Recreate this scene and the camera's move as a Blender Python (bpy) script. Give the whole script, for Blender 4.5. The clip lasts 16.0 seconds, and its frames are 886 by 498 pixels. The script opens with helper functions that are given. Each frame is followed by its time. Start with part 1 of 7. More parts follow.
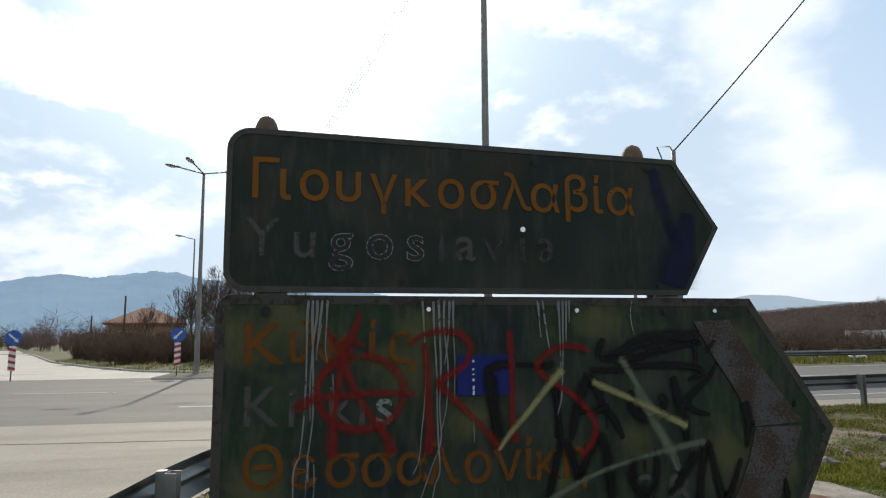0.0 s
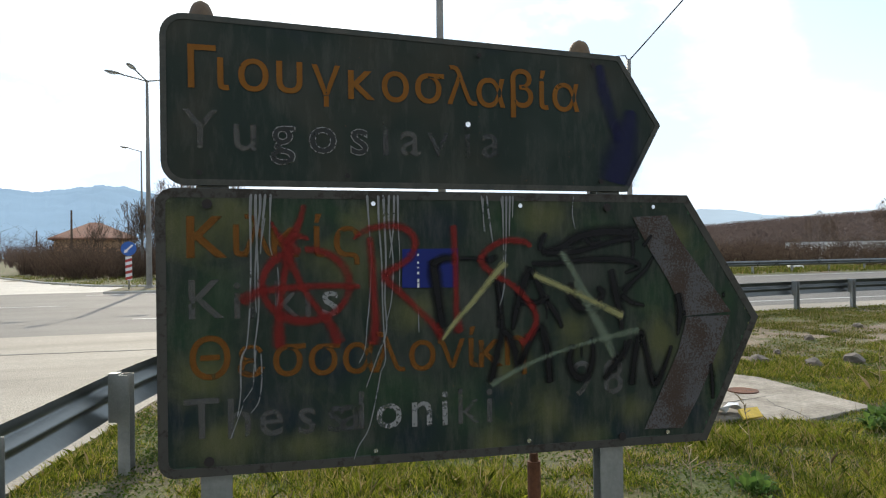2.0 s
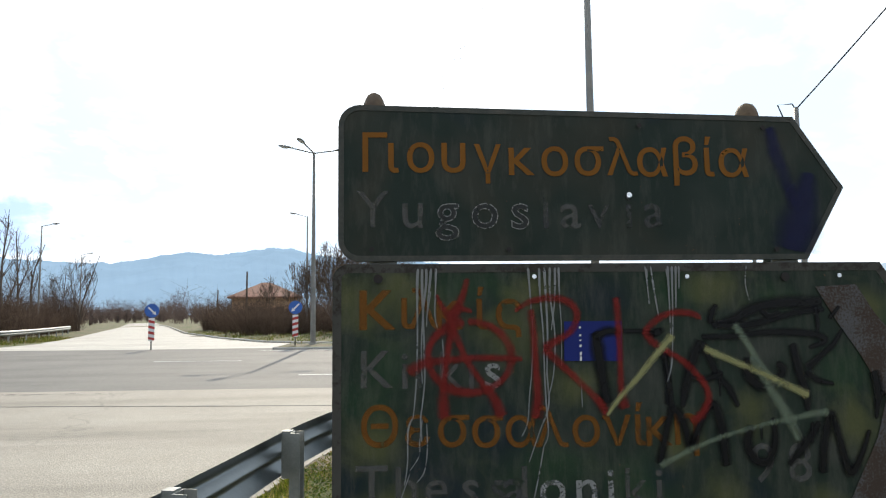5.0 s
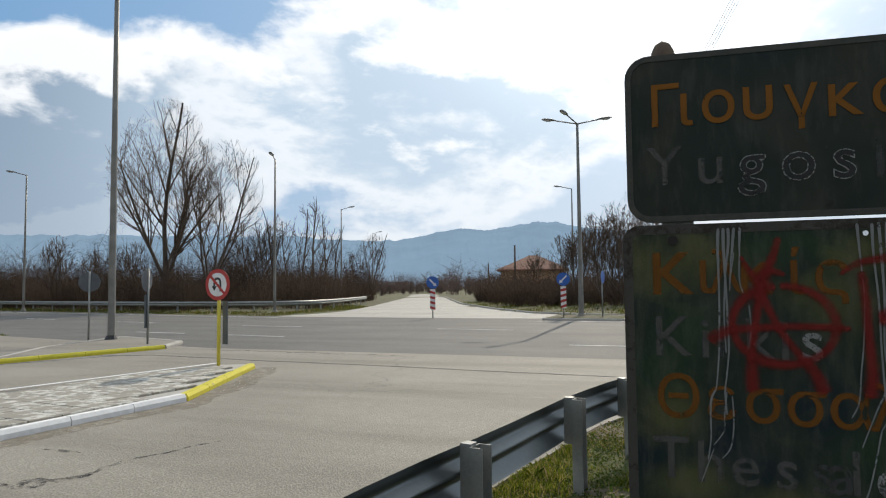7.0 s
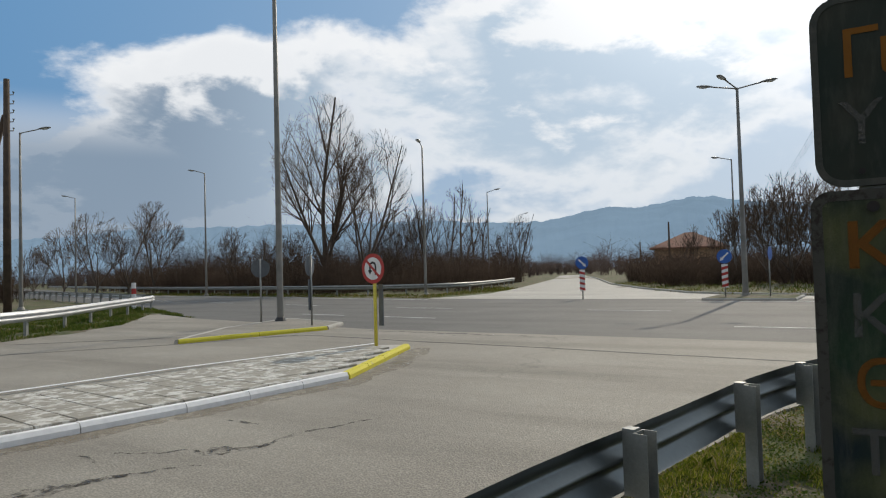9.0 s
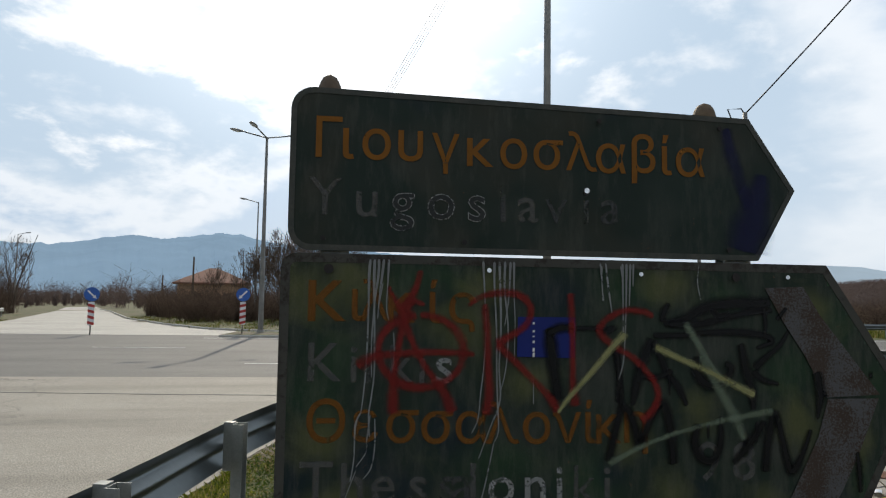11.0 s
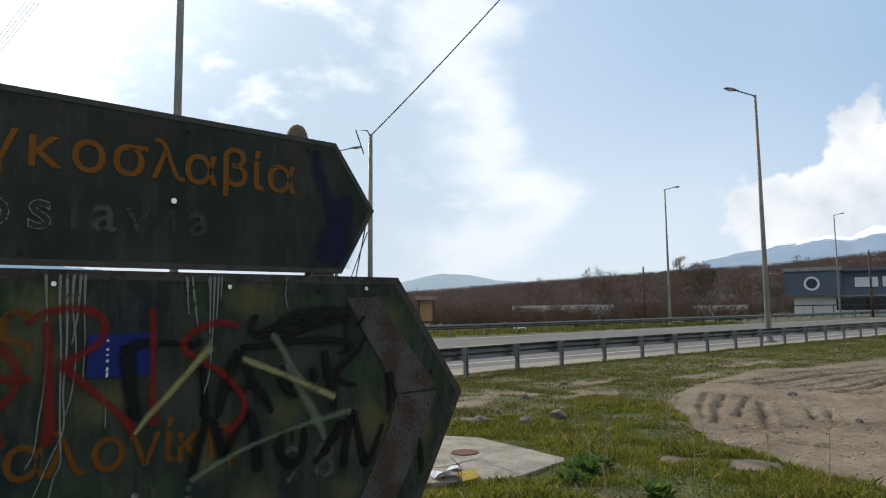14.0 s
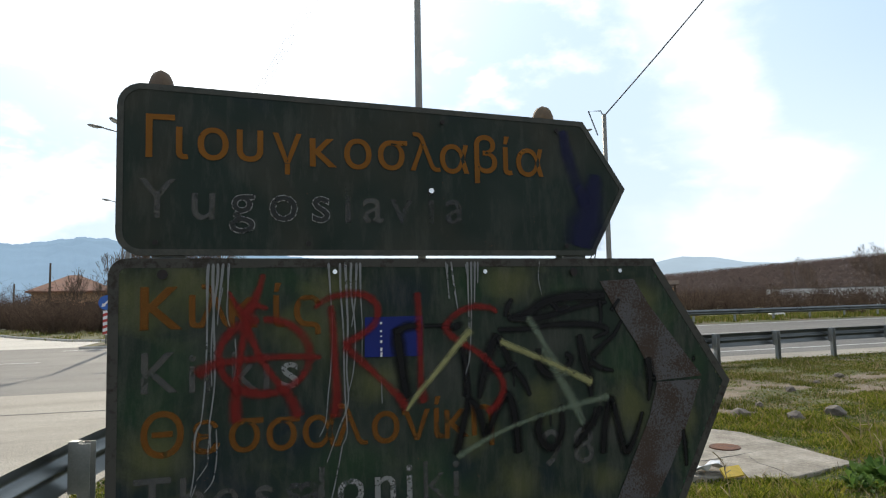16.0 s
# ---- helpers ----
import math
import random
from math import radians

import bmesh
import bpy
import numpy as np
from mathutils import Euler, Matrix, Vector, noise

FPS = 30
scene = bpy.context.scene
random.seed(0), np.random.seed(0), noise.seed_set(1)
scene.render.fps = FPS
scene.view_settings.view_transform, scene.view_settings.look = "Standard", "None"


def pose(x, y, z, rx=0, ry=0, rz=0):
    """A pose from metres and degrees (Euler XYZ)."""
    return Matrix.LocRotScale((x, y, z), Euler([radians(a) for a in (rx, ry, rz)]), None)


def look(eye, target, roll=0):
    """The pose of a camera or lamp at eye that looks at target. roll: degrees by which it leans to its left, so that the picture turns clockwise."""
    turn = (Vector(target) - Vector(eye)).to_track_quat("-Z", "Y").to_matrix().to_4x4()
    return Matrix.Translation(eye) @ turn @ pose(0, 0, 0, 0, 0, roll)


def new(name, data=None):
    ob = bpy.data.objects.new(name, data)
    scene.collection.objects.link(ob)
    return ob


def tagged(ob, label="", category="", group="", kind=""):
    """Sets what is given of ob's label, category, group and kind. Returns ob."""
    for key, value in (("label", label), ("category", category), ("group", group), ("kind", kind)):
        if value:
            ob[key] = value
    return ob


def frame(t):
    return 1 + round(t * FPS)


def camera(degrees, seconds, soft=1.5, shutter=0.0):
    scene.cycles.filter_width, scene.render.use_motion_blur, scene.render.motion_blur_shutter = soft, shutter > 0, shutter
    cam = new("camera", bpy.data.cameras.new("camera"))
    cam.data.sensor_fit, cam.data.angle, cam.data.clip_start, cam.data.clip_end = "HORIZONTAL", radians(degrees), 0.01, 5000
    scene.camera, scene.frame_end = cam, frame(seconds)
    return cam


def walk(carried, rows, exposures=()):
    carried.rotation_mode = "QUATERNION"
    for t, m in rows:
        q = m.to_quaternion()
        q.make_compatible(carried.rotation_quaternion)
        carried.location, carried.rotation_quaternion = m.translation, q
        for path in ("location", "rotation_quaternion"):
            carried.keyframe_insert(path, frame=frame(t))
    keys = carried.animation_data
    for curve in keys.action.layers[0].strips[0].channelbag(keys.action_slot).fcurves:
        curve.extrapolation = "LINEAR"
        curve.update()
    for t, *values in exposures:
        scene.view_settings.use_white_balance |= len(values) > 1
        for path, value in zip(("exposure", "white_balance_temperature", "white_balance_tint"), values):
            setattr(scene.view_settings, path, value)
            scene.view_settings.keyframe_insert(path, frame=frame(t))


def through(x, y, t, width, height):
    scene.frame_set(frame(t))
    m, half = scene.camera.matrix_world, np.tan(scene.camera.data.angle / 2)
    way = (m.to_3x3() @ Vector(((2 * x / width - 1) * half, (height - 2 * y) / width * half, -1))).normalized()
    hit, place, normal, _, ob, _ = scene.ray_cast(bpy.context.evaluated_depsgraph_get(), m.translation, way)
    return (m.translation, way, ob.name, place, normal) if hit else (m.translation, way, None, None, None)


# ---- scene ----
import collections
import itertools

cam = camera(66.9, 16.0, 1.15)
PATH = [
    (0, (-0.528, -0.071, 1.605), (-0.053, 1.854, 1.869), -0.5),
    (0.5, (-0.499, -0.097, 1.598), (0.136, 1.783, 1.847), -0.5),
    (1, (-0.491, -0.099, 1.582), (0.151, 1.787, 1.753), -1.1),
    (1.5, (-0.489, -0.090, 1.549), (0.116, 1.814, 1.615), -1.1),
    (2, (-0.485, -0.093, 1.525), (0.115, 1.815, 1.534), -0.8),
    (2.5, (-0.483, -0.090, 1.514), (0.104, 1.822, 1.496), -0.8),
    (3, (-0.492, -0.087, 1.524), (-0.015, 1.854, 1.509), -1.0),
    (3.2, (-0.497, -0.087, 1.542), (-0.076, 1.868, 1.560), -0.8),
    (5.3, (-0.562, -0.128, 1.583), (-0.528, 1.864, 1.772), -0.4),
    (5.5, (-0.582, -0.131, 1.576), (-0.672, 1.859, 1.759), -0.2),
    (6, (-0.603, -0.104, 1.561), (-0.897, 1.869, 1.707), -0.6),
    (6.5, (-0.618, -0.096, 1.554), (-1.093, 1.843, 1.674), -0.7),
    (7, (-0.635, -0.088, 1.551), (-1.236, 1.816, 1.664), -0.6),
    (7.5, (-0.668, -0.088, 1.547), (-1.475, 1.740, 1.646), -1.2),
    (8, (-0.699, -0.057, 1.545), (-1.747, 1.645, 1.620), -1.9),
    (8.5, (-0.709, -0.037, 1.537), (-1.809, 1.632, 1.600), -1.6),
    (9, (-0.693, -0.036, 1.543), (-1.693, 1.694, 1.610), -1.6),
    (9.5, (-0.651, -0.044, 1.555), (-1.311, 1.843, 1.624), -0.9),
    (10, (-0.602, -0.027, 1.553), (-0.900, 1.949, 1.648), -0.5),
    (10.2, (-0.592, -0.020, 1.558), (-0.741, 1.972, 1.676), 0.0),
    (12.3, (-0.449, -0.125, 1.616), (0.217, 1.751, 1.808), -0.5),
    (12.5, (-0.443, -0.129, 1.615), (0.259, 1.733, 1.812), -0.7),
    (13, (-0.416, -0.150, 1.612), (0.452, 1.642, 1.800), -0.9),
    (13.5, (-0.373, -0.151, 1.618), (0.708, 1.521, 1.801), -0.6),
    (14, (-0.352, -0.172, 1.606), (0.891, 1.384, 1.789), -0.8),
    (14.5, (-0.339, -0.177, 1.602), (0.966, 1.329, 1.777), -0.8),
    (15, (-0.355, -0.144, 1.601), (0.706, 1.542, 1.781), -1.3),
    (15.5, (-0.379, -0.111, 1.599), (0.433, 1.709, 1.758), -1.3),
    (16, (-0.394, -0.086, 1.595), (0.250, 1.801, 1.750), -1.3),
]
EXPOSURES = [(t, stops, 6500.0, 10.0) for t, stops in ((0.0, -0.6), (0.7, -0.6), (1.5, -0.42), (2.5, 0.17), (3.2, 0.34), (5.3, -0.15), (6.5, -0.60), (8.5, -0.97), (9.5, -1.0), (10.2, -0.92), (12.3, -0.65), (14.5, -0.68), (16.0, -0.36))]
walk(cam, [(t, look(eye, aim, roll)) for t, eye, aim, roll in PATH], EXPOSURES)

# ---------- world, sun ----------
SUN_AZ, SUN_EL = 0.4, 33.5
sun_dir = Vector((math.sin(radians(SUN_AZ)) * math.cos(radians(SUN_EL)), math.cos(radians(SUN_AZ)) * math.cos(radians(SUN_EL)), math.sin(radians(SUN_EL))))
sun = new("sun", bpy.data.lights.new("sun", "SUN"))
sun.data.energy, sun.data.angle, sun.data.color = 5.0, radians(0.6), (1.0, 0.89, 0.72)
sun.matrix_world = look((0, 0, 60), Vector((0, 0, 60)) - sun_dir)


class Nodes:
    """A node tree with short calls."""

    def __init__(self, tree):
        self.t = tree
        tree.nodes.clear()

    def n(self, kind, ins=None, operation="", use_clamp=False, blend_type="", feature="", attribute_name=""):
        node = self.t.nodes.new(kind)
        if operation:
            node.operation = operation
        if use_clamp:
            node.use_clamp = True
        if blend_type:
            node.data_type, node.blend_type = "RGBA", blend_type
        if feature:
            node.feature = feature
        if attribute_name:
            node.attribute_name = attribute_name
        for k, v in (ins or {}).items():
            self.put(node.inputs[k], v)
        return node

    def put(self, socket, v):
        if isinstance(v, bpy.types.NodeSocket):
            self.t.links.new(v, socket)
        elif isinstance(v, bpy.types.Node):
            self.t.links.new(v.outputs[0], socket)
        else:
            socket.default_value = v

    def math(self, op, a, b=0.0, c=0.0, clamp=False):
        return self.n("ShaderNodeMath", {0: a, 1: b, 2: c}, operation=op, use_clamp=clamp).outputs[0]

    def vmath(self, op, a, b=(0, 0, 0)):
        node = self.n("ShaderNodeVectorMath", {0: a, 1: b}, operation=op)
        return node.outputs["Value"] if op in ("DOT_PRODUCT", "LENGTH") else node.outputs[0]

    def noise(self, vec, scale, detail=4.0, rough=0.55, dist=0.0):
        return self.n("ShaderNodeTexNoise", {"Vector": vec, "Scale": scale, "Detail": detail, "Roughness": rough, "Distortion": dist}).outputs[0]

    def ramp(self, fac, stops):
        node = self.n("ShaderNodeValToRGB", {0: fac})
        e = node.color_ramp.elements
        while len(e) < len(stops):
            e.new(0.5)
        for el, (p, c) in zip(e, stops):
            el.position = p
            el.color = (c, c, c, 1) if isinstance(c, (int, float)) else (*c, 1)
        return node.outputs[0]

    def mix(self, fac, a, b, mode="MIX"):
        node = self.n("ShaderNodeMix", blend_type=mode)
        self.put(node.inputs[0], fac)
        for s, v in ((6, a), (7, b)):
            self.put(node.inputs[s], (*v, 1) if isinstance(v, tuple) and len(v) == 3 else v)
        return node.outputs[2]


world = bpy.data.worlds.new("sky")
scene.world = world
world.use_nodes = True
w = Nodes(world.node_tree)
sky = w.n("ShaderNodeTexSky")
sky.sky_type, sky.sun_disc, sky.sun_elevation, sky.sun_rotation = "NISHITA", False, radians(SUN_EL), radians(SUN_AZ)
sky.altitude, sky.air_density, sky.dust_density, sky.ozone_density = 50.0, 1.0, 1.2, 1.5
way = w.vmath("NORMALIZE", w.n("ShaderNodeTexCoord").outputs["Generated"])
axes = w.n("ShaderNodeSeparateXYZ", {0: way}).outputs
up = w.math("MAXIMUM", axes[2], 0.0)
bearing = w.math("ARCTAN2", axes[0], axes[1])
high = w.math("ARCSINE", axes[2])
toward = w.math("MAXIMUM", w.vmath("DOT_PRODUCT", way, tuple(sun_dir)), 0.0)


def between(value, lo, hi):
    """A smooth step from 0 at lo to 1 at hi (either order)."""
    node = w.n("ShaderNodeMapRange", {0: value, 1: lo, 2: hi, 3: 0.0, 4: 1.0})
    node.interpolation_type = "SMOOTHSTEP"
    return node.outputs[0]


east = between(bearing, 0.20, 0.60)


def heap(rise, shapes):
    """Cloud density over azimuth and elevation, looked up higher by rise: broken cumulus, and the larger heaps (azimuth, elevation, half width, half height, weight) in degrees."""
    lift = w.math("ADD", high, rise)
    out = w.noise(w.n("ShaderNodeCombineXYZ", {0: w.math("ADD", bearing, 4.7), 1: w.math("MULTIPLY", lift, 1.9), 2: 4.7}).outputs[0], 4.3, 9.0, 0.57, 0.15)
    out = w.math("MULTIPLY", w.math("SUBTRACT", out, 0.5), w.math("SUBTRACT", 1.45, w.math("MULTIPLY", east, 0.85)))
    for az, el, ra, re, weight in shapes:
        u = w.math("DIVIDE", w.math("SUBTRACT", bearing, radians(az)), radians(ra))
        v = w.math("DIVIDE", w.math("SUBTRACT", lift, radians(el)), radians(re))
        d = w.math("ADD", w.math("MULTIPLY", u, u), w.math("MULTIPLY", v, v))
        out = w.math("ADD", out, w.math("MULTIPLY", w.math("EXPONENT", w.math("MULTIPLY", d, -1.0)), weight))
    return out


# heaps before the sun and a long grey bank in the west; blue opens above it, thin veils in the east
HEAPS = [(-56, 8.5, 17, 5.5, 0.50), (-48, 15.5, 13, 3.0, 0.22), (-33, 16.5, 9, 3.5, 0.20), (-20, 11.0, 11, 3.2, 0.42), (-16, 19.0, 9, 3.2, 0.36), (-38, 10.0, 9, 3.5, 0.12), (-66, 22.5, 15, 8.0, -0.75), (-42, 26.5, 14, 4.0, -0.45), (-40, 23.5, 9, 3.0, -0.16), (-27, 5.5, 14, 1.8, -0.10), (0, 28.0, 22, 12.0, 0.20), (27, 14.0, 15, 15.0, 0.50), (60, 18.0, 20, 12.0, -0.30), (42, 9.0, 10, 2.0, 0.18)]
dense, above = heap(0.0, HEAPS), heap(0.040, HEAPS)
cover = w.math("MULTIPLY", between(dense, -0.08, 0.14), w.math("SUBTRACT", 1.0, w.math("MULTIPLY", east, 0.12)))
bank_west = w.math("MULTIPLY", between(bearing, -0.58, -0.80), between(high, 0.25, 0.16))
rim = w.math("MULTIPLY", between(w.math("SUBTRACT", dense, above), 0.02, 0.20), w.math("SUBTRACT", 1.0, bank_west))
thick = w.math("MULTIPLY", between(dense, 0.02, 0.30), w.math("SUBTRACT", 1.0, w.math("MULTIPLY", rim, 0.9)))
cover, thick = w.math("MAXIMUM", cover, bank_west), w.math("MAXIMUM", thick, w.math("MULTIPLY", bank_west, 0.88))
CLOUD_LIT, CLOUD_DARK, CLOUD_WEST, GLOW = (1.80, 1.83, 1.86), (0.93, 1.16, 1.40), (0.46, 0.62, 0.82), 2.7
shade = w.mix(between(bearing, -0.55, -0.95), CLOUD_DARK, CLOUD_WEST)
cloud = w.mix(thick, CLOUD_LIT, shade)
glow = w.math("MULTIPLY", w.math("POWER", toward, 34.0), GLOW)
veil = w.math("ADD", w.math("MULTIPLY", axes[0], 0.85), 0.86, clamp=True)
side_lit = w.ramp(w.vmath("DOT_PRODUCT", way, tuple(sun_dir)), [(0.0, 0.06), (0.50, 0.92)])
air = w.math("MULTIPLY", w.math("MULTIPLY", side_lit, veil), w.math("MULTIPLY", w.math("SUBTRACT", 1.0, w.math("MULTIPLY", up, 0.6)), w.math("SUBTRACT", 1.0, w.math("MULTIPLY", w.math("MULTIPLY", between(bearing, 0.6, 1.15), between(high, 0.06, 0.34)), 0.34))))
clear = w.mix(air, w.mix(0.85, w.mix(1.0, sky.outputs[0], (0.10, 0.10, 0.10), "MULTIPLY"), w.mix(between(axes[1], 0.30, -0.20), (0.15, 0.53, 1.06), (0.50, 0.64, 0.82))), (1.28, 1.47, 1.66))
puff = w.noise(way, 9.0, 8.0, 0.55)
bank_u = w.math("DIVIDE", w.math("SUBTRACT", bearing, radians(90)), radians(29))
bank_v = w.math("DIVIDE", w.math("SUBTRACT", high, radians(4)), radians(12.5))
bank = w.math("ADD", w.math("ADD", w.math("MULTIPLY", bank_u, bank_u), w.math("MULTIPLY", bank_v, bank_v)), w.math("MULTIPLY", w.math("SUBTRACT", puff, 0.5), 1.5))
bank = between(bank, 1.06, 0.95)
full = w.mix(cover, clear, cloud)
full = w.mix(bank, full, w.mix(w.ramp(puff, [(0.35, 0.0), (0.6, 1.0)]), (1.10, 1.20, 1.32), (1.75, 1.77, 1.80)))
haze = w.math("POWER", w.math("SUBTRACT", 1.0, up, clamp=True), 8.0)
murk = w.mix(w.math("MULTIPLY", air, 1.9, clamp=True), (0.38, 0.52, 0.68), (1.20, 1.32, 1.42))
full = w.mix(w.math("MULTIPLY", haze, w.math("ADD", w.math("MULTIPLY", air, 0.5), 0.45)), full, murk)
shine = w.n("ShaderNodeCombineXYZ", {0: glow, 1: w.math("MULTIPLY", glow, 0.97), 2: w.math("MULTIPLY", glow, 0.92)}).outputs[0]
full = w.mix(1.0, full, shine, "ADD")
w.n("ShaderNodeOutputWorld", {0: w.n("ShaderNodeBackground", {0: full, 1: 1.0})})


# ---------- materials ----------
def bare(name):
    m = bpy.data.materials.new(name)
    m.use_nodes = True
    k = Nodes(m.node_tree)
    k.b = k.n("ShaderNodeBsdfPrincipled")
    k.n("ShaderNodeOutputMaterial", {0: k.b.outputs[0]})
    k.pos = k.n("ShaderNodeNewGeometry").outputs["Position"]
    k.m = m
    return k


def rgb(c):
    return (*c, 1)


def surface(name, a, b, rough=0.7, scale=3.0, fine=60.0, bump=0.15, metal=0.0, speck=0.25, rnd=0.0, depth=0.01):
    """Two tones in broad patches, a fine grain over them, and the grain as relief."""
    k = bare(name)
    patch = k.ramp(k.noise(k.pos, scale, 5.0, 0.6), [(0.35, 0.0), (0.65, 1.0)])
    grain = k.noise(k.pos, fine, 3.0, 0.6)
    col = k.mix(patch, a, b)
    tone = k.math("ADD", k.math("MULTIPLY", grain, 2 * speck), 1.0 - speck)
    if rnd:
        r = k.n("ShaderNodeObjectInfo").outputs["Random"]
        tone = k.math("MULTIPLY", tone, k.math("ADD", k.math("MULTIPLY", r, 2 * rnd), 1.0 - rnd))
    col = k.mix(1.0, col, k.n("ShaderNodeCombineXYZ", {0: tone, 1: tone, 2: tone}).outputs[0], "MULTIPLY")
    k.put(k.b.inputs["Base Color"], col)
    k.put(k.b.inputs["Roughness"], k.math("ADD", k.math("MULTIPLY", patch, 0.12), rough - 0.06, clamp=True))
    k.b.inputs["Metallic"].default_value = metal
    if bump:
        k.put(k.b.inputs["Normal"], k.n("ShaderNodeBump", {"Strength": bump, "Distance": depth, "Height": grain}).outputs[0])
    return k.m


def road_surface(name, a, b, dark, crack=0.5):
    k = bare(name)
    broad = k.ramp(k.noise(k.pos, 0.35, 5.0, 0.6), [(0.35, 0.0), (0.65, 1.0)])
    stretched = k.vmath("MULTIPLY", k.pos, (0.12, 0.9, 1.0))
    wear = k.ramp(k.noise(stretched, 0.8, 4.0, 0.6), [(0.45, 0.0), (0.75, 1.0)])
    grain = k.noise(k.pos, 70.0, 2.0, 0.7)
    stones = k.n("ShaderNodeTexVoronoi", {"Vector": k.pos, "Scale": 55.0}).outputs["Distance"]
    lines = k.n("ShaderNodeTexVoronoi", {"Vector": k.vmath("ADD", k.pos, k.n("ShaderNodeVectorMath", {0: k.n("ShaderNodeTexNoise", {"Vector": k.pos, "Scale": 1.1, "Detail": 5.0}).outputs[1], 3: 1.6}, operation="SCALE").outputs[0]), "Scale": 0.16}, feature="DISTANCE_TO_EDGE").outputs["Distance"]
    line = k.ramp(lines, [(0.0, 1.0), (0.005, 0.0)])
    line = k.math("MULTIPLY", line, k.ramp(k.noise(k.pos, 0.23, 2.0), [(0.47, 0.0), (0.6, crack)]))
    col = k.mix(broad, a, b)
    col = k.mix(k.math("MULTIPLY", wear, 0.85), col, dark)
    tone = k.math("ADD", k.math("MULTIPLY", grain, 0.95), k.math("ADD", k.math("MULTIPLY", stones, 0.7), 0.20))
    col = k.mix(1.0, col, k.n("ShaderNodeCombineXYZ", {0: tone, 1: tone, 2: tone}).outputs[0], "MULTIPLY")
    col = k.mix(line, col, (0.04, 0.038, 0.035))
    k.put(k.b.inputs["Base Color"], col)
    k.b.inputs["Roughness"].default_value = 0.82
    k.put(k.b.inputs["Normal"], k.n("ShaderNodeBump", {"Strength": 0.5, "Distance": 0.008, "Height": k.math("SUBTRACT", stones, line)}).outputs[0])
    return k.m


def painted_panel(name, base, patches, chips):
    """Old enamel: dark base, cloudy sprayed patches of other colours, chips and dust."""
    k = bare(name)
    col = k.mix(k.noise(k.pos, 2.2, 4.0), base, tuple(c * 1.7 + 0.004 for c in base))
    for i, (c, scale, lo, hi, amount) in enumerate(patches):
        f = k.ramp(k.noise(k.vmath("ADD", k.pos, (i * 7.3, 0, i * 3.1)), scale, 2.0, 0.5, 0.3), [(lo, 0.0), (hi, amount)])
        col = k.mix(f, col, c)
    dust = k.ramp(k.noise(k.vmath("MULTIPLY", k.pos, (14, 14, 3)), 1.4, 5.0, 0.7), [(0.5, 0.0), (0.8, 0.14)])
    col = k.mix(dust, col, (0.22, 0.20, 0.17))
    f = k.ramp(k.noise(k.pos, 26.0, 4.0, 0.7), [(0.70, 0.0), (0.735, chips)])
    col = k.mix(f, col, (0.11, 0.055, 0.03))
    k.put(k.b.inputs["Base Color"], col)
    k.b.inputs["Specular IOR Level"].default_value = 0.14
    k.put(k.b.inputs["Roughness"], k.math("ADD", k.math("MULTIPLY", k.noise(k.pos, 9.0), 0.3), 0.42))
    k.put(k.b.inputs["Normal"], k.n("ShaderNodeBump", {"Strength": 0.12, "Distance": 0.004, "Height": k.noise(k.pos, 40.0, 4.0)}).outputs[0])
    return k.m


def worn_paint(name, c, under, wear=0.45, scale=38.0, rough=0.55):
    """Paint that has flaked, with the older colour showing through."""
    k = bare(name)
    f = k.ramp(k.math("ADD", k.math("MULTIPLY", k.noise(k.pos, scale, 4.0, 0.7), 0.6), k.math("MULTIPLY", k.noise(k.pos, 7.0, 3.0), 0.4)), [(wear - 0.04, 0.0), (wear + 0.05, 1.0)])
    col = k.mix(f, under, k.mix(k.noise(k.pos, 11.0), c, tuple(x * 0.7 for x in c)))
    k.put(k.b.inputs["Base Color"], col)
    k.b.inputs["Roughness"].default_value = rough
    k.b.inputs["Specular IOR Level"].default_value = 0.2
    k.put(k.b.inputs["Normal"], k.n("ShaderNodeBump", {"Strength": 0.3, "Distance": 0.003, "Height": f}).outputs[0])
    return k.m


def thin_paint(name, c, cover=0.9, wear=0.42, scale=45.0, sprayed=False, rough=0.6):
    """Lettering film that has flaked off in spots, or a sprayed line that thins out to its edges; the panel shows where it is gone."""
    k = bare(name)
    n = k.math("ADD", k.math("MULTIPLY", k.noise(k.pos, scale, 5.0, 0.7), 0.55), k.math("MULTIPLY", k.noise(k.pos, 8.0, 3.0), 0.45))
    f = k.ramp(n, [(wear - 0.05, 0.0), (wear + 0.05, 1.0)])
    if sprayed:
        edge = k.n("ShaderNodeAttribute", attribute_name="body").outputs["Fac"]
        soft = k.math("ADD", edge, k.math("MULTIPLY", k.math("SUBTRACT", k.noise(k.pos, 160.0, 2.0), 0.5), 0.35))
        f = k.math("MULTIPLY", k.ramp(soft, [(0.08, 0.0), (0.75, 1.0)]), k.math("ADD", k.math("MULTIPLY", f, 0.35), 0.65))
    k.put(k.b.inputs["Base Color"], k.mix(k.noise(k.pos, 13.0), c, tuple(x * 0.65 for x in c)))
    k.b.inputs["Roughness"].default_value = rough
    k.b.inputs["Specular IOR Level"].default_value = 0.2
    out = [q for q in k.t.nodes if q.bl_idname == "ShaderNodeOutputMaterial"][0]
    k.put(out.inputs[0], k.n("ShaderNodeMixShader", {0: k.math("MULTIPLY", f, cover), 1: k.n("ShaderNodeBsdfTransparent").outputs[0], 2: k.b.outputs[0]}).outputs[0])
    return k.m


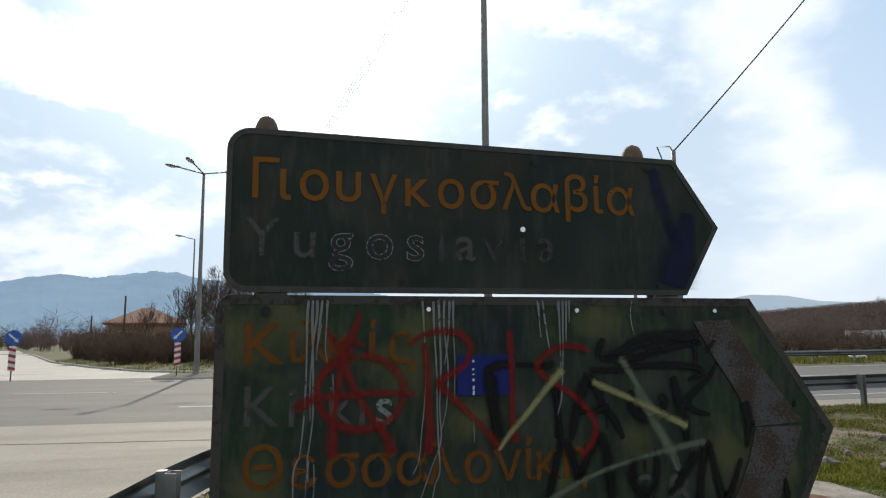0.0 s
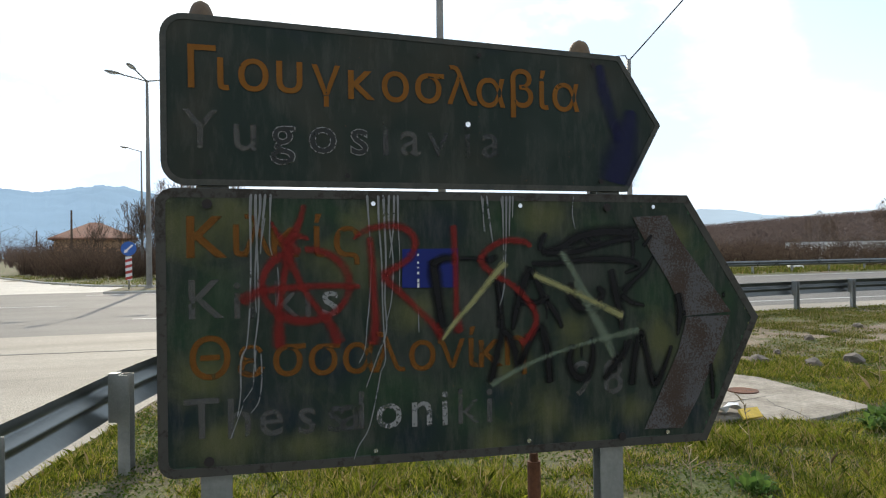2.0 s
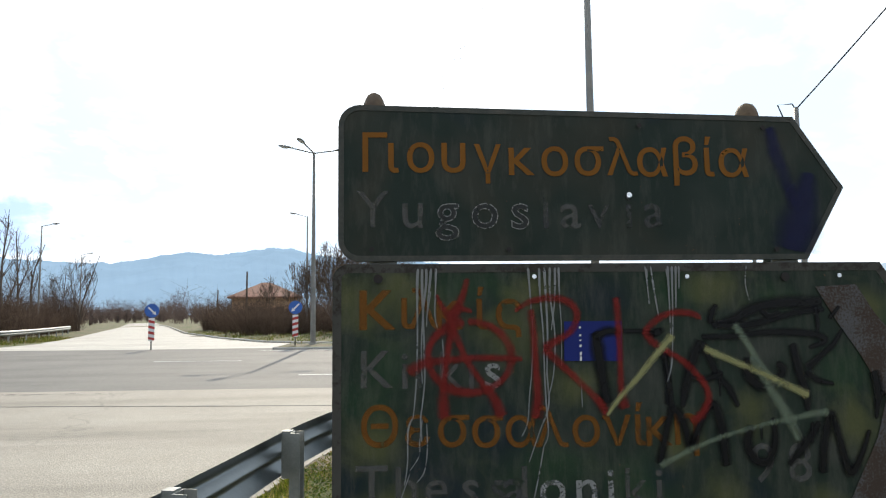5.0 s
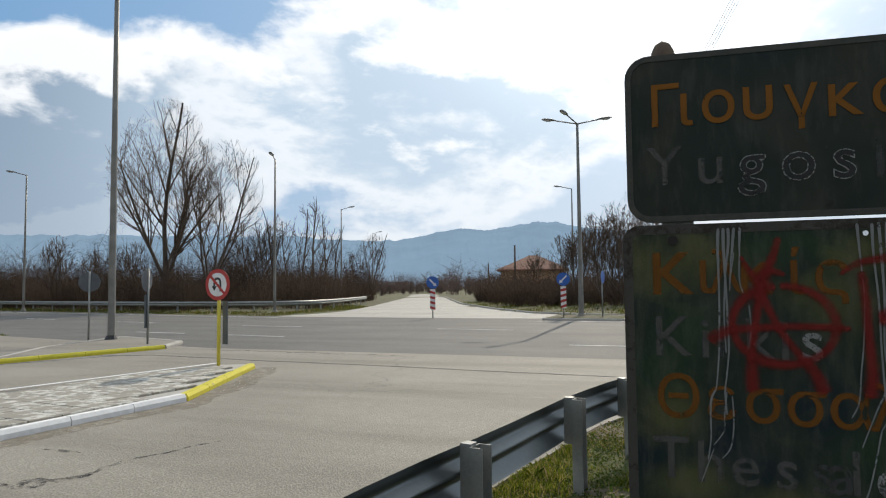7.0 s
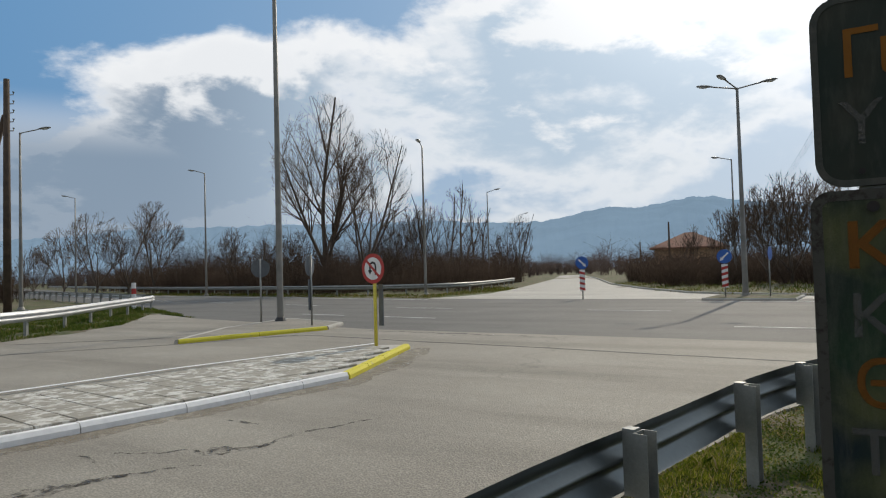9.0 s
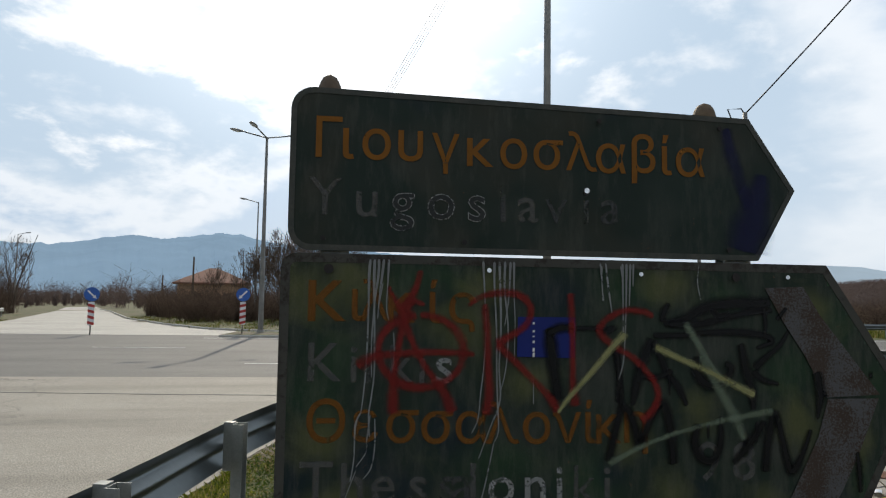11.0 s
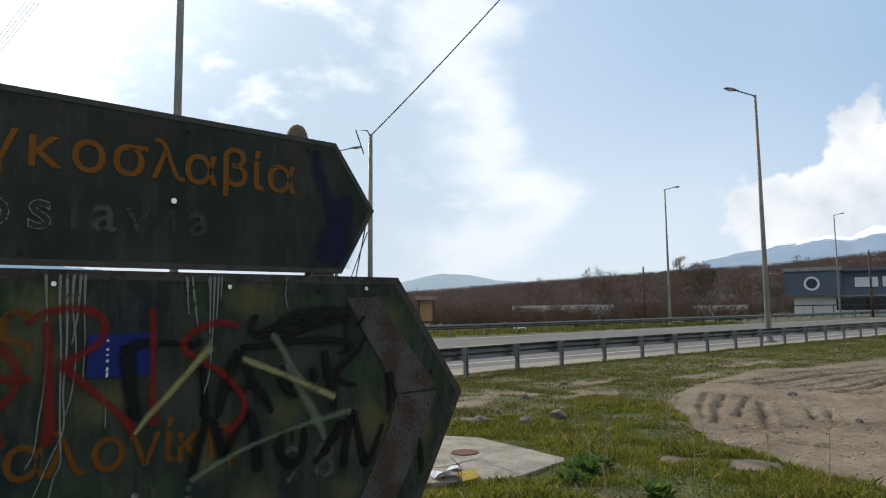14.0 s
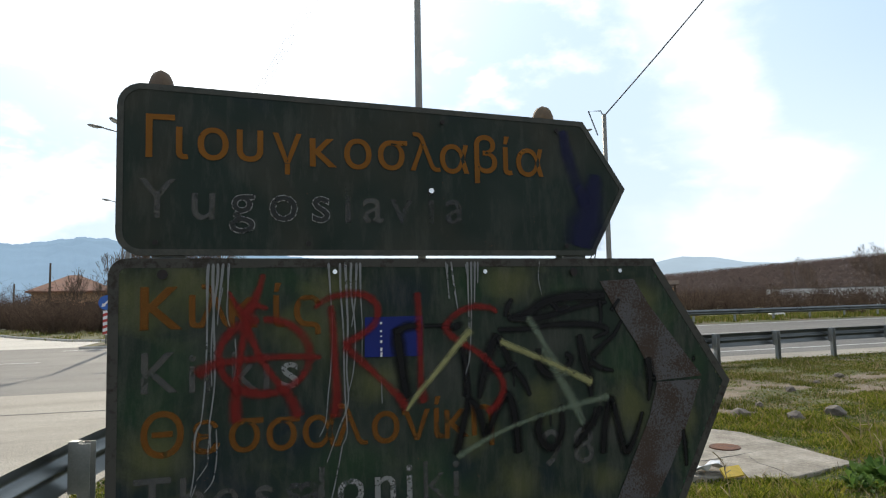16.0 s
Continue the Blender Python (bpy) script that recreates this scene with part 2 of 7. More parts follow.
def camouflage_coat():
    """Old spray coat on enamel: the colours' edges drift and thin out."""
    k = bare("camouflage_spray_coat")
    col = k.mix(k.noise(k.pos, 3.0, 4.0), (0.0135, 0.023, 0.017), (0.024, 0.034, 0.024))
    drift = k.math("MULTIPLY", k.math("SUBTRACT", k.noise(k.pos, 5.0, 5.0, 0.62, 0.6), 0.5), 1.9)
    for name, c, amount in (("grey", (0.046, 0.048, 0.041), 0.7), ("green", (0.019, 0.044, 0.020), 0.75), ("navy", (0.009, 0.017, 0.023), 0.85), ("olive", (0.092, 0.094, 0.036), 0.7)):
        f = k.math("ADD", k.n("ShaderNodeAttribute", attribute_name=name).outputs["Fac"], drift)
        col = k.mix(k.ramp(f, [(0.15, 0.0), (1.05, amount)]), col, c)
    dust = k.ramp(k.noise(k.vmath("MULTIPLY", k.pos, (14, 14, 3)), 1.4, 5.0, 0.7), [(0.45, 0.0), (0.8, 0.22)])
    col = k.mix(dust, col, (0.20, 0.18, 0.15))
    f = k.ramp(k.noise(k.pos, 30.0, 4.0, 0.75), [(0.70, 0.0), (0.74, 0.8)])
    col = k.mix(f, col, (0.11, 0.06, 0.035))
    grain = k.noise(k.pos, 220.0, 2.0)
    tone = k.math("ADD", k.math("MULTIPLY", grain, 0.5), 0.75)
    col = k.mix(1.0, col, k.n("ShaderNodeCombineXYZ", {0: tone, 1: tone, 2: tone}).outputs[0], "MULTIPLY")
    k.put(k.b.inputs["Base Color"], col)
    k.b.inputs["Specular IOR Level"].default_value = 0.14
    k.put(k.b.inputs["Roughness"], k.math("ADD", k.math("MULTIPLY", k.noise(k.pos, 9.0), 0.3), 0.45))
    k.put(k.b.inputs["Normal"], k.n("ShaderNodeBump", {"Strength": 0.12, "Distance": 0.004, "Height": k.noise(k.pos, 40.0, 4.0)}).outputs[0])
    return k.m


def painted_haze(name, c, glow, snow=None, patch=0.004):
    """Far hills; the lit air before them is painted in as a glow."""
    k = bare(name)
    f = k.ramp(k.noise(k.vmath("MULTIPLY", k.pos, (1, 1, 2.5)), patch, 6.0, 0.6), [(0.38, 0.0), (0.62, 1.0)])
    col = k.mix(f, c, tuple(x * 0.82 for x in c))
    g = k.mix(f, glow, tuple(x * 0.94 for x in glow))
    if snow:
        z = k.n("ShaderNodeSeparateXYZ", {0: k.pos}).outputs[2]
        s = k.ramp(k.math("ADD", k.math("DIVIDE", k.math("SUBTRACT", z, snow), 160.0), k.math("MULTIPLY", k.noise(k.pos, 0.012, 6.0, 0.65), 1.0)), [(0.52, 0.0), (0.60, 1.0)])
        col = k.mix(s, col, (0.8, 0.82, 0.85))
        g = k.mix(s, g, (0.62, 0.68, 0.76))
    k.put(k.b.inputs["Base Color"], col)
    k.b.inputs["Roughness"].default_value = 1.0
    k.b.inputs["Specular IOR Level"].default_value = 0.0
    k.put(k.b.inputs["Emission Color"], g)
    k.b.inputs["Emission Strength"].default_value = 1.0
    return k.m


def ground_surface():
    k = bare("grassy_ground")
    dirt = k.n("ShaderNodeAttribute", attribute_name="dirt").outputs["Fac"]
    lush = k.noise(k.pos, 0.9, 5.0, 0.65)
    fine = k.noise(k.pos, 26.0, 4.0, 0.7)
    grass = k.mix(k.ramp(lush, [(0.35, 0.0), (0.6, 1.0)]), (0.040, 0.056, 0.009), (0.082, 0.088, 0.019))
    dry = k.mix(fine, (0.06, 0.043, 0.026), (0.20, 0.155, 0.100))
    col = k.mix(k.ramp(k.noise(k.pos, 0.55, 6.0, 0.7), [(0.46, 0.0), (0.58, 0.95)]), grass, dry)
    pebbles = k.n("ShaderNodeTexVoronoi", {"Vector": k.pos, "Scale": 22.0}).outputs["Distance"]
    soil = k.mix(k.ramp(k.noise(k.pos, 0.8, 6.0, 0.7), [(0.36, 0.0), (0.60, 1.0)]), (0.115, 0.083, 0.053), (0.225, 0.178, 0.122))
    soil = k.mix(k.ramp(pebbles, [(0.05, 0.55), (0.22, 0.0)]), soil, (0.45, 0.42, 0.37))
    edge = k.math("ADD", dirt, k.math("MULTIPLY", k.math("SUBTRACT", k.noise(k.pos, 2.4, 5.0, 0.7), 0.5), 0.9))
    rut = k.n("ShaderNodeAttribute", attribute_name="rut").outputs["Fac"]
    # Soil gets darker towards the groove bottoms, unevenly by noise.
    rut_tone = k.math("MULTIPLY", rut, k.ramp(k.noise(k.pos, 3.5, 4.0, 0.7), [(0.35, 0.55), (0.6, 1.0)]))
    soil = k.mix(rut_tone, soil, (0.06, 0.042, 0.028))
    soil = k.mix(k.ramp(k.noise(k.pos, 5.0, 6.0, 0.75), [(0.42, 0.35), (0.56, 0.0)]), soil, (0.12, 0.09, 0.06))
    col = k.mix(k.ramp(edge, [(0.42, 0.0), (0.58, 1.0)]), col, soil)
    tone = k.math("ADD", k.math("MULTIPLY", fine, 0.9), 0.55)
    col = k.mix(1.0, col, k.n("ShaderNodeCombineXYZ", {0: tone, 1: tone, 2: tone}).outputs[0], "MULTIPLY")
    k.put(k.b.inputs["Base Color"], col)
    k.b.inputs["Roughness"].default_value = 0.95
    k.put(k.b.inputs["Normal"], k.n("ShaderNodeBump", {"Strength": 0.7, "Distance": 0.03, "Height": k.math("ADD", fine, k.math("MULTIPLY", pebbles, 0.4))}).outputs[0])
    return k.m


def leaf_surface(name, stops, through=0.35, gloss=0.15):
    """Blades and stalks: a colour for each, with light passing through."""
    k = bare(name)
    r = k.n("ShaderNodeNewGeometry").outputs["Random Per Island"]
    col = k.ramp(r, stops)
    k.put(k.b.inputs["Base Color"], col)
    k.b.inputs["Roughness"].default_value = 0.7
    k.b.inputs["Specular IOR Level"].default_value = gloss
    t = k.n("ShaderNodeBsdfTranslucent", {0: col})
    out = [n for n in k.t.nodes if n.bl_idname == "ShaderNodeOutputMaterial"][0]
    k.put(out.inputs[0], k.n("ShaderNodeMixShader", {0: through, 1: k.b.outputs[0], 2: t.outputs[0]}).outputs[0])
    return k.m


M = {}
M["ground"] = ground_surface()
M["concrete_road"] = road_surface("worn_pale_asphalt", (0.210, 0.189, 0.153), (0.264, 0.241, 0.197), (0.140, 0.125, 0.100), 0.45)
# Paler copy of the worn asphalt: sun glare on dust put into the colour.
M["glaring_dusty_road"] = road_surface("dusty_asphalt_with_glare", (0.34, 0.32, 0.28), (0.40, 0.38, 0.335), (0.27, 0.25, 0.22), 0.4)
M["asphalt"] = road_surface("grey_asphalt", (0.090, 0.086, 0.077), (0.120, 0.115, 0.102), (0.070, 0.066, 0.058), 0.5)
M["crack"] = thin_paint("broken_tar_crack", (0.085, 0.075, 0.062), 0.65, 0.52, 9.0)
M["kerb_dirt"] = thin_paint("brown_dirt_by_kerb", (0.30, 0.235, 0.155), 0.32, 0.46, 4.0)
M["seam"] = surface("tar_seam", (0.09, 0.085, 0.075), (0.15, 0.14, 0.125), 0.8, 4, 40, 0.3)
M["line_white"] = worn_paint("worn_road_paint", (0.62, 0.62, 0.60), (0.2, 0.2, 0.19), 0.42, 9.0, 0.7)
M["kerb_white"] = worn_paint("whitewashed_kerb", (0.88, 0.87, 0.85), (0.50, 0.48, 0.45), 0.26, 14.0, 0.75)
M["kerb_yellow"] = worn_paint("yellow_kerb_paint", (0.68, 0.60, 0.06), (0.36, 0.33, 0.22), 0.34, 14.0, 0.7)
M["kerb_plain"] = surface("concrete_kerb", (0.34, 0.32, 0.28), (0.44, 0.42, 0.38), 0.85, 3, 50, 0.3)
M["tile"] = worn_paint("paving_with_lime_traces", (0.68, 0.66, 0.60), (0.30, 0.278, 0.230), 0.53, 5.0, 0.8)
M["slab"] = surface("cast_concrete", (0.16, 0.140, 0.110), (0.32, 0.290, 0.240), 0.9, 3.2, 26, 0.9, 0, 0.45, 0, 0.02)
M["galv"] = surface("galvanised_steel", (0.105, 0.116, 0.115), (0.165, 0.178, 0.176), 0.33, 1.2, 30, 0.05, 0.85, 0.12)
M["galv_pale"] = surface("pale_weathered_zinc", (0.40, 0.41, 0.42), (0.50, 0.51, 0.52), 0.5, 2.0, 30, 0.05, 0.25, 0.1)
M["galv_dull"] = surface("weathered_galvanised_steel", (0.22, 0.23, 0.22), (0.32, 0.32, 0.30), 0.55, 4.0, 60, 0.1, 0.5, 0.2)
M["pole_grey"] = surface("grey_lamp_post_steel", (0.16, 0.155, 0.14), (0.25, 0.24, 0.215), 0.55, 2.0, 40, 0.1, 0.4, 0.2)
M["lamp_glass"] = surface("lamp_bowl", (0.55, 0.56, 0.55), (0.65, 0.65, 0.62), 0.2, 5, 20, 0.0, 0, 0.05)
M["rust"] = surface("rusted_iron", (0.07, 0.028, 0.014), (0.16, 0.065, 0.03), 0.85, 9, 70, 0.5, 0.2, 0.35)
M["cap"] = surface("weathered_brown_cap", (0.075, 0.046, 0.024), (0.135, 0.088, 0.042), 0.7, 9, 60, 0.3, 0, 0.3)
M["sign_upper"] = painted_panel("dark_green_sign_enamel", (0.011, 0.018, 0.014), [((0.046, 0.040, 0.028), 2.0, 0.50, 0.7, 0.7), ((0.040, 0.046, 0.038), 3.4, 0.5, 0.72, 0.5), ((0.012, 0.014, 0.045), 1.7, 0.62, 0.75, 0.5)], 0.8)
M["sign_lower"] = painted_panel("camouflaged_sign_enamel", (0.023, 0.035, 0.026), [((0.15, 0.15, 0.055), 3.6, 0.52, 0.68, 0.8), ((0.014, 0.026, 0.040), 2.6, 0.54, 0.68, 0.85), ((0.028, 0.095, 0.035), 4.4, 0.58, 0.70, 0.75), ((0.085, 0.092, 0.075), 3.0, 0.55, 0.70, 0.7)], 0.9)
M["sign_edge"] = surface("sign_border_grey", (0.020, 0.025, 0.018), (0.055, 0.052, 0.042), 0.7, 14, 60, 0.2, 0, 0.3)
M["sign_edge_worn"] = worn_paint("chipped_grey_border", (0.064, 0.061, 0.052), (0.030, 0.025, 0.020), 0.44, 30.0, 0.7)
M["camouflage"] = camouflage_coat()
M["film_core"] = thin_paint("dark_letter_core", (0.035, 0.037, 0.036), 0.9, 0.36, 60)
M["film_orange"] = thin_paint("faded_orange_film", (0.25, 0.100, 0.010), 0.78, 0.33, 30)
M["film_orange_dim"] = thin_paint("sprayed_over_orange_film", (0.20, 0.078, 0.010), 0.66, 0.38, 16)
M["film_white"] = thin_paint("flaking_white_film", (0.30, 0.30, 0.29), 0.80, 0.46, 90)
M["film_white_dim"] = thin_paint("faded_white_film", (0.125, 0.122, 0.112), 0.52, 0.45, 60)
M["film_dark"] = thin_paint("shadow_of_lost_letter", (0.085, 0.085, 0.082), 0.55, 0.49, 60)
M["blue_plate"] = worn_paint("blue_film", (0.010, 0.020, 0.15), (0.01, 0.02, 0.06), 0.36, 30)
M["spray_red"] = thin_paint("red_spray_paint", (0.21, 0.013, 0.010), 0.76, 0.43, 20, True)
M["spray_black"] = thin_paint("black_spray_paint", (0.005, 0.005, 0.006), 0.97, 0.36, 20, True, 0.45)
M["spray_cream"] = thin_paint("cream_spray_paint", (0.36, 0.345, 0.15), 0.75, 0.44, 14, True)
M["spray_teal"] = thin_paint("grey_green_spray_paint", (0.20, 0.25, 0.17), 0.55, 0.44, 14, True)
M["drip"] = thin_paint("grey_paint_run", (0.27, 0.275, 0.275), 0.8, 0.40, 30)
M["chevron"] = worn_paint("rust_spotted_bare_strip", (0.098, 0.096, 0.098), (0.050, 0.034, 0.025), 0.50, 110, 0.75)
M["spray_blue"] = thin_paint("dark_blue_spray_paint", (0.010, 0.012, 0.055), 0.75, 0.46, 9, True)
M["sign_rear"] = surface("dull_sign_back", (0.075, 0.085, 0.095), (0.11, 0.12, 0.13), 0.6, 5, 40, 0.1)
M["hole"] = surface("dark_bolt_hole", (0.008, 0.006, 0.006), (0.02, 0.014, 0.012), 0.8, 20, 90, 0)
# Bright metal stands in for daylight seen through bolt holes.
M["daylight_hole"] = surface("sky_bright_metal", (0.72, 0.74, 0.76), (0.8, 0.8, 0.8), 0.25, 20, 90, 0, 1.0)
M["disc_red"] = surface("red_sign_film", (0.42, 0.03, 0.025), (0.36, 0.04, 0.03), 0.5, 6, 40, 0, 0, 0.1)
M["disc_white"] = surface("white_sign_film", (0.72, 0.72, 0.72), (0.62, 0.62, 0.6), 0.5, 6, 40, 0, 0, 0.1)
M["disc_blue"] = surface("blue_sign_film", (0.02, 0.11, 0.42), (0.025, 0.09, 0.33), 0.45, 6, 40, 0, 0, 0.1)
M["ink"] = surface("black_sign_film", (0.015, 0.015, 0.015), (0.025, 0.025, 0.025), 0.5, 6, 40, 0)
M["post_yellow"] = surface("yellow_post_paint", (0.62, 0.52, 0.05), (0.52, 0.44, 0.06), 0.55, 6, 40, 0.1)
M["timber"] = surface("creosoted_timber", (0.05, 0.033, 0.022), (0.095, 0.065, 0.042), 0.85, 3, 50, 0.5, 0, 0.4)
M["timber_light"] = surface("varnished_timber", (0.30, 0.17, 0.07), (0.40, 0.24, 0.11), 0.6, 5, 50, 0.2)
M["bark"] = surface("grey_brown_bark", (0.065, 0.05, 0.038), (0.13, 0.10, 0.075), 0.9, 3, 40, 0.5, 0, 0.3)
M["twig"] = leaf_surface("bare_twigs", [(0.0, (0.075, 0.052, 0.038)), (0.5, (0.12, 0.085, 0.062)), (1.0, (0.19, 0.14, 0.10))], 0.05)
M["brush"] = leaf_surface("brown_brushwood", [(0.0, (0.050, 0.035, 0.027)), (0.5, (0.090, 0.064, 0.048)), (1.0, (0.15, 0.112, 0.084))], 0.25, 0.0)
M["brush_far"] = leaf_surface("distant_bare_woods", [(0.0, (0.078, 0.061, 0.056)), (0.5, (0.090, 0.071, 0.065)), (1.0, (0.104, 0.083, 0.075))], 0.7, 0.0)
M["grass"] = leaf_surface("grass_blades", [(0.0, (0.036, 0.052, 0.007)), (0.35, (0.082, 0.106, 0.013)), (0.68, (0.140, 0.150, 0.024)), (0.86, (0.19, 0.145, 0.062)), (1.0, (0.28, 0.225, 0.12))], 0.5)
M["grass_lush"] = leaf_surface("lush_grass_blades", [(0.0, (0.05, 0.078, 0.009)), (0.35, (0.12, 0.15, 0.016)), (0.75, (0.27, 0.285, 0.032)), (0.86, (0.28, 0.22, 0.075)), (1.0, (0.42, 0.34, 0.17))], 0.6)
M["grass_green"] = leaf_surface("deep_green_blades", [(0.0, (0.036, 0.068, 0.010)), (0.6, (0.080, 0.122, 0.018)), (0.9, (0.15, 0.15, 0.036)), (1.0, (0.23, 0.185, 0.09))], 0.45)
M["weed"] = leaf_surface("dark_weed_leaves", [(0.0, (0.04, 0.09, 0.02)), (1.0, (0.14, 0.22, 0.045))], 0.45)
M["straw"] = leaf_surface("dry_stalks", [(0.0, (0.16, 0.11, 0.06)), (1.0, (0.42, 0.34, 0.22))], 0.2)
M["hill"] = surface("wooded_hill", (0.076, 0.062, 0.059), (0.102, 0.084, 0.078), 0.95, 0.02, 0.35, 0.25, 0, 0.3, 0, 1.0)
# Dark base colours; emission paints the bluish airlight over the ridges.
M["mountain"] = painted_haze("blue_mountain_haze", (0.05, 0.07, 0.08), (0.34, 0.50, 0.68))
M["mountain_pale"] = painted_haze("pale_mountain_haze", (0.05, 0.07, 0.08), (0.55, 0.68, 0.80))
M["mountain_snow"] = painted_haze("snowy_mountain_haze", (0.05, 0.07, 0.09), (0.44, 0.58, 0.76), 246.0)
M["roof"] = surface("clay_roof_tiles", (0.21, 0.10, 0.066), (0.27, 0.125, 0.082), 0.8, 1.5, 9, 0.3)
M["stucco"] = surface("ochre_render", (0.42, 0.26, 0.15), (0.50, 0.32, 0.19), 0.9, 1, 20, 0.1)
M["cladding"] = surface("slate_blue_cladding", (0.075, 0.10, 0.135), (0.09, 0.12, 0.155), 0.6, 1, 12, 0.1)
M["white_wall"] = surface("white_render", (0.70, 0.69, 0.66), (0.78, 0.77, 0.74), 0.85, 1, 20, 0.05)
M["grey_wall"] = surface("grey_render", (0.22, 0.21, 0.195), (0.30, 0.29, 0.27), 0.85, 1, 20, 0.05)
M["glass"] = surface("dark_window_glass", (0.02, 0.025, 0.03), (0.03, 0.035, 0.04), 0.08, 1, 5, 0)
M["blind"] = surface("pale_window_blind", (0.62, 0.66, 0.68), (0.70, 0.72, 0.73), 0.6, 1, 9, 0)
M["rock"] = surface("field_stone", (0.085, 0.070, 0.056), (0.19, 0.165, 0.135), 0.9, 5, 40, 0.7)
M["pebble"] = surface("pale_pebbles", (0.22, 0.19, 0.15), (0.42, 0.38, 0.32), 0.9, 14, 60, 0.4)
M["rubbish"] = surface("crumpled_plastic", (0.65, 0.65, 0.66), (0.8, 0.8, 0.8), 0.4, 8, 40, 0.2)
M["yellow_plastic"] = surface("yellow_packet", (0.65, 0.42, 0.04), (0.75, 0.5, 0.08), 0.45, 8, 40, 0.2)
M["wire"] = surface("black_cable", (0.02, 0.02, 0.022), (0.03, 0.03, 0.03), 0.6, 5, 20, 0)
M["car_paint"] = surface("dark_blue_grey_car_paint", (0.085, 0.082, 0.115), (0.09, 0.088, 0.12), 0.28, 2, 9, 0, 0.35, 0.05)
M["tyre"] = surface("tyre_rubber", (0.02, 0.02, 0.02), (0.03, 0.03, 0.03), 0.8, 8, 40, 0.1)
M["clear_lamp"] = surface("headlamp_glass", (0.6, 0.63, 0.65), (0.7, 0.72, 0.74), 0.1, 8, 40, 0)
M["amber"] = surface("amber_indicator", (0.7, 0.22, 0.03), (0.75, 0.25, 0.04), 0.25, 8, 40, 0)


# ---------- mesh building ----------
class Form:
    """Vertices and faces gathered for one mesh."""

    def __init__(self):
        self.v, self.f = [], []

    def add(self, verts, faces):
        o = len(self.v)
        self.v += [tuple(p) for p in verts]
        self.f += [tuple(i + o for i in f) for f in faces]
        return self

    def box(self, x0, y0, z0, x1, y1, z1):
        return self.add([(x0, y0, z0), (x1, y0, z0), (x1, y1, z0), (x0, y1, z0), (x0, y0, z1), (x1, y0, z1), (x1, y1, z1), (x0, y1, z1)],
                        [(3, 2, 1, 0), (4, 5, 6, 7), (0, 1, 5, 4), (1, 2, 6, 5), (2, 3, 7, 6), (3, 0, 4, 7)])

    def prism(self, outline, lo, hi, put):
        """An outline of (a, b), pushed from lo to hi; put(a, b, c) gives the place."""
        n = len(outline)
        vs = [put(a, b, lo) for a, b in outline] + [put(a, b, hi) for a, b in outline]
        return self.add(vs, [tuple(range(n - 1, -1, -1)), tuple(range(n, 2 * n))] + [(i, (i + 1) % n, n + (i + 1) % n, n + i) for i in range(n)])

    def tube(self, path, radii, n=8, cap=True):
        path = [Vector(p) for p in path]
        radii = radii if isinstance(radii, (list, tuple)) else [radii] * len(path)
        vs, fs = [], []
        for i, p in enumerate(path):
            d = (path[min(i + 1, len(path) - 1)] - path[max(i - 1, 0)]).normalized()
            a = d.cross(Vector((0, 0, 1)) if abs(d.z) < 0.9 else Vector((1, 0, 0))).normalized()
            b = d.cross(a)
            vs += [p + radii[i] * (math.cos(2 * math.pi * j / n) * a + math.sin(2 * math.pi * j / n) * b) for j in range(n)]
        for i in range(len(path) - 1):
            fs += [(i * n + j, i * n + (j + 1) % n, (i + 1) * n + (j + 1) % n, (i + 1) * n + j) for j in range(n)]
        if cap:
            fs += [tuple(range(n - 1, -1, -1)), tuple(range((len(path) - 1) * n, len(path) * n))]
        return self.add(vs, fs)

    def sweep(self, path, section, cap=False):
        """An open section of (sideways, up) carried along a level path."""
        path = [Vector(p) for p in path]
        m, vs, fs = len(section), [], []
        for i, p in enumerate(path):
            d = path[min(i + 1, len(path) - 1)] - path[max(i - 1, 0)]
            s = Vector((d.y, -d.x, 0)).normalized()
            vs += [p + s * a + Vector((0, 0, b)) for a, b in section]
        for i in range(len(path) - 1):
            fs += [(i * m + j, i * m + j + 1, (i + 1) * m + j + 1, (i + 1) * m + j) for j in range(m - 1)]
        return self.add(vs, fs)

    def mesh(self, name, material, smooth=False):
        me = bpy.data.meshes.new(name)
        me.from_pydata(self.v, [], self.f)
        if smooth:
            me.shade_smooth()
        me.materials.append(material)
        me.update()
        return me


def part(name, form, material, parent=None, label="", smooth=False, at=None):
    me = form.mesh(name, material, smooth) if isinstance(form, Form) else form
    ob = new(name, me)
    ob.parent = parent
    if at is not None:
        ob.matrix_basis = at
    if label:
        ob["label"] = label
    return ob


def thing(name, label, category, group="", kind="", at=None):
    ob = new(name)
    if at is not None:
        ob.matrix_basis = at
    return tagged(ob, label, category, group, kind)


def bevelled(form, name, material, width=0.01, segments=2):
    me = form.mesh(name, material)
    bm = bmesh.new()
    bm.from_mesh(me)
    bmesh.ops.remove_doubles(bm, verts=bm.verts, dist=1e-5)
    bmesh.ops.bevel(bm, geom=[e for e in bm.edges if e.is_manifold and e.calc_face_angle(0) > 0.5], offset=width, segments=segments, profile=0.5, affect="EDGES")
    bmesh.ops.recalc_face_normals(bm, faces=bm.faces)
    bm.to_mesh(me)
    bm.free()
    return me


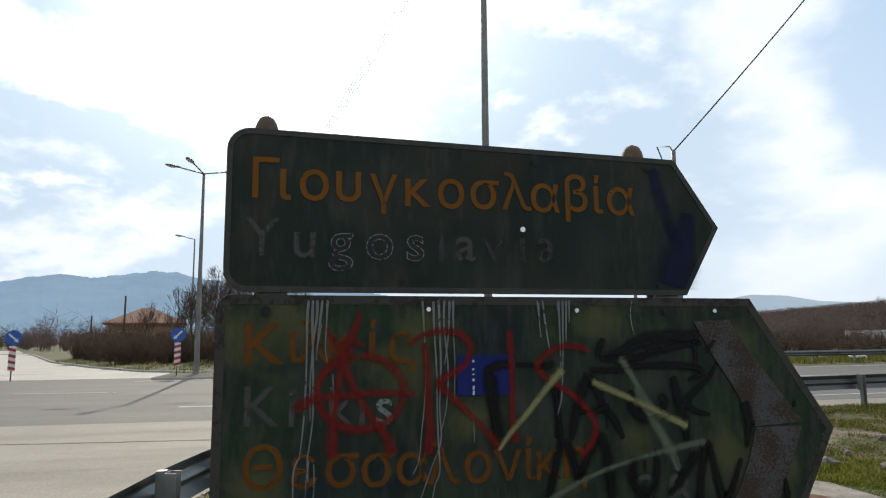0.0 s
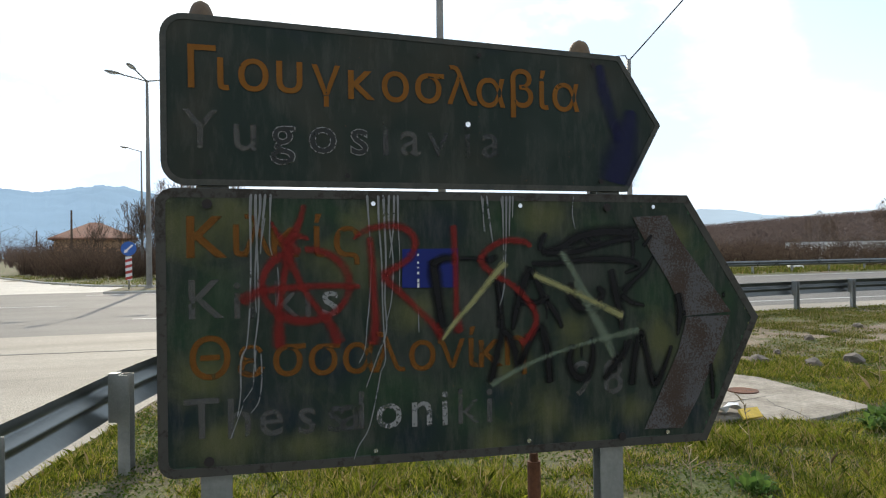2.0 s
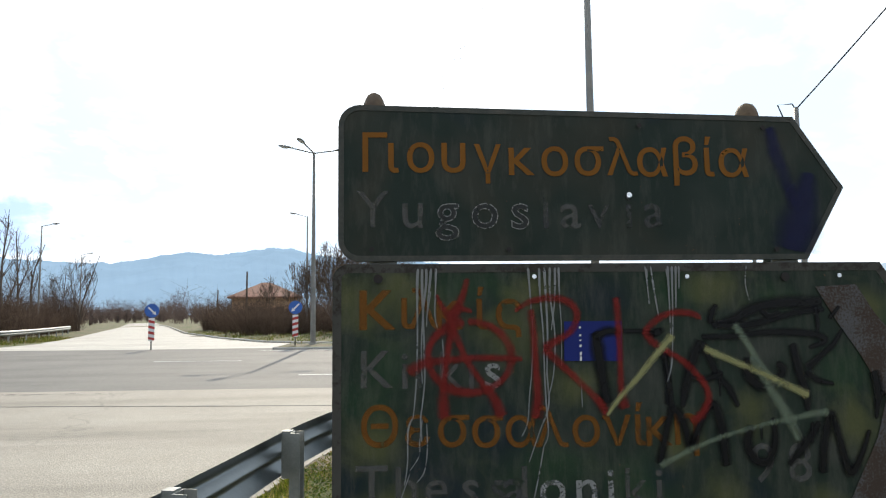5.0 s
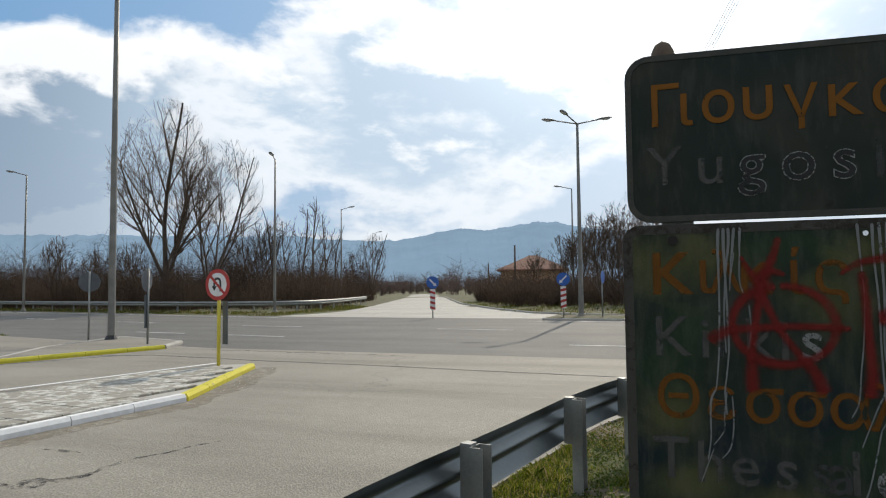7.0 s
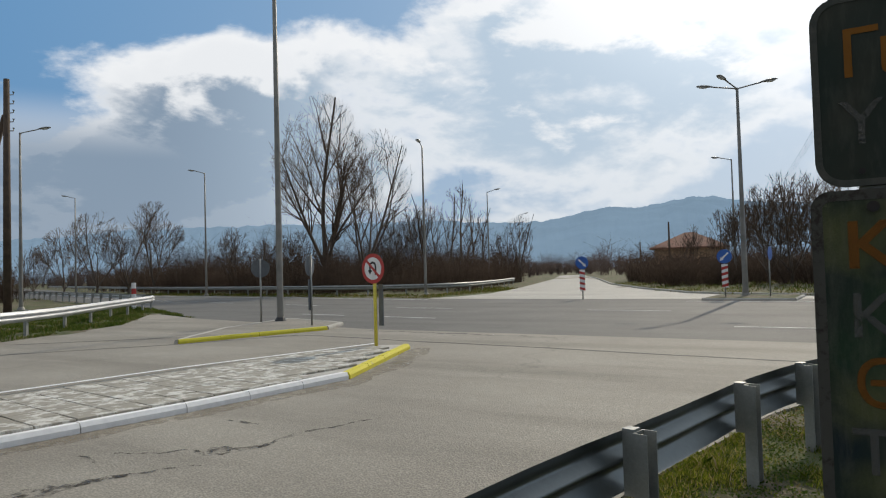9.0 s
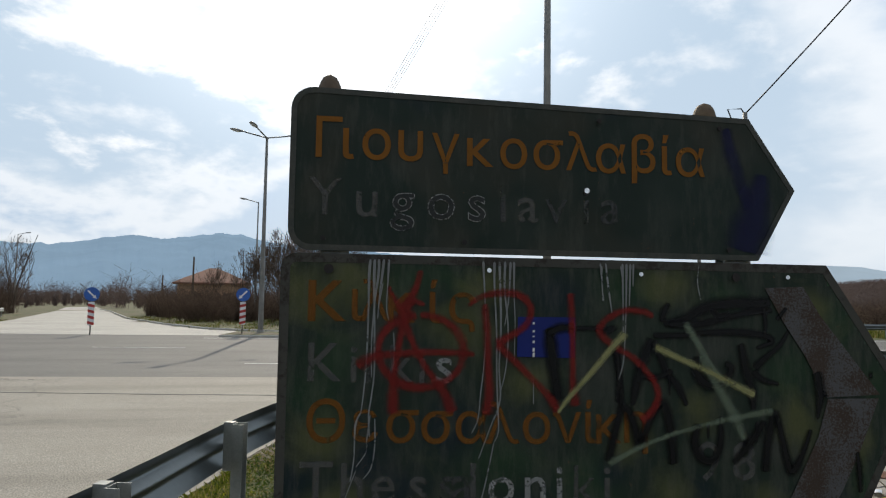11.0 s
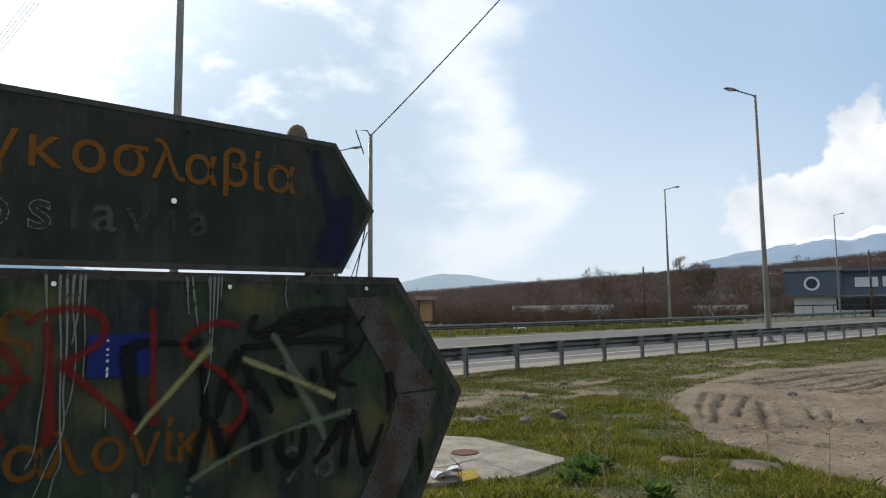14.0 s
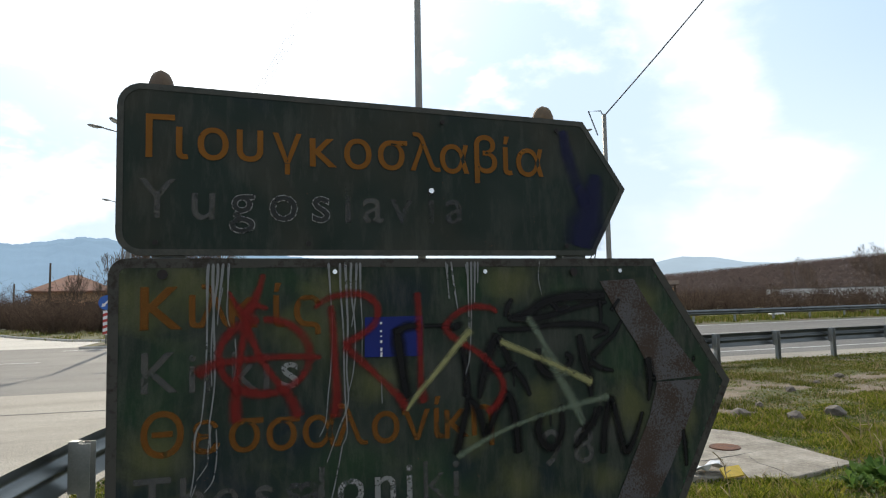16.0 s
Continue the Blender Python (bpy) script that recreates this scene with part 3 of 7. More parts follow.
def np_mesh(name, verts, faces, material):
    """verts (n, 3), faces (m, k) as arrays."""
    me = bpy.data.meshes.new(name)
    k = faces.shape[1]
    me.vertices.add(len(verts))
    me.vertices.foreach_set("co", verts.astype(np.float32).ravel())
    me.loops.add(faces.size)
    me.loops.foreach_set("vertex_index", faces.astype(np.int32).ravel())
    me.polygons.add(len(faces))
    me.polygons.foreach_set("loop_start", np.arange(0, faces.size, k, dtype=np.int32))
    me.polygons.foreach_set("loop_total", np.full(len(faces), k, dtype=np.int32))
    me.materials.append(material)
    me.update(calc_edges=True)
    return me


def inside(px, py, poly):
    """Which of the points lie in the outline."""
    c = np.zeros(np.shape(px), bool)
    n = len(poly)
    for i in range(n):
        (x0, y0), (x1, y1) = poly[i], poly[(i + 1) % n]
        if y0 != y1:
            c ^= ((y0 > py) != (y1 > py)) & (px < (x1 - x0) * (py - y0) / (y1 - y0) + x0)
    return c


def edge_dist(px, py, poly):
    d = np.full(np.shape(px), 1e9)
    n = len(poly)
    for i in range(n):
        (x0, y0), (x1, y1) = poly[i], poly[(i + 1) % n]
        dx, dy = x1 - x0, y1 - y0
        t = np.clip(((px - x0) * dx + (py - y0) * dy) / (dx * dx + dy * dy), 0, 1)
        d = np.minimum(d, np.hypot(px - x0 - t * dx, py - y0 - t * dy))
    return d


def path_dist(px, py, path):
    """Distance to an open path."""
    d = np.full(np.shape(px), 1e9)
    for (x0, y0), (x1, y1) in zip(path, path[1:]):
        dx, dy = x1 - x0, y1 - y0
        t = np.clip(((px - x0) * dx + (py - y0) * dy) / (dx * dx + dy * dy), 0, 1)
        d = np.minimum(d, np.hypot(px - x0 - t * dx, py - y0 - t * dy))
    return d


def along(path, spacing):
    """Places and headings at even steps along a path of (x, y)."""
    out, carry = [], 0.0
    for (x0, y0), (x1, y1) in zip(path, path[1:]):
        l = math.hypot(x1 - x0, y1 - y0)
        s = carry
        while s < l:
            out.append((x0 + (x1 - x0) * s / l, y0 + (y1 - y0) * s / l, math.atan2(y1 - y0, x1 - x0)))
            s += spacing
        carry = s - l
    return out


def rounded(path, step=0.6, rounds=3):
    """A path of (x, y) with its corners cut round."""
    for _ in range(rounds):
        p = [path[0]]
        for a, b in zip(path, path[1:]):
            p += [(a[0] * 0.75 + b[0] * 0.25, a[1] * 0.75 + b[1] * 0.25), (a[0] * 0.25 + b[0] * 0.75, a[1] * 0.25 + b[1] * 0.75)]
        path = p + [path[-1]]
    return path


# ---------- plan ----------
MAIN_NEAR = [(-320, 130), (-160, 70), (-90, 43.5), (-50, 29.8), (-32, 23), (-22, 17.6), (-12, 15.1), (0, 14.4), (12, 14.2), (27, 14.3), (60, 14.3), (140, 13), (420, 8)]
MAIN_FAR = [(420, 28), (140, 32), (60, 31.3), (27, 30.3), (10, 30.6), (0, 31.4), (-10, 32), (-20, 33), (-33, 36.3), (-56, 41.8), (-100, 60), (-170, 92), (-320, 152)]
MAIN = MAIN_NEAR + MAIN_FAR
VERGE_EDGE = [(-2.7, -14), (-2.6, -4), (-2.42, 1.0), (-2.25, 2.8), (-1.97, 4.5), (-1.8, 5.4), (-1.6, 6.2), (-1.3, 7.5), (-0.8, 8.8), (0.6, 10.2), (3.0, 11.3), (6.0, 12.2), (9.0, 12.75), (12, 12.95)]
APRON = VERGE_EDGE + [(12, 14.2), (0, 14.4), (-12, 15.1), (-22, 17.6), (-27.5, 19.8), (-22, 14.5), (-20.1, 10.5), (-19.1, 7.8), (-17.6, 2), (-16.5, -4), (-16, -14)]
SIDE = [(0.5, 31.5), (-10, 32), (-21, 33.1), (-20.6, 38), (-21.5, 45), (-24, 54), (-35, 90), (-52, 140), (-47.5, 142), (-29.5, 92), (-17.5, 58), (-11.5, 45), (-7.5, 38), (-3.5, 34.4), (3.5, 33.4)]
SHOULDER = [(12, 12.95), (27, 13.25), (60, 13.3), (140, 12), (420, 7), (420, 8), (140, 13), (60, 14.3), (27, 14.3), (12, 14.2)]
DIRT = [(9.3, 6.5), (11.0, 7.3), (13.5, 8.0), (16.5, 8.3), (21.5, 7.2), (30, 4.5), (30, -6), (9, -6), (6.2, -1), (6.0, 1.8), (6.3, 3.1), (7.0, 4.4), (8.0, 5.3)]


WHEEL_MARKS = [([(10.5, 6.75), (9.5, 6.2), (8.7, 5.7)], 0.043), ([(11.0, 6.5), (9.6, 5.8), (8.55, 5.1)], 0.056), ([(11.0, 6.15), (9.6, 5.5), (8.4, 4.85)], 0.062),
               ([(11.1, 5.75), (10.0, 5.3), (9.0, 4.85)], 0.056), ([(10.6, 5.3), (9.6, 4.75), (8.5, 4.15)], 0.068), ([(10.5, 4.5), (9.6, 4.05)], 0.050), ([(10.7, 4.3), (9.5, 3.75)], 0.043),
               ([(12.4, 5.35), (14.4, 5.3), (18.5, 5.25)], 0.087), ([(12.4, 4.85), (15.0, 5.05), (18.0, 4.8)], 0.093), ([(12.6, 4.45), (15.6, 4.45), (19.0, 4.0)], 0.093), ([(13.5, 6.8), (16.0, 6.25), (19.0, 5.8)], 0.099),
               ([(13.0, 6.1), (15.0, 5.9), (18.0, 5.6)], 0.081), ([(12.8, 7.3), (15.5, 7.0), (19.5, 6.4)], 0.062), ([(7.6, 4.6), (8.6, 3.4), (9.6, 1.6)], 0.037), ([(7.2, 3.9), (8.0, 2.7), (8.8, 1.2)], 0.037), ([(8.3, 4.5), (9.4, 3.2), (10.6, 1.4)], 0.037)]


BARE = [(13.6, 8.35, 1.7, 0.55), (8.3, 9.0, 1.3, 0.8), (9.6, 8.0, 1.3, 0.6), (7.0, 8.6, 0.9, 0.6), (5.9, 4.0, 0.5, 0.35), (6.4, 3.3, 0.45, 0.35), (6.2, 7.3, 0.8, 0.4), (11.3, 9.2, 1.2, 0.5), (4.2, 8.2, 0.9, 0.6), (2.2, 6.6, 0.7, 0.5), (18, 9.2, 2.0, 0.7)]


def bareness(x, y):
    """How bare the verge is, above 0.5 in the middle of the worn spots."""
    out = np.zeros(np.shape(x))
    for a, b, u, v in BARE:
        out = np.maximum(out, 0.8 - 0.45 * np.hypot((x - a) / u, (y - b) / v))
    return out


def graded(lo, hi, fine_lo, fine_hi, step, growth=1.12):
    a = list(np.arange(fine_lo, fine_hi, step))
    x, s = fine_lo, step
    while x > lo:
        s *= growth
        x -= s
        a.insert(0, max(x, lo))
    x, s = a[-1], step
    while x < hi:
        s *= growth
        x += s
        a.append(min(x, hi))
    return np.array(a)


def ripple(x, y):
    return 0.5 * np.sin(1.7 * x + 0.6 * np.sin(2.3 * y)) + 0.3 * np.sin(3.9 * y + 1.1 * np.sin(1.3 * x)) + 0.2 * np.sin(7.1 * x + 5.3 * y)


def ruts(x, y):
    """Depth of the wheel tracks in the bare soil: 1 at the bottom of a groove, below 0 on the clods beside it."""
    shake = 0.02 * np.sin(19 * x + 4 * np.sin(13 * y)) + 0.02 * np.sin(31 * y + 3 * np.sin(23 * x))
    out = np.zeros(np.shape(x))
    for path, wide in WHEEL_MARKS:
        d = path_dist(x, y, path) + shake
        ditch = np.exp(-(d / wide) ** 2) * (0.8 + 0.2 * np.sin(3.0 * x + 5.0 * y))
        bank = 0.55 * np.exp(-((d - 1.9 * wide) / (0.8 * wide)) ** 2)
        out = np.where(np.abs(ditch - bank) > np.abs(out), ditch - bank, out)
    return out


def ground_height(x, y):
    """Level roads, verges a little proud and uneven, wheel ruts in the bare soil."""
    x, y = np.asarray(x, float), np.asarray(y, float)
    paved = np.zeros(x.shape, bool)
    d = np.full(x.shape, 1e9)
    for poly in (MAIN, APRON, SIDE, SHOULDER):
        paved |= inside(x, y, poly)
        d = np.minimum(d, edge_dist(x, y, poly))
    z = np.where(paved, -0.05 * np.clip(d / 0.2, 0, 1), (0.03 + 0.035 * ripple(x, y)) * np.clip(d / 0.8, 0, 1))
    z = z - np.where(paved, 0.012, 0.0)
    soil = inside(x, y, DIRT)
    ds = np.where(soil, edge_dist(x, y, DIRT), 0)
    lumps = 0.012 * np.sin(13 * x + 3 * np.sin(9 * y)) * np.sin(12 * y + 2 * np.sin(7 * x)) + 0.010 * np.sin(31 * x + 2 * np.sin(17 * y)) * np.sin(27 * y)
    return z + np.clip(ds / 0.8, 0, 1) * (-0.055 * ruts(x, y) + lumps + 0.03 * np.sin(0.8 * x + y))


def build_ground():
    xs, ys = graded(-3400, 3400, 5.2, 19.0, 0.055), graded(-900, 4200, 1.5, 8.6, 0.05)
    gx, gy = np.meshgrid(xs, ys)
    gz = ground_height(gx, gy)
    n = len(xs)
    v = np.stack([gx.ravel(), gy.ravel(), gz.ravel()], 1)
    i = np.arange(len(v)).reshape(gx.shape)
    f = np.stack([i[:-1, :-1].ravel(), i[:-1, 1:].ravel(), i[1:, 1:].ravel(), i[1:, :-1].ravel()], 1)
    me = np_mesh("ground", v, f, M["ground"])
    me.shade_smooth()
    soil = np.where(inside(gx, gy, DIRT), 0.5 + edge_dist(gx, gy, DIRT) * 0.7, 0.5 - edge_dist(gx, gy, DIRT) * 0.45)
    strip = inside(gx, gy, APRON)
    worn = 0.62 - path_dist(gx, gy, VERGE_EDGE) * 2.2
    near_rail = np.where((gx > 4) & (gx < 45) & (gy > 7.6) & (gy < 10.5), 0.40, 0.0)
    mask = np.clip(np.maximum(np.maximum(np.maximum(soil, worn), near_rail), bareness(gx, gy)), 0, 1)
    me.attributes.new("dirt", "FLOAT", "POINT").data.foreach_set("value", mask.ravel().astype(np.float32))
    me.attributes.new("rut", "FLOAT", "POINT").data.foreach_set("value", np.clip(ruts(gx, gy) * 1.25, 0, 1).ravel().astype(np.float32))
    tagged(new("ground", me), "uneven grassy verge with bare rutted soil", "ground", kind="structure")


def flat_sheet(name, poly, z, material, label, kind="structure", parent=None, thick=0.06):
    me = Form().prism(poly, z - thick, z, lambda a, b, c: (a, b, c)).mesh(name, material)
    bm = bmesh.new()
    bm.from_mesh(me)
    bmesh.ops.triangulate(bm, faces=[f for f in bm.faces if len(f.verts) > 4])
    bmesh.ops.recalc_face_normals(bm, faces=bm.faces)
    bm.to_mesh(me)
    bm.free()
    ob = new(name, me)
    ob.parent = parent
    if parent is None:
        tagged(ob, label, name.split("_")[-1], kind=kind)
    elif label:
        ob["label"] = label
    return ob


def ribbon(path, width, z=0.0, thick=0.004):
    """A flat band of the given width along a path of (x, y)."""
    f = Form()
    widths = width if isinstance(width, list) else [width] * len(path)
    f.sweep([(x, y, z) for x, y in path], [(-0.5, 0), (0.5, 0)])
    f2 = Form()
    for k in range(len(path)):
        a, b, c = Vector(f.v[2 * k]), Vector(f.v[2 * k + 1]), Vector((path[k][0], path[k][1], z))
        for s in (a, b):
            p = c + (s - c) * widths[k]
            f2.v += [(p.x, p.y, z), (p.x, p.y, z + thick)]
    for k in range(len(path) - 1):
        o = 4 * k
        f2.f += [(o + 1, o + 3, o + 7, o + 5), (o, o + 1, o + 5, o + 4), (o + 2, o + 6, o + 7, o + 3)]
    return f2


build_ground()
main_road = flat_sheet("main_road", MAIN, 0.0, M["asphalt"], "worn grey asphalt main road with faded white lines")
apron = flat_sheet("junction_road", APRON, 0.002, M["concrete_road"], "pale worn asphalt slip road with cracks and tar seams")
side = flat_sheet("side_road", SIDE, 0.002, M["glaring_dusty_road"], "dusty side road painted paler for sun glare, leading to the trees")
shoulder = flat_sheet("road_shoulder", SHOULDER, 0.002, M["concrete_road"], "pale gravelly road shoulder")

for path, wd, dash in [([(-160, 79), (-90, 51), (-56, 35), (-33, 28.8), (-18, 24.6), (0, 22.8), (60, 22.8), (300, 20)], 0.12, (3.0, 6.0)),
                       ([(-19, 20.3), (-15.9, 19.75), (-8, 18.4)], 0.12, (2.5, 2.2)), ([(-2.8, 17.65), (1.0, 17.45), (8, 17.3)], 0.13, (40, 1)),
                       ([(12, 15.4), (30, 15.2), (60, 15.3), (140, 14.3)], 0.13, (400, 1)), ([(12, 29.3), (30, 29.2), (60, 29.8), (140, 30.6)], 0.13, (400, 1)),
                       ([(-20, 31.6), (-33, 35), (-56, 40), (-100, 58)], 0.13, (400, 1)), ([(-6, 29.4), (0, 29.2), (8, 28.6)], 0.13, (400, 1))]:
    if dash[0] > 30:
        part("lane_line", ribbon(rounded(path), wd, 0.004), M["line_white"], main_road)
    else:
        pts = along(path, 0.25)
        run = int(dash[0] / 0.25)
        gap = int(sum(dash) / 0.25)
        for i in range(0, len(pts) - run, gap):
            part("lane_line", ribbon([(p[0], p[1]) for p in pts[i:i + run + 1:2]], wd, 0.004), M["line_white"], main_road)


def wander(path, step=0.25, swing=0.05, seed=1):
    r = random.Random(seed)
    pts, off = [], 0.0
    for x, y, a in along(path, step):
        off = off * 0.8 + r.uniform(-swing, swing)
        pts.append((x - math.sin(a) * off, y + math.cos(a) * off))
    return pts


for i, (path, wd, swing) in enumerate([
        ([(-18.5, 9.2), (-15, 12.2), (-12, 13.15), (-9, 12.66), (-6, 12.29), (-0.8, 11.62), (2.0, 11.3)], 0.07, 0.02),
        ([(-17.2, 6.6), (-14.2, 10.4), (-12.6, 13.2)], 0.05, 0.02)]):
    pts = wander(path, 0.15, swing, i)
    r = random.Random(50 + i)
    part("tar_seam", ribbon(pts, [wd * r.uniform(0.5, 1.4) for _ in pts], 0.004), M["seam"], apron)
for i, (path, wd, swing) in enumerate([
        ([(-6.3, 3.7), (-5.9, 3.87), (-5.8, 4.06), (-5.56, 4.08), (-5.37, 4.22), (-5.21, 4.43), (-5.27, 4.74), (-5.2, 5.1), (-4.9, 5.9)], 0.035, 0.02),
        ([(-5.75, 4.06), (-5.56, 4.08), (-5.37, 4.22), (-5.21, 4.43), (-5.2, 4.6)], 0.20, 0.02),
        ([(-6.05, 1.6), (-5.92, 2.3), (-5.87, 2.65), (-5.74, 2.9), (-5.66, 3.2), (-5.5, 3.45)], 0.24, 0.02), ([(-6.05, 1.6), (-5.9, 2.4), (-5.74, 2.9), (-5.5, 3.5), (-5.2, 3.8)], 0.05, 0.03),
        ([(-6.55, 3.5), (-6.35, 3.5), (-6.1, 3.45)], 0.04, 0.02), ([(-6.4, 5.08), (-6.1, 5.12), (-5.85, 5.12)], 0.04, 0.02), ([(-6.9, 2.0), (-6.6, 2.4), (-6.5, 2.7)], 0.12, 0.03),
        ([(-11.5, 14.6), (-9, 14.4), (-6, 14.1)], 0.10, 0.05)]):
    pts = wander(path, 0.07, swing, 40 + i)
    r = random.Random(70 + i)
    part("crack", ribbon(pts, [wd * r.uniform(0.35, 1.5) * min(1, 0.15 + 3 * min(j, len(pts) - 1 - j) / len(pts)) for j in range(len(pts))], 0.003 + 0.0007 * i), M["crack"], apron)
pts = wander([(-8.35, -2.0), (-7.45, 2.9), (-7.05, 5.2), (-6.72, 7.7), (-7.2, 9.6), (-7.9, 11.6)], 0.1, 0.03, 77)
r = random.Random(78)
part("dirt_strip", ribbon(pts, [0.42 + 0.10 * math.sin(0.35 * j) + r.uniform(-0.03, 0.03) for j in range(len(pts))], 0.003), M["kerb_dirt"], apron, "brown dirt gathered along the kerb")


# ---------- the two direction signs ----------
Y0 = 2.5
SIGN_TURN = pose(-0.5, -0.1, 0, 0, 0, -0.92) @ pose(0.5, 0.1, 0)


def arrow_board(x0, x1, xt, low, high, zt, r, n=6, foot=0.03):
    """A board with round corners at one end and a point at the other, as (x, z); low and high give the edge's height at both ends."""
    quarter = [radians(90 * k / n) for k in range(n + 1)]
    bottom = [(x0 + r - r * math.sin(q), low[0] + r - r * math.cos(q)) for q in quarter]
    top = [(x0 + r - r * math.cos(q), high[0] - r + r * math.sin(q)) for q in quarter]
    return bottom + top + [(x1, high[1]), (xt, zt), (x1 + foot, low[1])]


def on_face(dy):
    return lambda a, b, c: (a, Y0 - dy - c, b)


def inset(outline, d):
    cx = sum(p[0] for p in outline) / len(outline)
    n, out = len(outline), []
    for i in range(n):
        p, q, s = Vector(outline[i - 1]), Vector(outline[i]), Vector(outline[(i + 1) % n])
        a, b = (q - p).normalized(), (s - q).normalized()
        na, nb = Vector((a.y, -a.x)), Vector((b.y, -b.x))
        m = (na + nb)
        m = m / max(m.dot(na), 0.3)
        out.append(tuple(q + m * d))
    return out


def board(name, outline, face, label, edge, wide):
    t = thing(name, label, "road sign", at=SIGN_TURN)
    part("panel", Form().prism(outline, 0.0, 0.022, lambda a, b, c: (a, Y0 + c, b)), face, t)
    rim = inset(outline, wide)
    n = len(outline)
    f = Form()
    lo = [on_face(0.0)(a, b, 0.001) for a, b in outline] + [on_face(0.0)(a, b, 0.001) for a, b in rim]
    f.add(lo + [on_face(0.0)(a, b, 0.0025) for a, b in outline] + [on_face(0.0)(a, b, 0.0025) for a, b in rim],
          [(i, (i + 1) % n, n + (i + 1) % n, n + i) for i in range(n)] + [(2 * n + i, 3 * n + i, 3 * n + (i + 1) % n, 2 * n + (i + 1) % n) for i in range(n)] + [(n + i, n + (i + 1) % n, 3 * n + (i + 1) % n, 3 * n + i) for i in range(n)])
    part("border", f, M[edge], t, "scuffed grey border strip")
    return t


UPPER = arrow_board(-0.768, 1.103, 1.304, (1.781, 1.779), (2.406, 2.372), 2.076, 0.085)
LOWER = arrow_board(-0.788, 1.437, 1.818, (0.722, 0.652), (1.770, 1.766), 1.203, 0.06, foot=0.085)
upper = board("upper_direction_sign", UPPER, M["sign_upper"], "dark green arrow-shaped road sign with worn orange and white lettering", "sign_edge", 0.022)
lower = board("lower_direction_sign", LOWER, M["sign_lower"], "camouflage-painted green arrow sign covered with graffiti and paint runs", "sign_edge_worn", 0.034)


def letter(ch, x, z, cap, material, parent, dy, squeeze=1.0, bold=0.0014):
    """One letter, centred on x, standing on z, with capitals of the height cap."""
    cu = bpy.data.curves.new("letter", "FONT")
    cu.body, cu.size, cu.extrude, cu.resolution_u = ch, cap / 0.70, 0.0006, 3
    cu.offset = 0.0 if ch in "kYvλνγ" else bold
    ob = bpy.data.objects.new("letter", cu)
    scene.collection.objects.link(ob)
    bpy.context.view_layer.update()
    me = bpy.data.meshes.new_from_object(ob.evaluated_get(bpy.context.evaluated_depsgraph_get()))
    bpy.data.objects.remove(ob)
    co = np.array([v.co for v in me.vertices])
    mid = (co[:, 0].min() + co[:, 0].max()) / 2
    for v in me.vertices:
        v.co = ((v.co.x - mid) * squeeze, v.co.y, v.co.z)
    me.materials.clear()
    me.materials.append(material)
    me.name = "letter"
    ob = new("letter", me)
    ob.parent = parent
    ob.matrix_basis = pose(x, Y0 - dy, z, 90, 0, 0)
    return ob


def film_letter(ch, x, z, cap, mat, parent):
    """A letter of sign film; kappa is drawn as an upright K, and the brightest white ones have lost their middle."""
    if ch in "κΚ":
        letter("K", x, z, cap * (0.72 if ch == "κ" else 1.0), mat, parent, 0.003, 1.05, 0.003)
    elif mat == M["film_white"] and parent == upper:
        letter(ch, x, z, cap, mat, parent, 0.003, bold=0.0035)
        letter(ch, x, z, cap, M["film_core"], parent, 0.0042, bold=0.0)
    else:
        letter(ch, x, z, cap, mat, parent, 0.003)


film_letter("Γ", -0.624, 2.137, 0.150, M["film_orange"], upper)
film_letter("ι", -0.550, 2.134, 0.150, M["film_orange"], upper)
film_letter("ο", -0.443, 2.136, 0.150, M["film_orange"], upper)
film_letter("υ", -0.312, 2.136, 0.150, M["film_orange"], upper)
film_letter("γ", -0.175, 2.133, 0.150, M["film_orange"], upper)
film_letter("κ", -0.038, 2.127, 0.150, M["film_orange"], upper)
film_letter("ο", 0.097, 2.123, 0.150, M["film_orange"], upper)
film_letter("σ", 0.238, 2.125, 0.150, M["film_orange"], upper)
film_letter("λ", 0.375, 2.124, 0.150, M["film_orange"], upper)
film_letter("α", 0.499, 2.121, 0.150, M["film_orange"], upper)
film_letter("β", 0.638, 2.127, 0.150, M["film_orange"], upper)
film_letter("ί", 0.738, 2.122, 0.150, M["film_orange"], upper)
film_letter("α", 0.840, 2.120, 0.150, M["film_orange"], upper)
film_letter("Y", -0.633, 1.916, 0.146, M["film_white_dim"], upper)
film_letter("u", -0.476, 1.914, 0.146, M["film_white_dim"], upper)
film_letter("g", -0.340, 1.912, 0.146, M["film_white"], upper)
film_letter("o", -0.190, 1.912, 0.146, M["film_white"], upper)
film_letter("s", -0.049, 1.910, 0.146, M["film_white"], upper)
film_letter("l", 0.055, 1.909, 0.146, M["film_dark"], upper)
film_letter("a", 0.155, 1.911, 0.146, M["film_white_dim"], upper)
film_letter("v", 0.270, 1.910, 0.146, M["film_dark"], upper)
film_letter("i", 0.394, 1.910, 0.146, M["film_dark"], upper)
film_letter("a", 0.496, 1.912, 0.146, M["film_dark"], upper)
film_letter("Κ", -0.614, 1.519, 0.150, M["film_orange_dim"], lower)
film_letter("ι", -0.502, 1.520, 0.150, M["film_orange_dim"], lower)
film_letter("λ", -0.429, 1.518, 0.150, M["film_orange_dim"], lower)
film_letter("κ", -0.335, 1.517, 0.150, M["film_orange_dim"], lower)
film_letter("ί", -0.208, 1.514, 0.150, M["film_orange_dim"], lower)
film_letter("ς", -0.102, 1.512, 0.150, M["film_orange_dim"], lower)
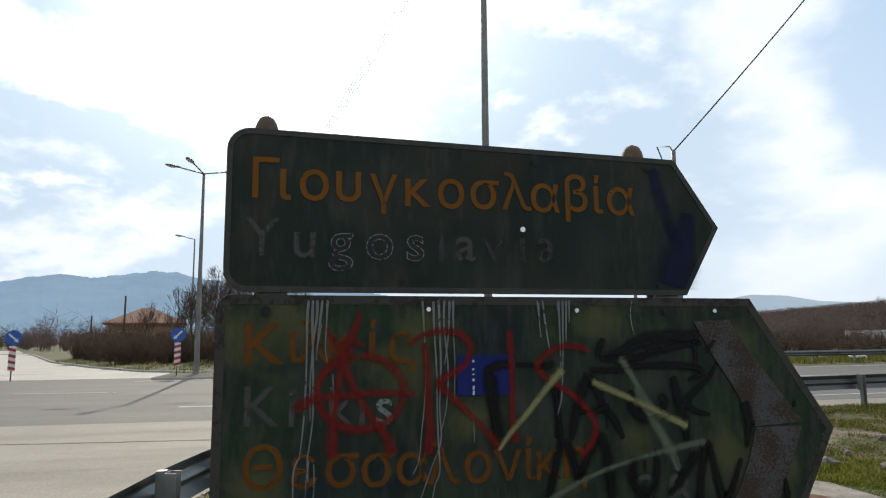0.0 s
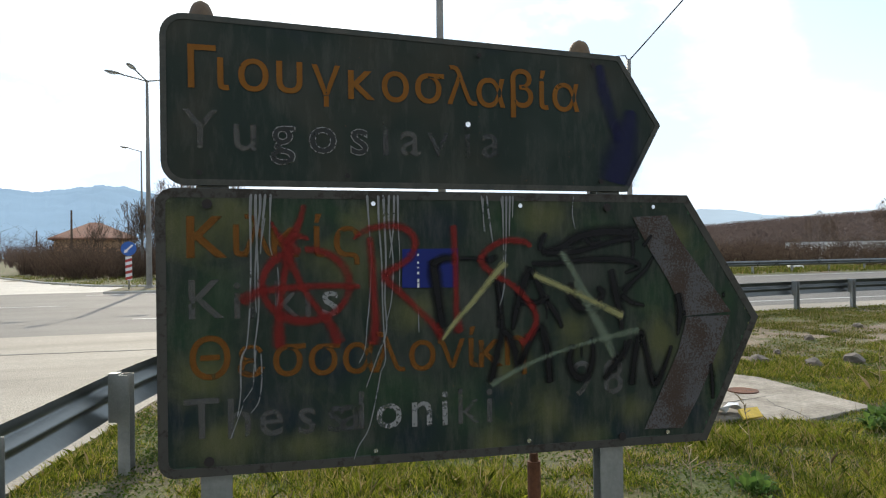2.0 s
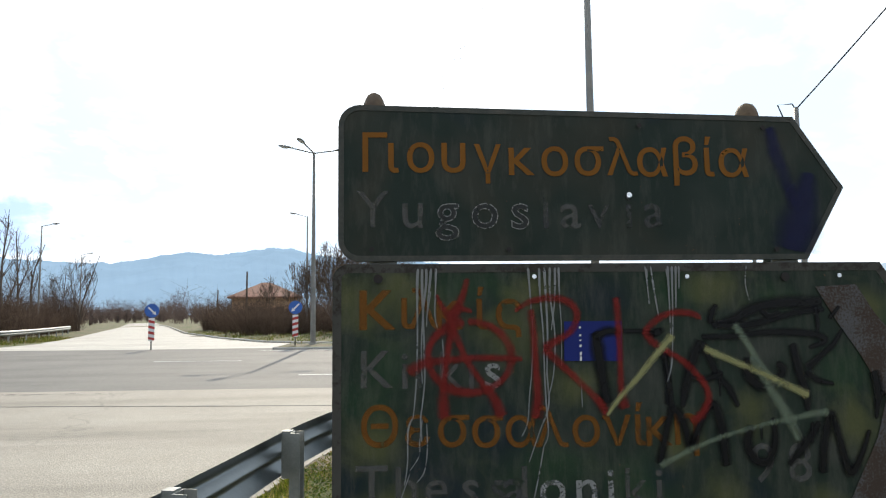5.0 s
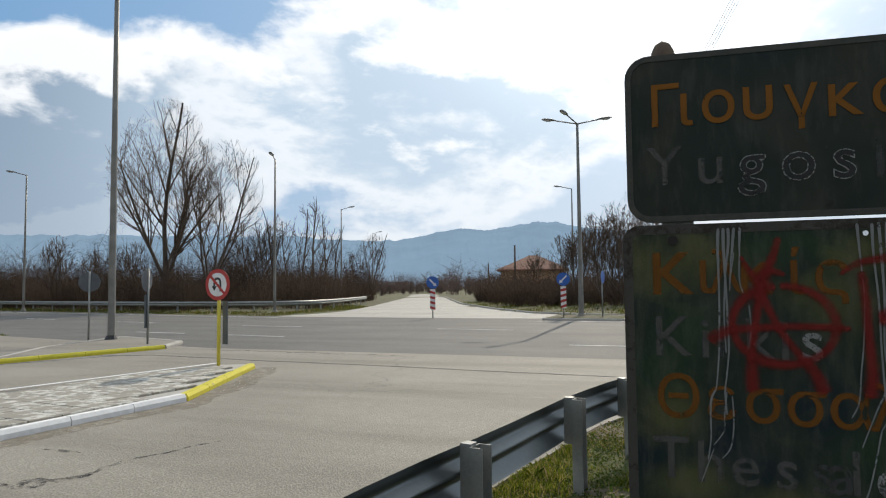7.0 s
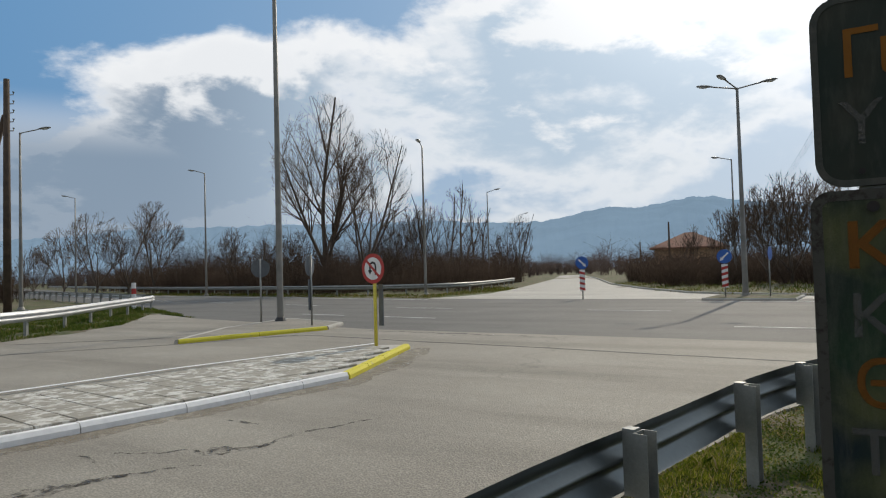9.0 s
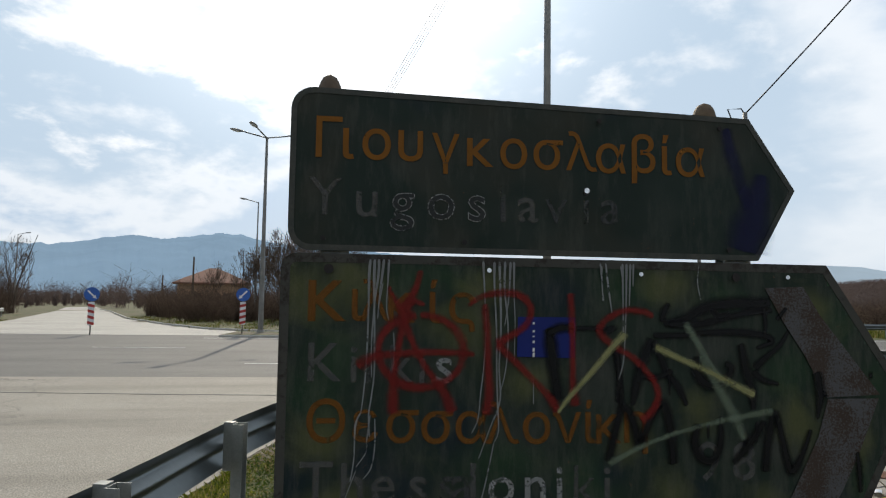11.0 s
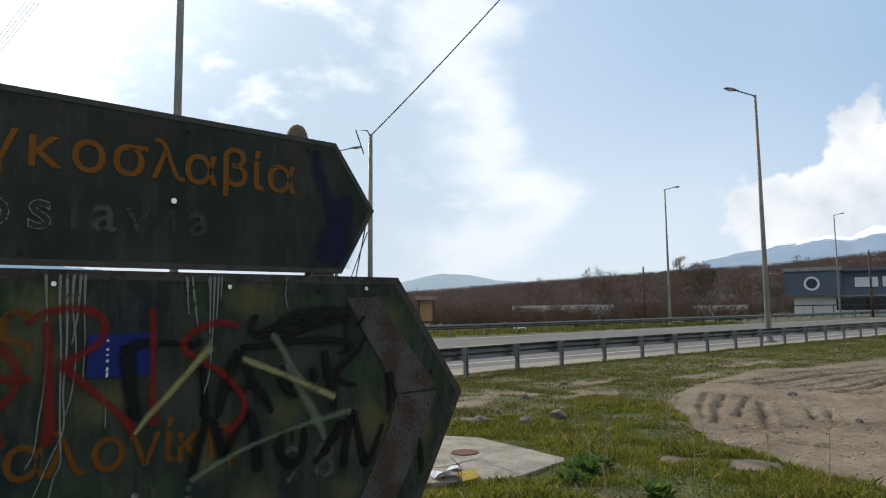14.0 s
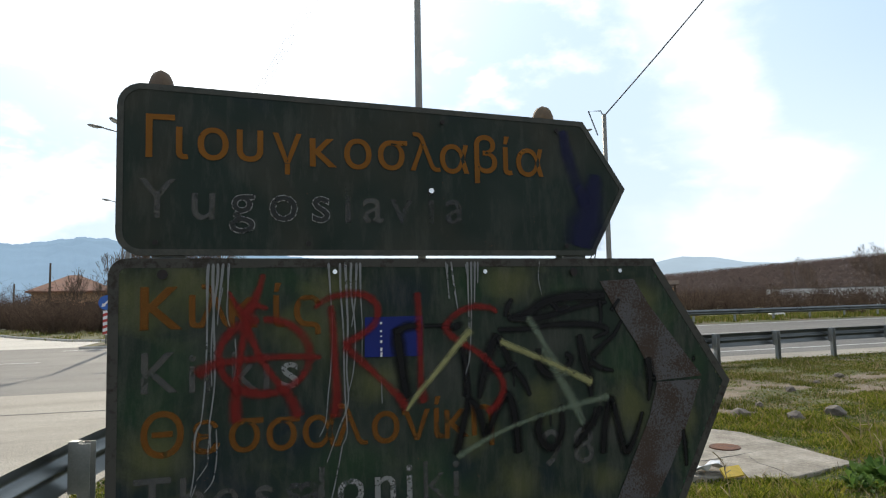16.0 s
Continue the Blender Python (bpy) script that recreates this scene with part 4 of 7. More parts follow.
film_letter("K", -0.618, 1.296, 0.142, M["film_white_dim"], lower)
film_letter("i", -0.511, 1.292, 0.142, M["film_white_dim"], lower)
film_letter("l", -0.457, 1.290, 0.142, M["film_dark"], lower)
film_letter("k", -0.332, 1.290, 0.142, M["film_white_dim"], lower)
film_letter("i", -0.254, 1.287, 0.142, M["film_white_dim"], lower)
film_letter("s", -0.170, 1.287, 0.142, M["film_white"], lower)
film_letter("Θ", -0.608, 1.073, 0.150, M["film_orange_dim"], lower)
film_letter("ε", -0.464, 1.074, 0.150, M["film_orange_dim"], lower)
film_letter("σ", -0.325, 1.069, 0.150, M["film_orange_dim"], lower)
film_letter("σ", -0.194, 1.064, 0.150, M["film_orange_dim"], lower)
film_letter("α", -0.061, 1.062, 0.150, M["film_orange_dim"], lower)
film_letter("λ", 0.059, 1.058, 0.150, M["film_orange_dim"], lower)
film_letter("ο", 0.192, 1.057, 0.150, M["film_orange_dim"], lower)
film_letter("ν", 0.314, 1.057, 0.150, M["film_orange_dim"], lower)
film_letter("ί", 0.408, 1.056, 0.150, M["film_orange_dim"], lower)
film_letter("κ", 0.483, 1.055, 0.150, M["film_orange_dim"], lower)
film_letter("η", 0.593, 1.055, 0.150, M["film_orange_dim"], lower)
film_letter("T", -0.639, 0.861, 0.146, M["film_white_dim"], lower)
film_letter("h", -0.508, 0.853, 0.146, M["film_white_dim"], lower)
film_letter("e", -0.394, 0.850, 0.146, M["film_white_dim"], lower)
film_letter("s", -0.263, 0.845, 0.146, M["film_white_dim"], lower)
film_letter("s", -0.153, 0.843, 0.146, M["film_dark"], lower)
film_letter("a", -0.096, 0.844, 0.146, M["film_dark"], lower)
film_letter("l", -0.055, 0.845, 0.146, M["film_white_dim"], lower)
film_letter("o", 0.054, 0.838, 0.146, M["film_white"], lower)
film_letter("n", 0.187, 0.834, 0.146, M["film_white"], lower)
film_letter("i", 0.283, 0.830, 0.146, M["film_white"], lower)
film_letter("k", 0.385, 0.828, 0.146, M["film_white_dim"], lower)
film_letter("i", 0.474, 0.826, 0.146, M["film_white_dim"], lower)
film_letter("9", 0.897, 0.903, 0.150, M["film_white_dim"], lower)
film_letter("8", 1.048, 0.901, 0.150, M["film_white_dim"], lower)

part("blue_plate", Form().prism([(0.113, 1.386), (0.344, 1.381), (0.347, 1.539), (0.116, 1.539)], 0.0, 0.0012, on_face(0.0045)), M["blue_plate"], lower, "small blue route plate with flaked marks")
for z0, z1 in ((1.385, 1.402), (1.406, 1.420), (1.438, 1.448), (1.462, 1.467), (1.480, 1.488), (1.511, 1.519)):
    part("flake", Form().prism([(0.174, z0), (0.182, z0), (0.183, z1), (0.175, z1)], 0.0, 0.0008, on_face(0.006)), M["disc_white"], lower)


def stroke(points, width, material, parent, dy, name="sprayed_stroke", seed=0):
    """A sprayed line on the face of a sign; width in metres, or a width for each point."""
    pts = [Vector(p) for p in points]
    ws = width if isinstance(width, (list, tuple)) else [width] * len(pts)
    fine, fw = [], []
    for i in range(len(pts) - 1):
        p0, p1, p2, p3 = pts[max(i - 1, 0)], pts[i], pts[i + 1], pts[min(i + 2, len(pts) - 1)]
        k = max(int((p2 - p1).length / 0.012), 2)
        for j in range(k):
            t = j / k
            fine.append(0.5 * (2 * p1 + (p2 - p0) * t + (2 * p0 - 5 * p1 + 4 * p2 - p3) * t * t + (3 * p1 - p0 - 3 * p2 + p3) * t ** 3))
            fw.append(ws[i] * (1 - t) + ws[i + 1] * t)
    fine.append(pts[-1])
    fw.append(ws[-1])
    r = random.Random(seed)
    f, n = Form(), len(fine)
    for i, p in enumerate(fine):
        d = (fine[min(i + 1, n - 1)] - fine[max(i - 1, 0)]).normalized()
        s = Vector((-d.y, d.x)) * fw[i] * 0.5 * r.uniform(0.95, 1.05)
        end = 0.45 if i in (0, n - 1) else 1.0
        for q in (p + s * end * 1.25, p, p - s * end * 1.25):
            f.v.append((q.x, Y0 - dy, q.y))
    f.f = [q for i in range(n - 1) for q in ((3 * i, 3 * i + 1, 3 * i + 4, 3 * i + 3), (3 * i + 1, 3 * i + 2, 3 * i + 5, 3 * i + 4))]
    ob = part(name, f, material, parent)
    body = [0.0 if i in (0, n - 1) else (0.0, 1.0, 0.0)[j] for i in range(n) for j in range(3)]
    ob.data.attributes.new("body", "FLOAT", "POINT").data.foreach_set("value", body)
    return ob


# the coat of camouflage paint: soft clouds of colour over the old enamel
PAINT_CLOUDS = collections.defaultdict(list)


def cloud_of_paint(colour, x, z, rx, rz):
    PAINT_CLOUDS[colour].append((x, z, rx, rz))


OLIVE, NAVY, GREENISH, GREYED = "olive", "navy", "green", "grey"
cloud_of_paint(OLIVE, -0.702, 1.611, 0.146, 0.126)
cloud_of_paint(OLIVE, -0.513, 1.664, 0.126, 0.126)
cloud_of_paint(OLIVE, 0.159, 1.293, 0.126, 0.094)
cloud_of_paint(OLIVE, -0.113, 1.493, 0.167, 0.126)
cloud_of_paint(OLIVE, -0.024, 1.647, 0.126, 0.094)
cloud_of_paint(OLIVE, -0.293, 0.803, 0.126, 0.063)
cloud_of_paint(OLIVE, -0.561, 0.838, 0.188, 0.084)
cloud_of_paint(OLIVE, -0.635, 1.073, 0.126, 0.105)
cloud_of_paint(NAVY, -0.465, 1.009, 0.126, 0.146)
cloud_of_paint(NAVY, 0.150, 0.782, 0.146, 0.126)
cloud_of_paint(NAVY, -0.360, 0.891, 0.167, 0.105)
cloud_of_paint(NAVY, -0.714, 0.971, 0.094, 0.230)
cloud_of_paint(NAVY, 0.269, 1.601, 0.167, 0.126)
cloud_of_paint(NAVY, -0.148, 1.115, 0.126, 0.126)
cloud_of_paint(GREENISH, -0.222, 1.676, 0.230, 0.084)
cloud_of_paint(GREENISH, -0.590, 1.368, 0.167, 0.126)
cloud_of_paint(GREENISH, 0.050, 0.976, 0.188, 0.146)
cloud_of_paint(GREENISH, 0.410, 0.894, 0.167, 0.146)
cloud_of_paint(GREENISH, -0.041, 0.726, 0.251, 0.063)
cloud_of_paint(GREENISH, -0.671, 1.223, 0.126, 0.126)
cloud_of_paint(GREYED, 0.111, 1.087, 0.188, 0.146)
cloud_of_paint(GREYED, -0.399, 0.949, 0.126, 0.084)
cloud_of_paint(GREYED, 0.448, 1.290, 0.126, 0.167)
cloud_of_paint(GREYED, -0.444, 1.431, 0.126, 0.167)
cloud_of_paint(OLIVE, 0.723, 1.669, 0.126, 0.094)
cloud_of_paint(OLIVE, 0.858, 1.176, 0.094, 0.105)
cloud_of_paint(OLIVE, 1.281, 1.126, 0.126, 0.126)
cloud_of_paint(OLIVE, 0.743, 0.855, 0.126, 0.105)
cloud_of_paint(OLIVE, 0.919, 0.701, 0.105, 0.094)
cloud_of_paint(OLIVE, 0.502, 0.742, 0.105, 0.084)
cloud_of_paint(OLIVE, 1.569, 1.054, 0.075, 0.126)
cloud_of_paint(OLIVE, 1.132, 0.828, 0.094, 0.084)
cloud_of_paint(OLIVE, 0.557, 1.067, 0.105, 0.126)
cloud_of_paint(OLIVE, 1.371, 1.577, 0.075, 0.084)
cloud_of_paint(NAVY, 0.631, 0.663, 0.146, 0.084)
cloud_of_paint(NAVY, 1.095, 0.743, 0.105, 0.126)
cloud_of_paint(NAVY, 0.853, 0.863, 0.084, 0.084)
cloud_of_paint(NAVY, 0.506, 0.948, 0.084, 0.084)
cloud_of_paint(NAVY, 1.461, 0.789, 0.063, 0.105)
cloud_of_paint(NAVY, 0.765, 0.682, 0.105, 0.063)
cloud_of_paint(GREENISH, 1.257, 1.320, 0.126, 0.126)
cloud_of_paint(GREENISH, 0.550, 1.647, 0.146, 0.105)
cloud_of_paint(GREENISH, 1.472, 1.510, 0.084, 0.126)
cloud_of_paint(GREENISH, 1.004, 1.613, 0.126, 0.084)
cloud_of_paint(GREENISH, 1.639, 1.259, 0.073, 0.126)
cloud_of_paint(GREENISH, 1.023, 0.693, 0.105, 0.084)
cloud_of_paint(GREENISH, 1.576, 0.880, 0.063, 0.105)
cloud_of_paint(GREYED, 0.914, 1.410, 0.146, 0.126)
cloud_of_paint(GREYED, 1.171, 1.034, 0.126, 0.105)
cloud_of_paint(GREYED, 0.464, 1.300, 0.105, 0.126)


def camouflage(outline, parent):
    hold = inset(outline, 0.02)
    step = 0.02
    gx, gz = np.meshgrid(np.arange(-0.80, 1.84, step), np.arange(0.64, 1.78, step))
    ok = inside(gx.ravel(), gz.ravel(), hold).reshape(gx.shape)
    i = np.arange(gx.size).reshape(gx.shape)
    whole = ok[:-1, :-1] & ok[:-1, 1:] & ok[1:, 1:] & ok[1:, :-1]
    f = np.stack([i[:-1, :-1][whole], i[:-1, 1:][whole], i[1:, 1:][whole], i[1:, :-1][whole]], 1)
    used, back = np.unique(f, return_inverse=True)
    x, z = gx.ravel()[used], gz.ravel()[used]
    me = np_mesh("camouflage_coat", np.column_stack([x, np.full(len(x), Y0 - 0.0008), z]), back.reshape(f.shape), M["camouflage"])
    for colour, spots in PAINT_CLOUDS.items():
        a = np.zeros(len(x))
        for cx, cz, rx, rz in spots:
            a = np.maximum(a, np.exp(-1.3 * (((x - cx) / rx) ** 2 + ((z - cz) / rz) ** 2)))
        me.attributes.new(colour, "FLOAT", "POINT").data.foreach_set("value", a.astype(np.float32))
    part("camouflage_coat", me, None, parent, "cloudy green, olive and navy spray coat")


camouflage(LOWER, lower)
RED, BLACK, CREAM, TEAL, RED_TIP = M["spray_red"], M["spray_black"], M["spray_cream"], M["spray_teal"], M["spray_red"]
LAYER = {"red_spray_paint": 0.0085, "black_spray_paint": 0.0062, "cream_spray_paint": 0.0105, "grey_green_spray_paint": 0.0100}
sprayed = itertools.count()


def spray(material, points, widths):
    k = next(sprayed)
    stroke(points, widths, material, lower, LAYER[material.name] + 0.00003 * k, seed=k)


def paint_run(points, widths):
    k = next(sprayed)
    stroke(points, widths, M["drip"], lower, 0.0076 + 0.000004 * k, "paint_run", k)


spray(RED, [(-0.275, 1.543), (-0.329, 1.531), (-0.374, 1.505), (-0.406, 1.468), (-0.421, 1.423), (-0.417, 1.377), (-0.395, 1.334), (-0.357, 1.299), (-0.308, 1.277), (-0.252, 1.271), (-0.198, 1.281), (-0.146, 1.307), (-0.112, 1.345), (-0.097, 1.390), (-0.101, 1.438), (-0.124, 1.482), (-0.164, 1.517), (-0.214, 1.538), (-0.270, 1.543)], [0.0364, 0.0420, 0.0420, 0.0375, 0.0320, 0.0309, 0.0353, 0.0408, 0.0420, 0.0386, 0.0331, 0.0309, 0.0331, 0.0386, 0.0420, 0.0408, 0.0353, 0.0309, 0.0320])
spray(RED, [(-0.265, 1.715), (-0.280, 1.655), (-0.306, 1.593), (-0.328, 1.518), (-0.344, 1.429), (-0.360, 1.319), (-0.364, 1.243), (-0.360, 1.170)], [0.0254, 0.0298, 0.0442, 0.0408, 0.0309, 0.0309, 0.0486, 0.0552])
spray(RED, [(-0.389, 1.652), (-0.367, 1.608), (-0.336, 1.559), (-0.318, 1.504), (-0.275, 1.402), (-0.228, 1.328), (-0.171, 1.253), (-0.136, 1.173)], [0.0144, 0.0221, 0.0364, 0.0331, 0.0298, 0.0298, 0.0442, 0.0519])
spray(RED, [(-0.347, 1.553), (-0.306, 1.596), (-0.244, 1.579)], [0.0188, 0.0364, 0.0144])
spray(RED, [(-0.502, 1.348), (-0.461, 1.374), (-0.418, 1.389), (-0.323, 1.398), (-0.227, 1.403), (-0.114, 1.400), (-0.050, 1.395)], [0.0552, 0.0486, 0.0364, 0.0331, 0.0298, 0.0298, 0.0188])
spray(RED, [(-0.017, 1.593), (-0.007, 1.491), (-0.001, 1.349), (0.004, 1.249), (-0.004, 1.164)], [0.0331, 0.0353, 0.0353, 0.0442, 0.0552])
spray(RED, [(-0.083, 1.577), (-0.025, 1.616), (0.062, 1.632), (0.132, 1.617), (0.167, 1.571), (0.148, 1.509), (0.088, 1.467), (0.027, 1.433)], [0.0144, 0.0298, 0.0364, 0.0364, 0.0331, 0.0331, 0.0364, 0.0486])
spray(RED, [(0.030, 1.436), (0.101, 1.371), (0.174, 1.300), (0.233, 1.240), (0.274, 1.187)], [0.0408, 0.0364, 0.0298, 0.0331, 0.0486])
spray(RED, [(0.326, 1.636), (0.333, 1.513), (0.335, 1.382), (0.336, 1.279), (0.346, 1.194)], [0.0331, 0.0331, 0.0298, 0.0331, 0.0552])
spray(RED, [(0.673, 1.542), (0.631, 1.564), (0.549, 1.568), (0.476, 1.534), (0.443, 1.489), (0.485, 1.441), (0.575, 1.387), (0.646, 1.321), (0.686, 1.246), (0.660, 1.177), (0.607, 1.138)], [0.0254, 0.0331, 0.0331, 0.0331, 0.0331, 0.0331, 0.0298, 0.0298, 0.0331, 0.0364, 0.0408])
spray(BLACK, [(0.240, 1.500), (0.248, 1.428), (0.261, 1.326), (0.278, 1.216)], [0.0476, 0.0695, 0.0586, 0.0531])
spray(BLACK, [(0.229, 1.472), (0.282, 1.497), (0.346, 1.498)], [0.0403, 0.0476, 0.0403])
spray(BLACK, [(0.346, 1.498), (0.420, 1.497), (0.482, 1.493)], [0.0238, 0.0238, 0.0348])
spray(BLACK, [(0.483, 1.511), (0.496, 1.473)], [0.0769, 0.0640])
spray(BLACK, [(0.511, 1.435), (0.525, 1.313), (0.520, 1.206)], [0.0476, 0.0348, 0.0348])
spray(BLACK, [(0.704, 1.520), (0.717, 1.569), (0.741, 1.603)], [0.0293, 0.0403, 0.0238])
spray(BLACK, [(0.709, 1.517), (0.800, 1.534), (0.882, 1.579), (1.004, 1.603), (1.109, 1.602), (1.181, 1.608)], [0.0348, 0.0586, 0.0640, 0.0695, 0.0695, 0.0476])
spray(BLACK, [(0.732, 1.516), (0.864, 1.517), (0.977, 1.542), (1.073, 1.564), (1.189, 1.576)], [0.0293, 0.0476, 0.0348, 0.0348, 0.0238])
spray(BLACK, [(0.917, 1.582), (0.951, 1.550), (1.003, 1.565)], [0.0238, 0.0348, 0.0238])
spray(BLACK, [(0.665, 1.471), (0.796, 1.472), (0.915, 1.485), (1.054, 1.485), (1.153, 1.471), (1.181, 1.448), (1.106, 1.421)], [0.0293, 0.0348, 0.0348, 0.0403, 0.0403, 0.0348, 0.0183])
spray(BLACK, [(1.148, 1.592), (1.154, 1.515), (1.146, 1.476)], [0.0293, 0.0238, 0.0110])
spray(BLACK, [(1.201, 1.534), (1.252, 1.591)], [0.0293, 0.0183])
spray(BLACK, [(1.258, 1.498), (1.214, 1.434), (1.159, 1.391), (1.098, 1.338)], [0.0183, 0.0293, 0.0348, 0.0476])
spray(BLACK, [(0.670, 1.459), (0.636, 1.398), (0.606, 1.310), (0.589, 1.249), (0.578, 1.192)], [0.0531, 0.0640, 0.0586, 0.0476, 0.0183])
spray(BLACK, [(0.665, 1.450), (0.694, 1.397), (0.726, 1.321), (0.772, 1.266), (0.808, 1.191)], [0.0403, 0.0476, 0.0403, 0.0403, 0.0238])
spray(BLACK, [(0.610, 1.322), (0.676, 1.305), (0.753, 1.333)], [0.0293, 0.0403, 0.0238])
spray(BLACK, [(0.734, 1.318), (0.734, 1.231)], [0.0146, 0.0092])
spray(BLACK, [(0.862, 1.392), (0.848, 1.336), (0.881, 1.285), (0.937, 1.275), (0.985, 1.310), (0.999, 1.344), (0.968, 1.364)], [0.0476, 0.0586, 0.0586, 0.0476, 0.0403, 0.0476, 0.0293])
spray(BLACK, [(1.043, 1.444), (1.062, 1.342), (1.086, 1.246), (1.091, 1.169)], [0.0403, 0.0586, 0.0531, 0.0238])
spray(BLACK, [(1.090, 1.329), (1.143, 1.292), (1.211, 1.277)], [0.0403, 0.0348, 0.0183])
spray(BLACK, [(1.376, 1.330), (1.390, 1.243), (1.381, 1.178), (1.373, 1.131)], [0.0531, 0.0586, 0.0348, 0.0146])
spray(BLACK, [(1.393, 1.241), (1.427, 1.230)], [0.0348, 0.0183])
spray(BLACK, [(0.517, 1.404), (0.528, 1.297), (0.533, 1.203), (0.512, 1.115), (0.477, 0.980)], [0.0238, 0.0256, 0.0348, 0.0476, 0.0476])
spray(BLACK, [(0.526, 1.194), (0.562, 1.177), (0.590, 1.104), (0.608, 1.046), (0.650, 1.139), (0.697, 1.208), (0.723, 1.167), (0.738, 1.073), (0.746, 0.964)], [0.0348, 0.0476, 0.0531, 0.0531, 0.0403, 0.0476, 0.0531, 0.0586, 0.0476])
spray(BLACK, [(0.858, 1.126), (0.836, 1.055), (0.866, 0.988), (0.920, 0.985), (0.949, 1.062), (0.944, 1.154)], [0.0403, 0.0531, 0.0531, 0.0476, 0.0403, 0.0293])
spray(BLACK, [(0.895, 1.128), (0.894, 1.059)], [0.0183, 0.0092])
spray(BLACK, [(1.027, 1.121), (1.051, 1.069), (1.064, 1.030)], [0.0293, 0.0403, 0.0403])
spray(BLACK, [(1.141, 1.135), (1.100, 1.078), (1.057, 1.024), (0.996, 0.964)], [0.0293, 0.0476, 0.0476, 0.0238])
spray(BLACK, [(1.137, 0.927), (1.153, 1.051), (1.184, 1.159), (1.211, 1.080), (1.249, 0.933), (1.301, 0.995), (1.343, 1.097)], [0.0476, 0.0476, 0.0476, 0.0403, 0.0531, 0.0348, 0.0238])
spray(BLACK, [(1.105, 1.134), (1.103, 1.044)], [0.0183, 0.0092])
spray(BLACK, [(1.547, 1.004), (1.554, 0.931), (1.556, 0.835)], [0.0238, 0.0403, 0.0238])
spray(BLACK, [(1.606, 1.319), (1.636, 1.302)], [0.0476, 0.0403])
spray(CREAM, [(0.271, 1.168), (0.323, 1.236), (0.402, 1.318), (0.481, 1.407), (0.553, 1.482)], [0.016, 0.026, 0.029, 0.032, 0.042])
spray(CREAM, [(0.671, 1.428), (0.744, 1.395), (0.861, 1.345), (0.981, 1.289), (1.099, 1.233)], [0.032, 0.032, 0.029, 0.032, 0.038])
spray(TEAL, [(0.800, 1.524), (0.846, 1.455), (0.904, 1.360), (0.981, 1.266)], [0.035, 0.035, 0.032, 0.022])
spray(TEAL, [(0.862, 1.392), (0.937, 1.267), (1.005, 1.154), (1.047, 1.057)], [0.019, 0.042, 0.055, 0.032])
spray(TEAL, [(0.474, 0.973), (0.556, 1.014), (0.688, 1.068), (0.857, 1.114), (1.013, 1.146), (1.177, 1.172)], [0.032, 0.026, 0.021, 0.021, 0.026, 0.038])
spray(RED_TIP, [(0.265, 1.166), (0.280, 1.201)], [0.0384, 0.0228])
paint_run([(-0.457, 1.750), (-0.461, 1.691), (-0.461, 1.582), (-0.462, 1.459), (-0.467, 1.323), (-0.475, 1.227), (-0.481, 1.180)], [0.0085, 0.0086, 0.0057, 0.0048, 0.0048, 0.0038, 0.0038])
paint_run([(-0.441, 1.750), (-0.442, 1.677), (-0.439, 1.568), (-0.436, 1.445), (-0.435, 1.322), (-0.445, 1.226), (-0.452, 1.172), (-0.448, 1.090)], [0.0085, 0.0086, 0.0057, 0.0057, 0.0048, 0.0038, 0.0048, 0.0038])
paint_run([(-0.425, 1.751), (-0.426, 1.690), (-0.439, 1.581), (-0.447, 1.431), (-0.444, 1.308)], [0.0085, 0.0076, 0.0048, 0.0038, 0.0029])
paint_run([(-0.406, 1.751), (-0.412, 1.690), (-0.420, 1.622), (-0.426, 1.526)], [0.0085, 0.0076, 0.0038, 0.0029])
paint_run([(-0.387, 1.751), (-0.390, 1.663), (-0.393, 1.567), (-0.383, 1.519)], [0.0085, 0.0038, 0.0038, 0.0029])
paint_run([(-0.481, 1.180), (-0.500, 1.133), (-0.503, 1.011), (-0.515, 0.930)], [0.0048, 0.0057, 0.0038, 0.0038])
paint_run([(-0.446, 1.172), (-0.456, 1.090), (-0.459, 1.036), (-0.495, 0.983)], [0.0038, 0.0038, 0.0029, 0.0029])
paint_run([(-0.429, 1.157), (-0.427, 1.061), (-0.439, 0.979), (-0.469, 0.938)], [0.0038, 0.0038, 0.0038, 0.0029])
paint_run([(-0.495, 0.970), (-0.520, 0.903), (-0.540, 0.850)], [0.0029, 0.0029, 0.0029])
paint_run([(-0.408, 1.663), (-0.426, 1.554)], [0.0038, 0.0029])
paint_run([(-0.365, 1.477), (-0.361, 1.388), (-0.371, 1.319)], [0.0038, 0.0038, 0.0029])
paint_run([(-0.023, 1.751), (-0.016, 1.618), (-0.010, 1.491), (-0.018, 1.349), (-0.029, 1.250), (-0.039, 1.152), (-0.063, 1.099)], [0.0085, 0.0038, 0.0038, 0.0038, 0.0038, 0.0038, 0.0038])
paint_run([(0.021, 1.751), (0.022, 1.646), (0.031, 1.490), (0.033, 1.319), (0.037, 1.205), (0.041, 1.105), (0.023, 1.063)], [0.0085, 0.0057, 0.0048, 0.0048, 0.0048, 0.0038, 0.0038])
paint_run([(0.041, 1.752), (0.045, 1.632), (0.048, 1.490), (0.042, 1.347), (0.046, 1.219), (0.009, 1.121), (-0.036, 1.003)], [0.0085, 0.0067, 0.0057, 0.0048, 0.0048, 0.0038, 0.0029])
paint_run([(0.064, 1.752), (0.062, 1.646), (0.077, 1.489), (0.069, 1.346), (0.046, 1.247)], [0.0085, 0.0057, 0.0048, 0.0038, 0.0029])
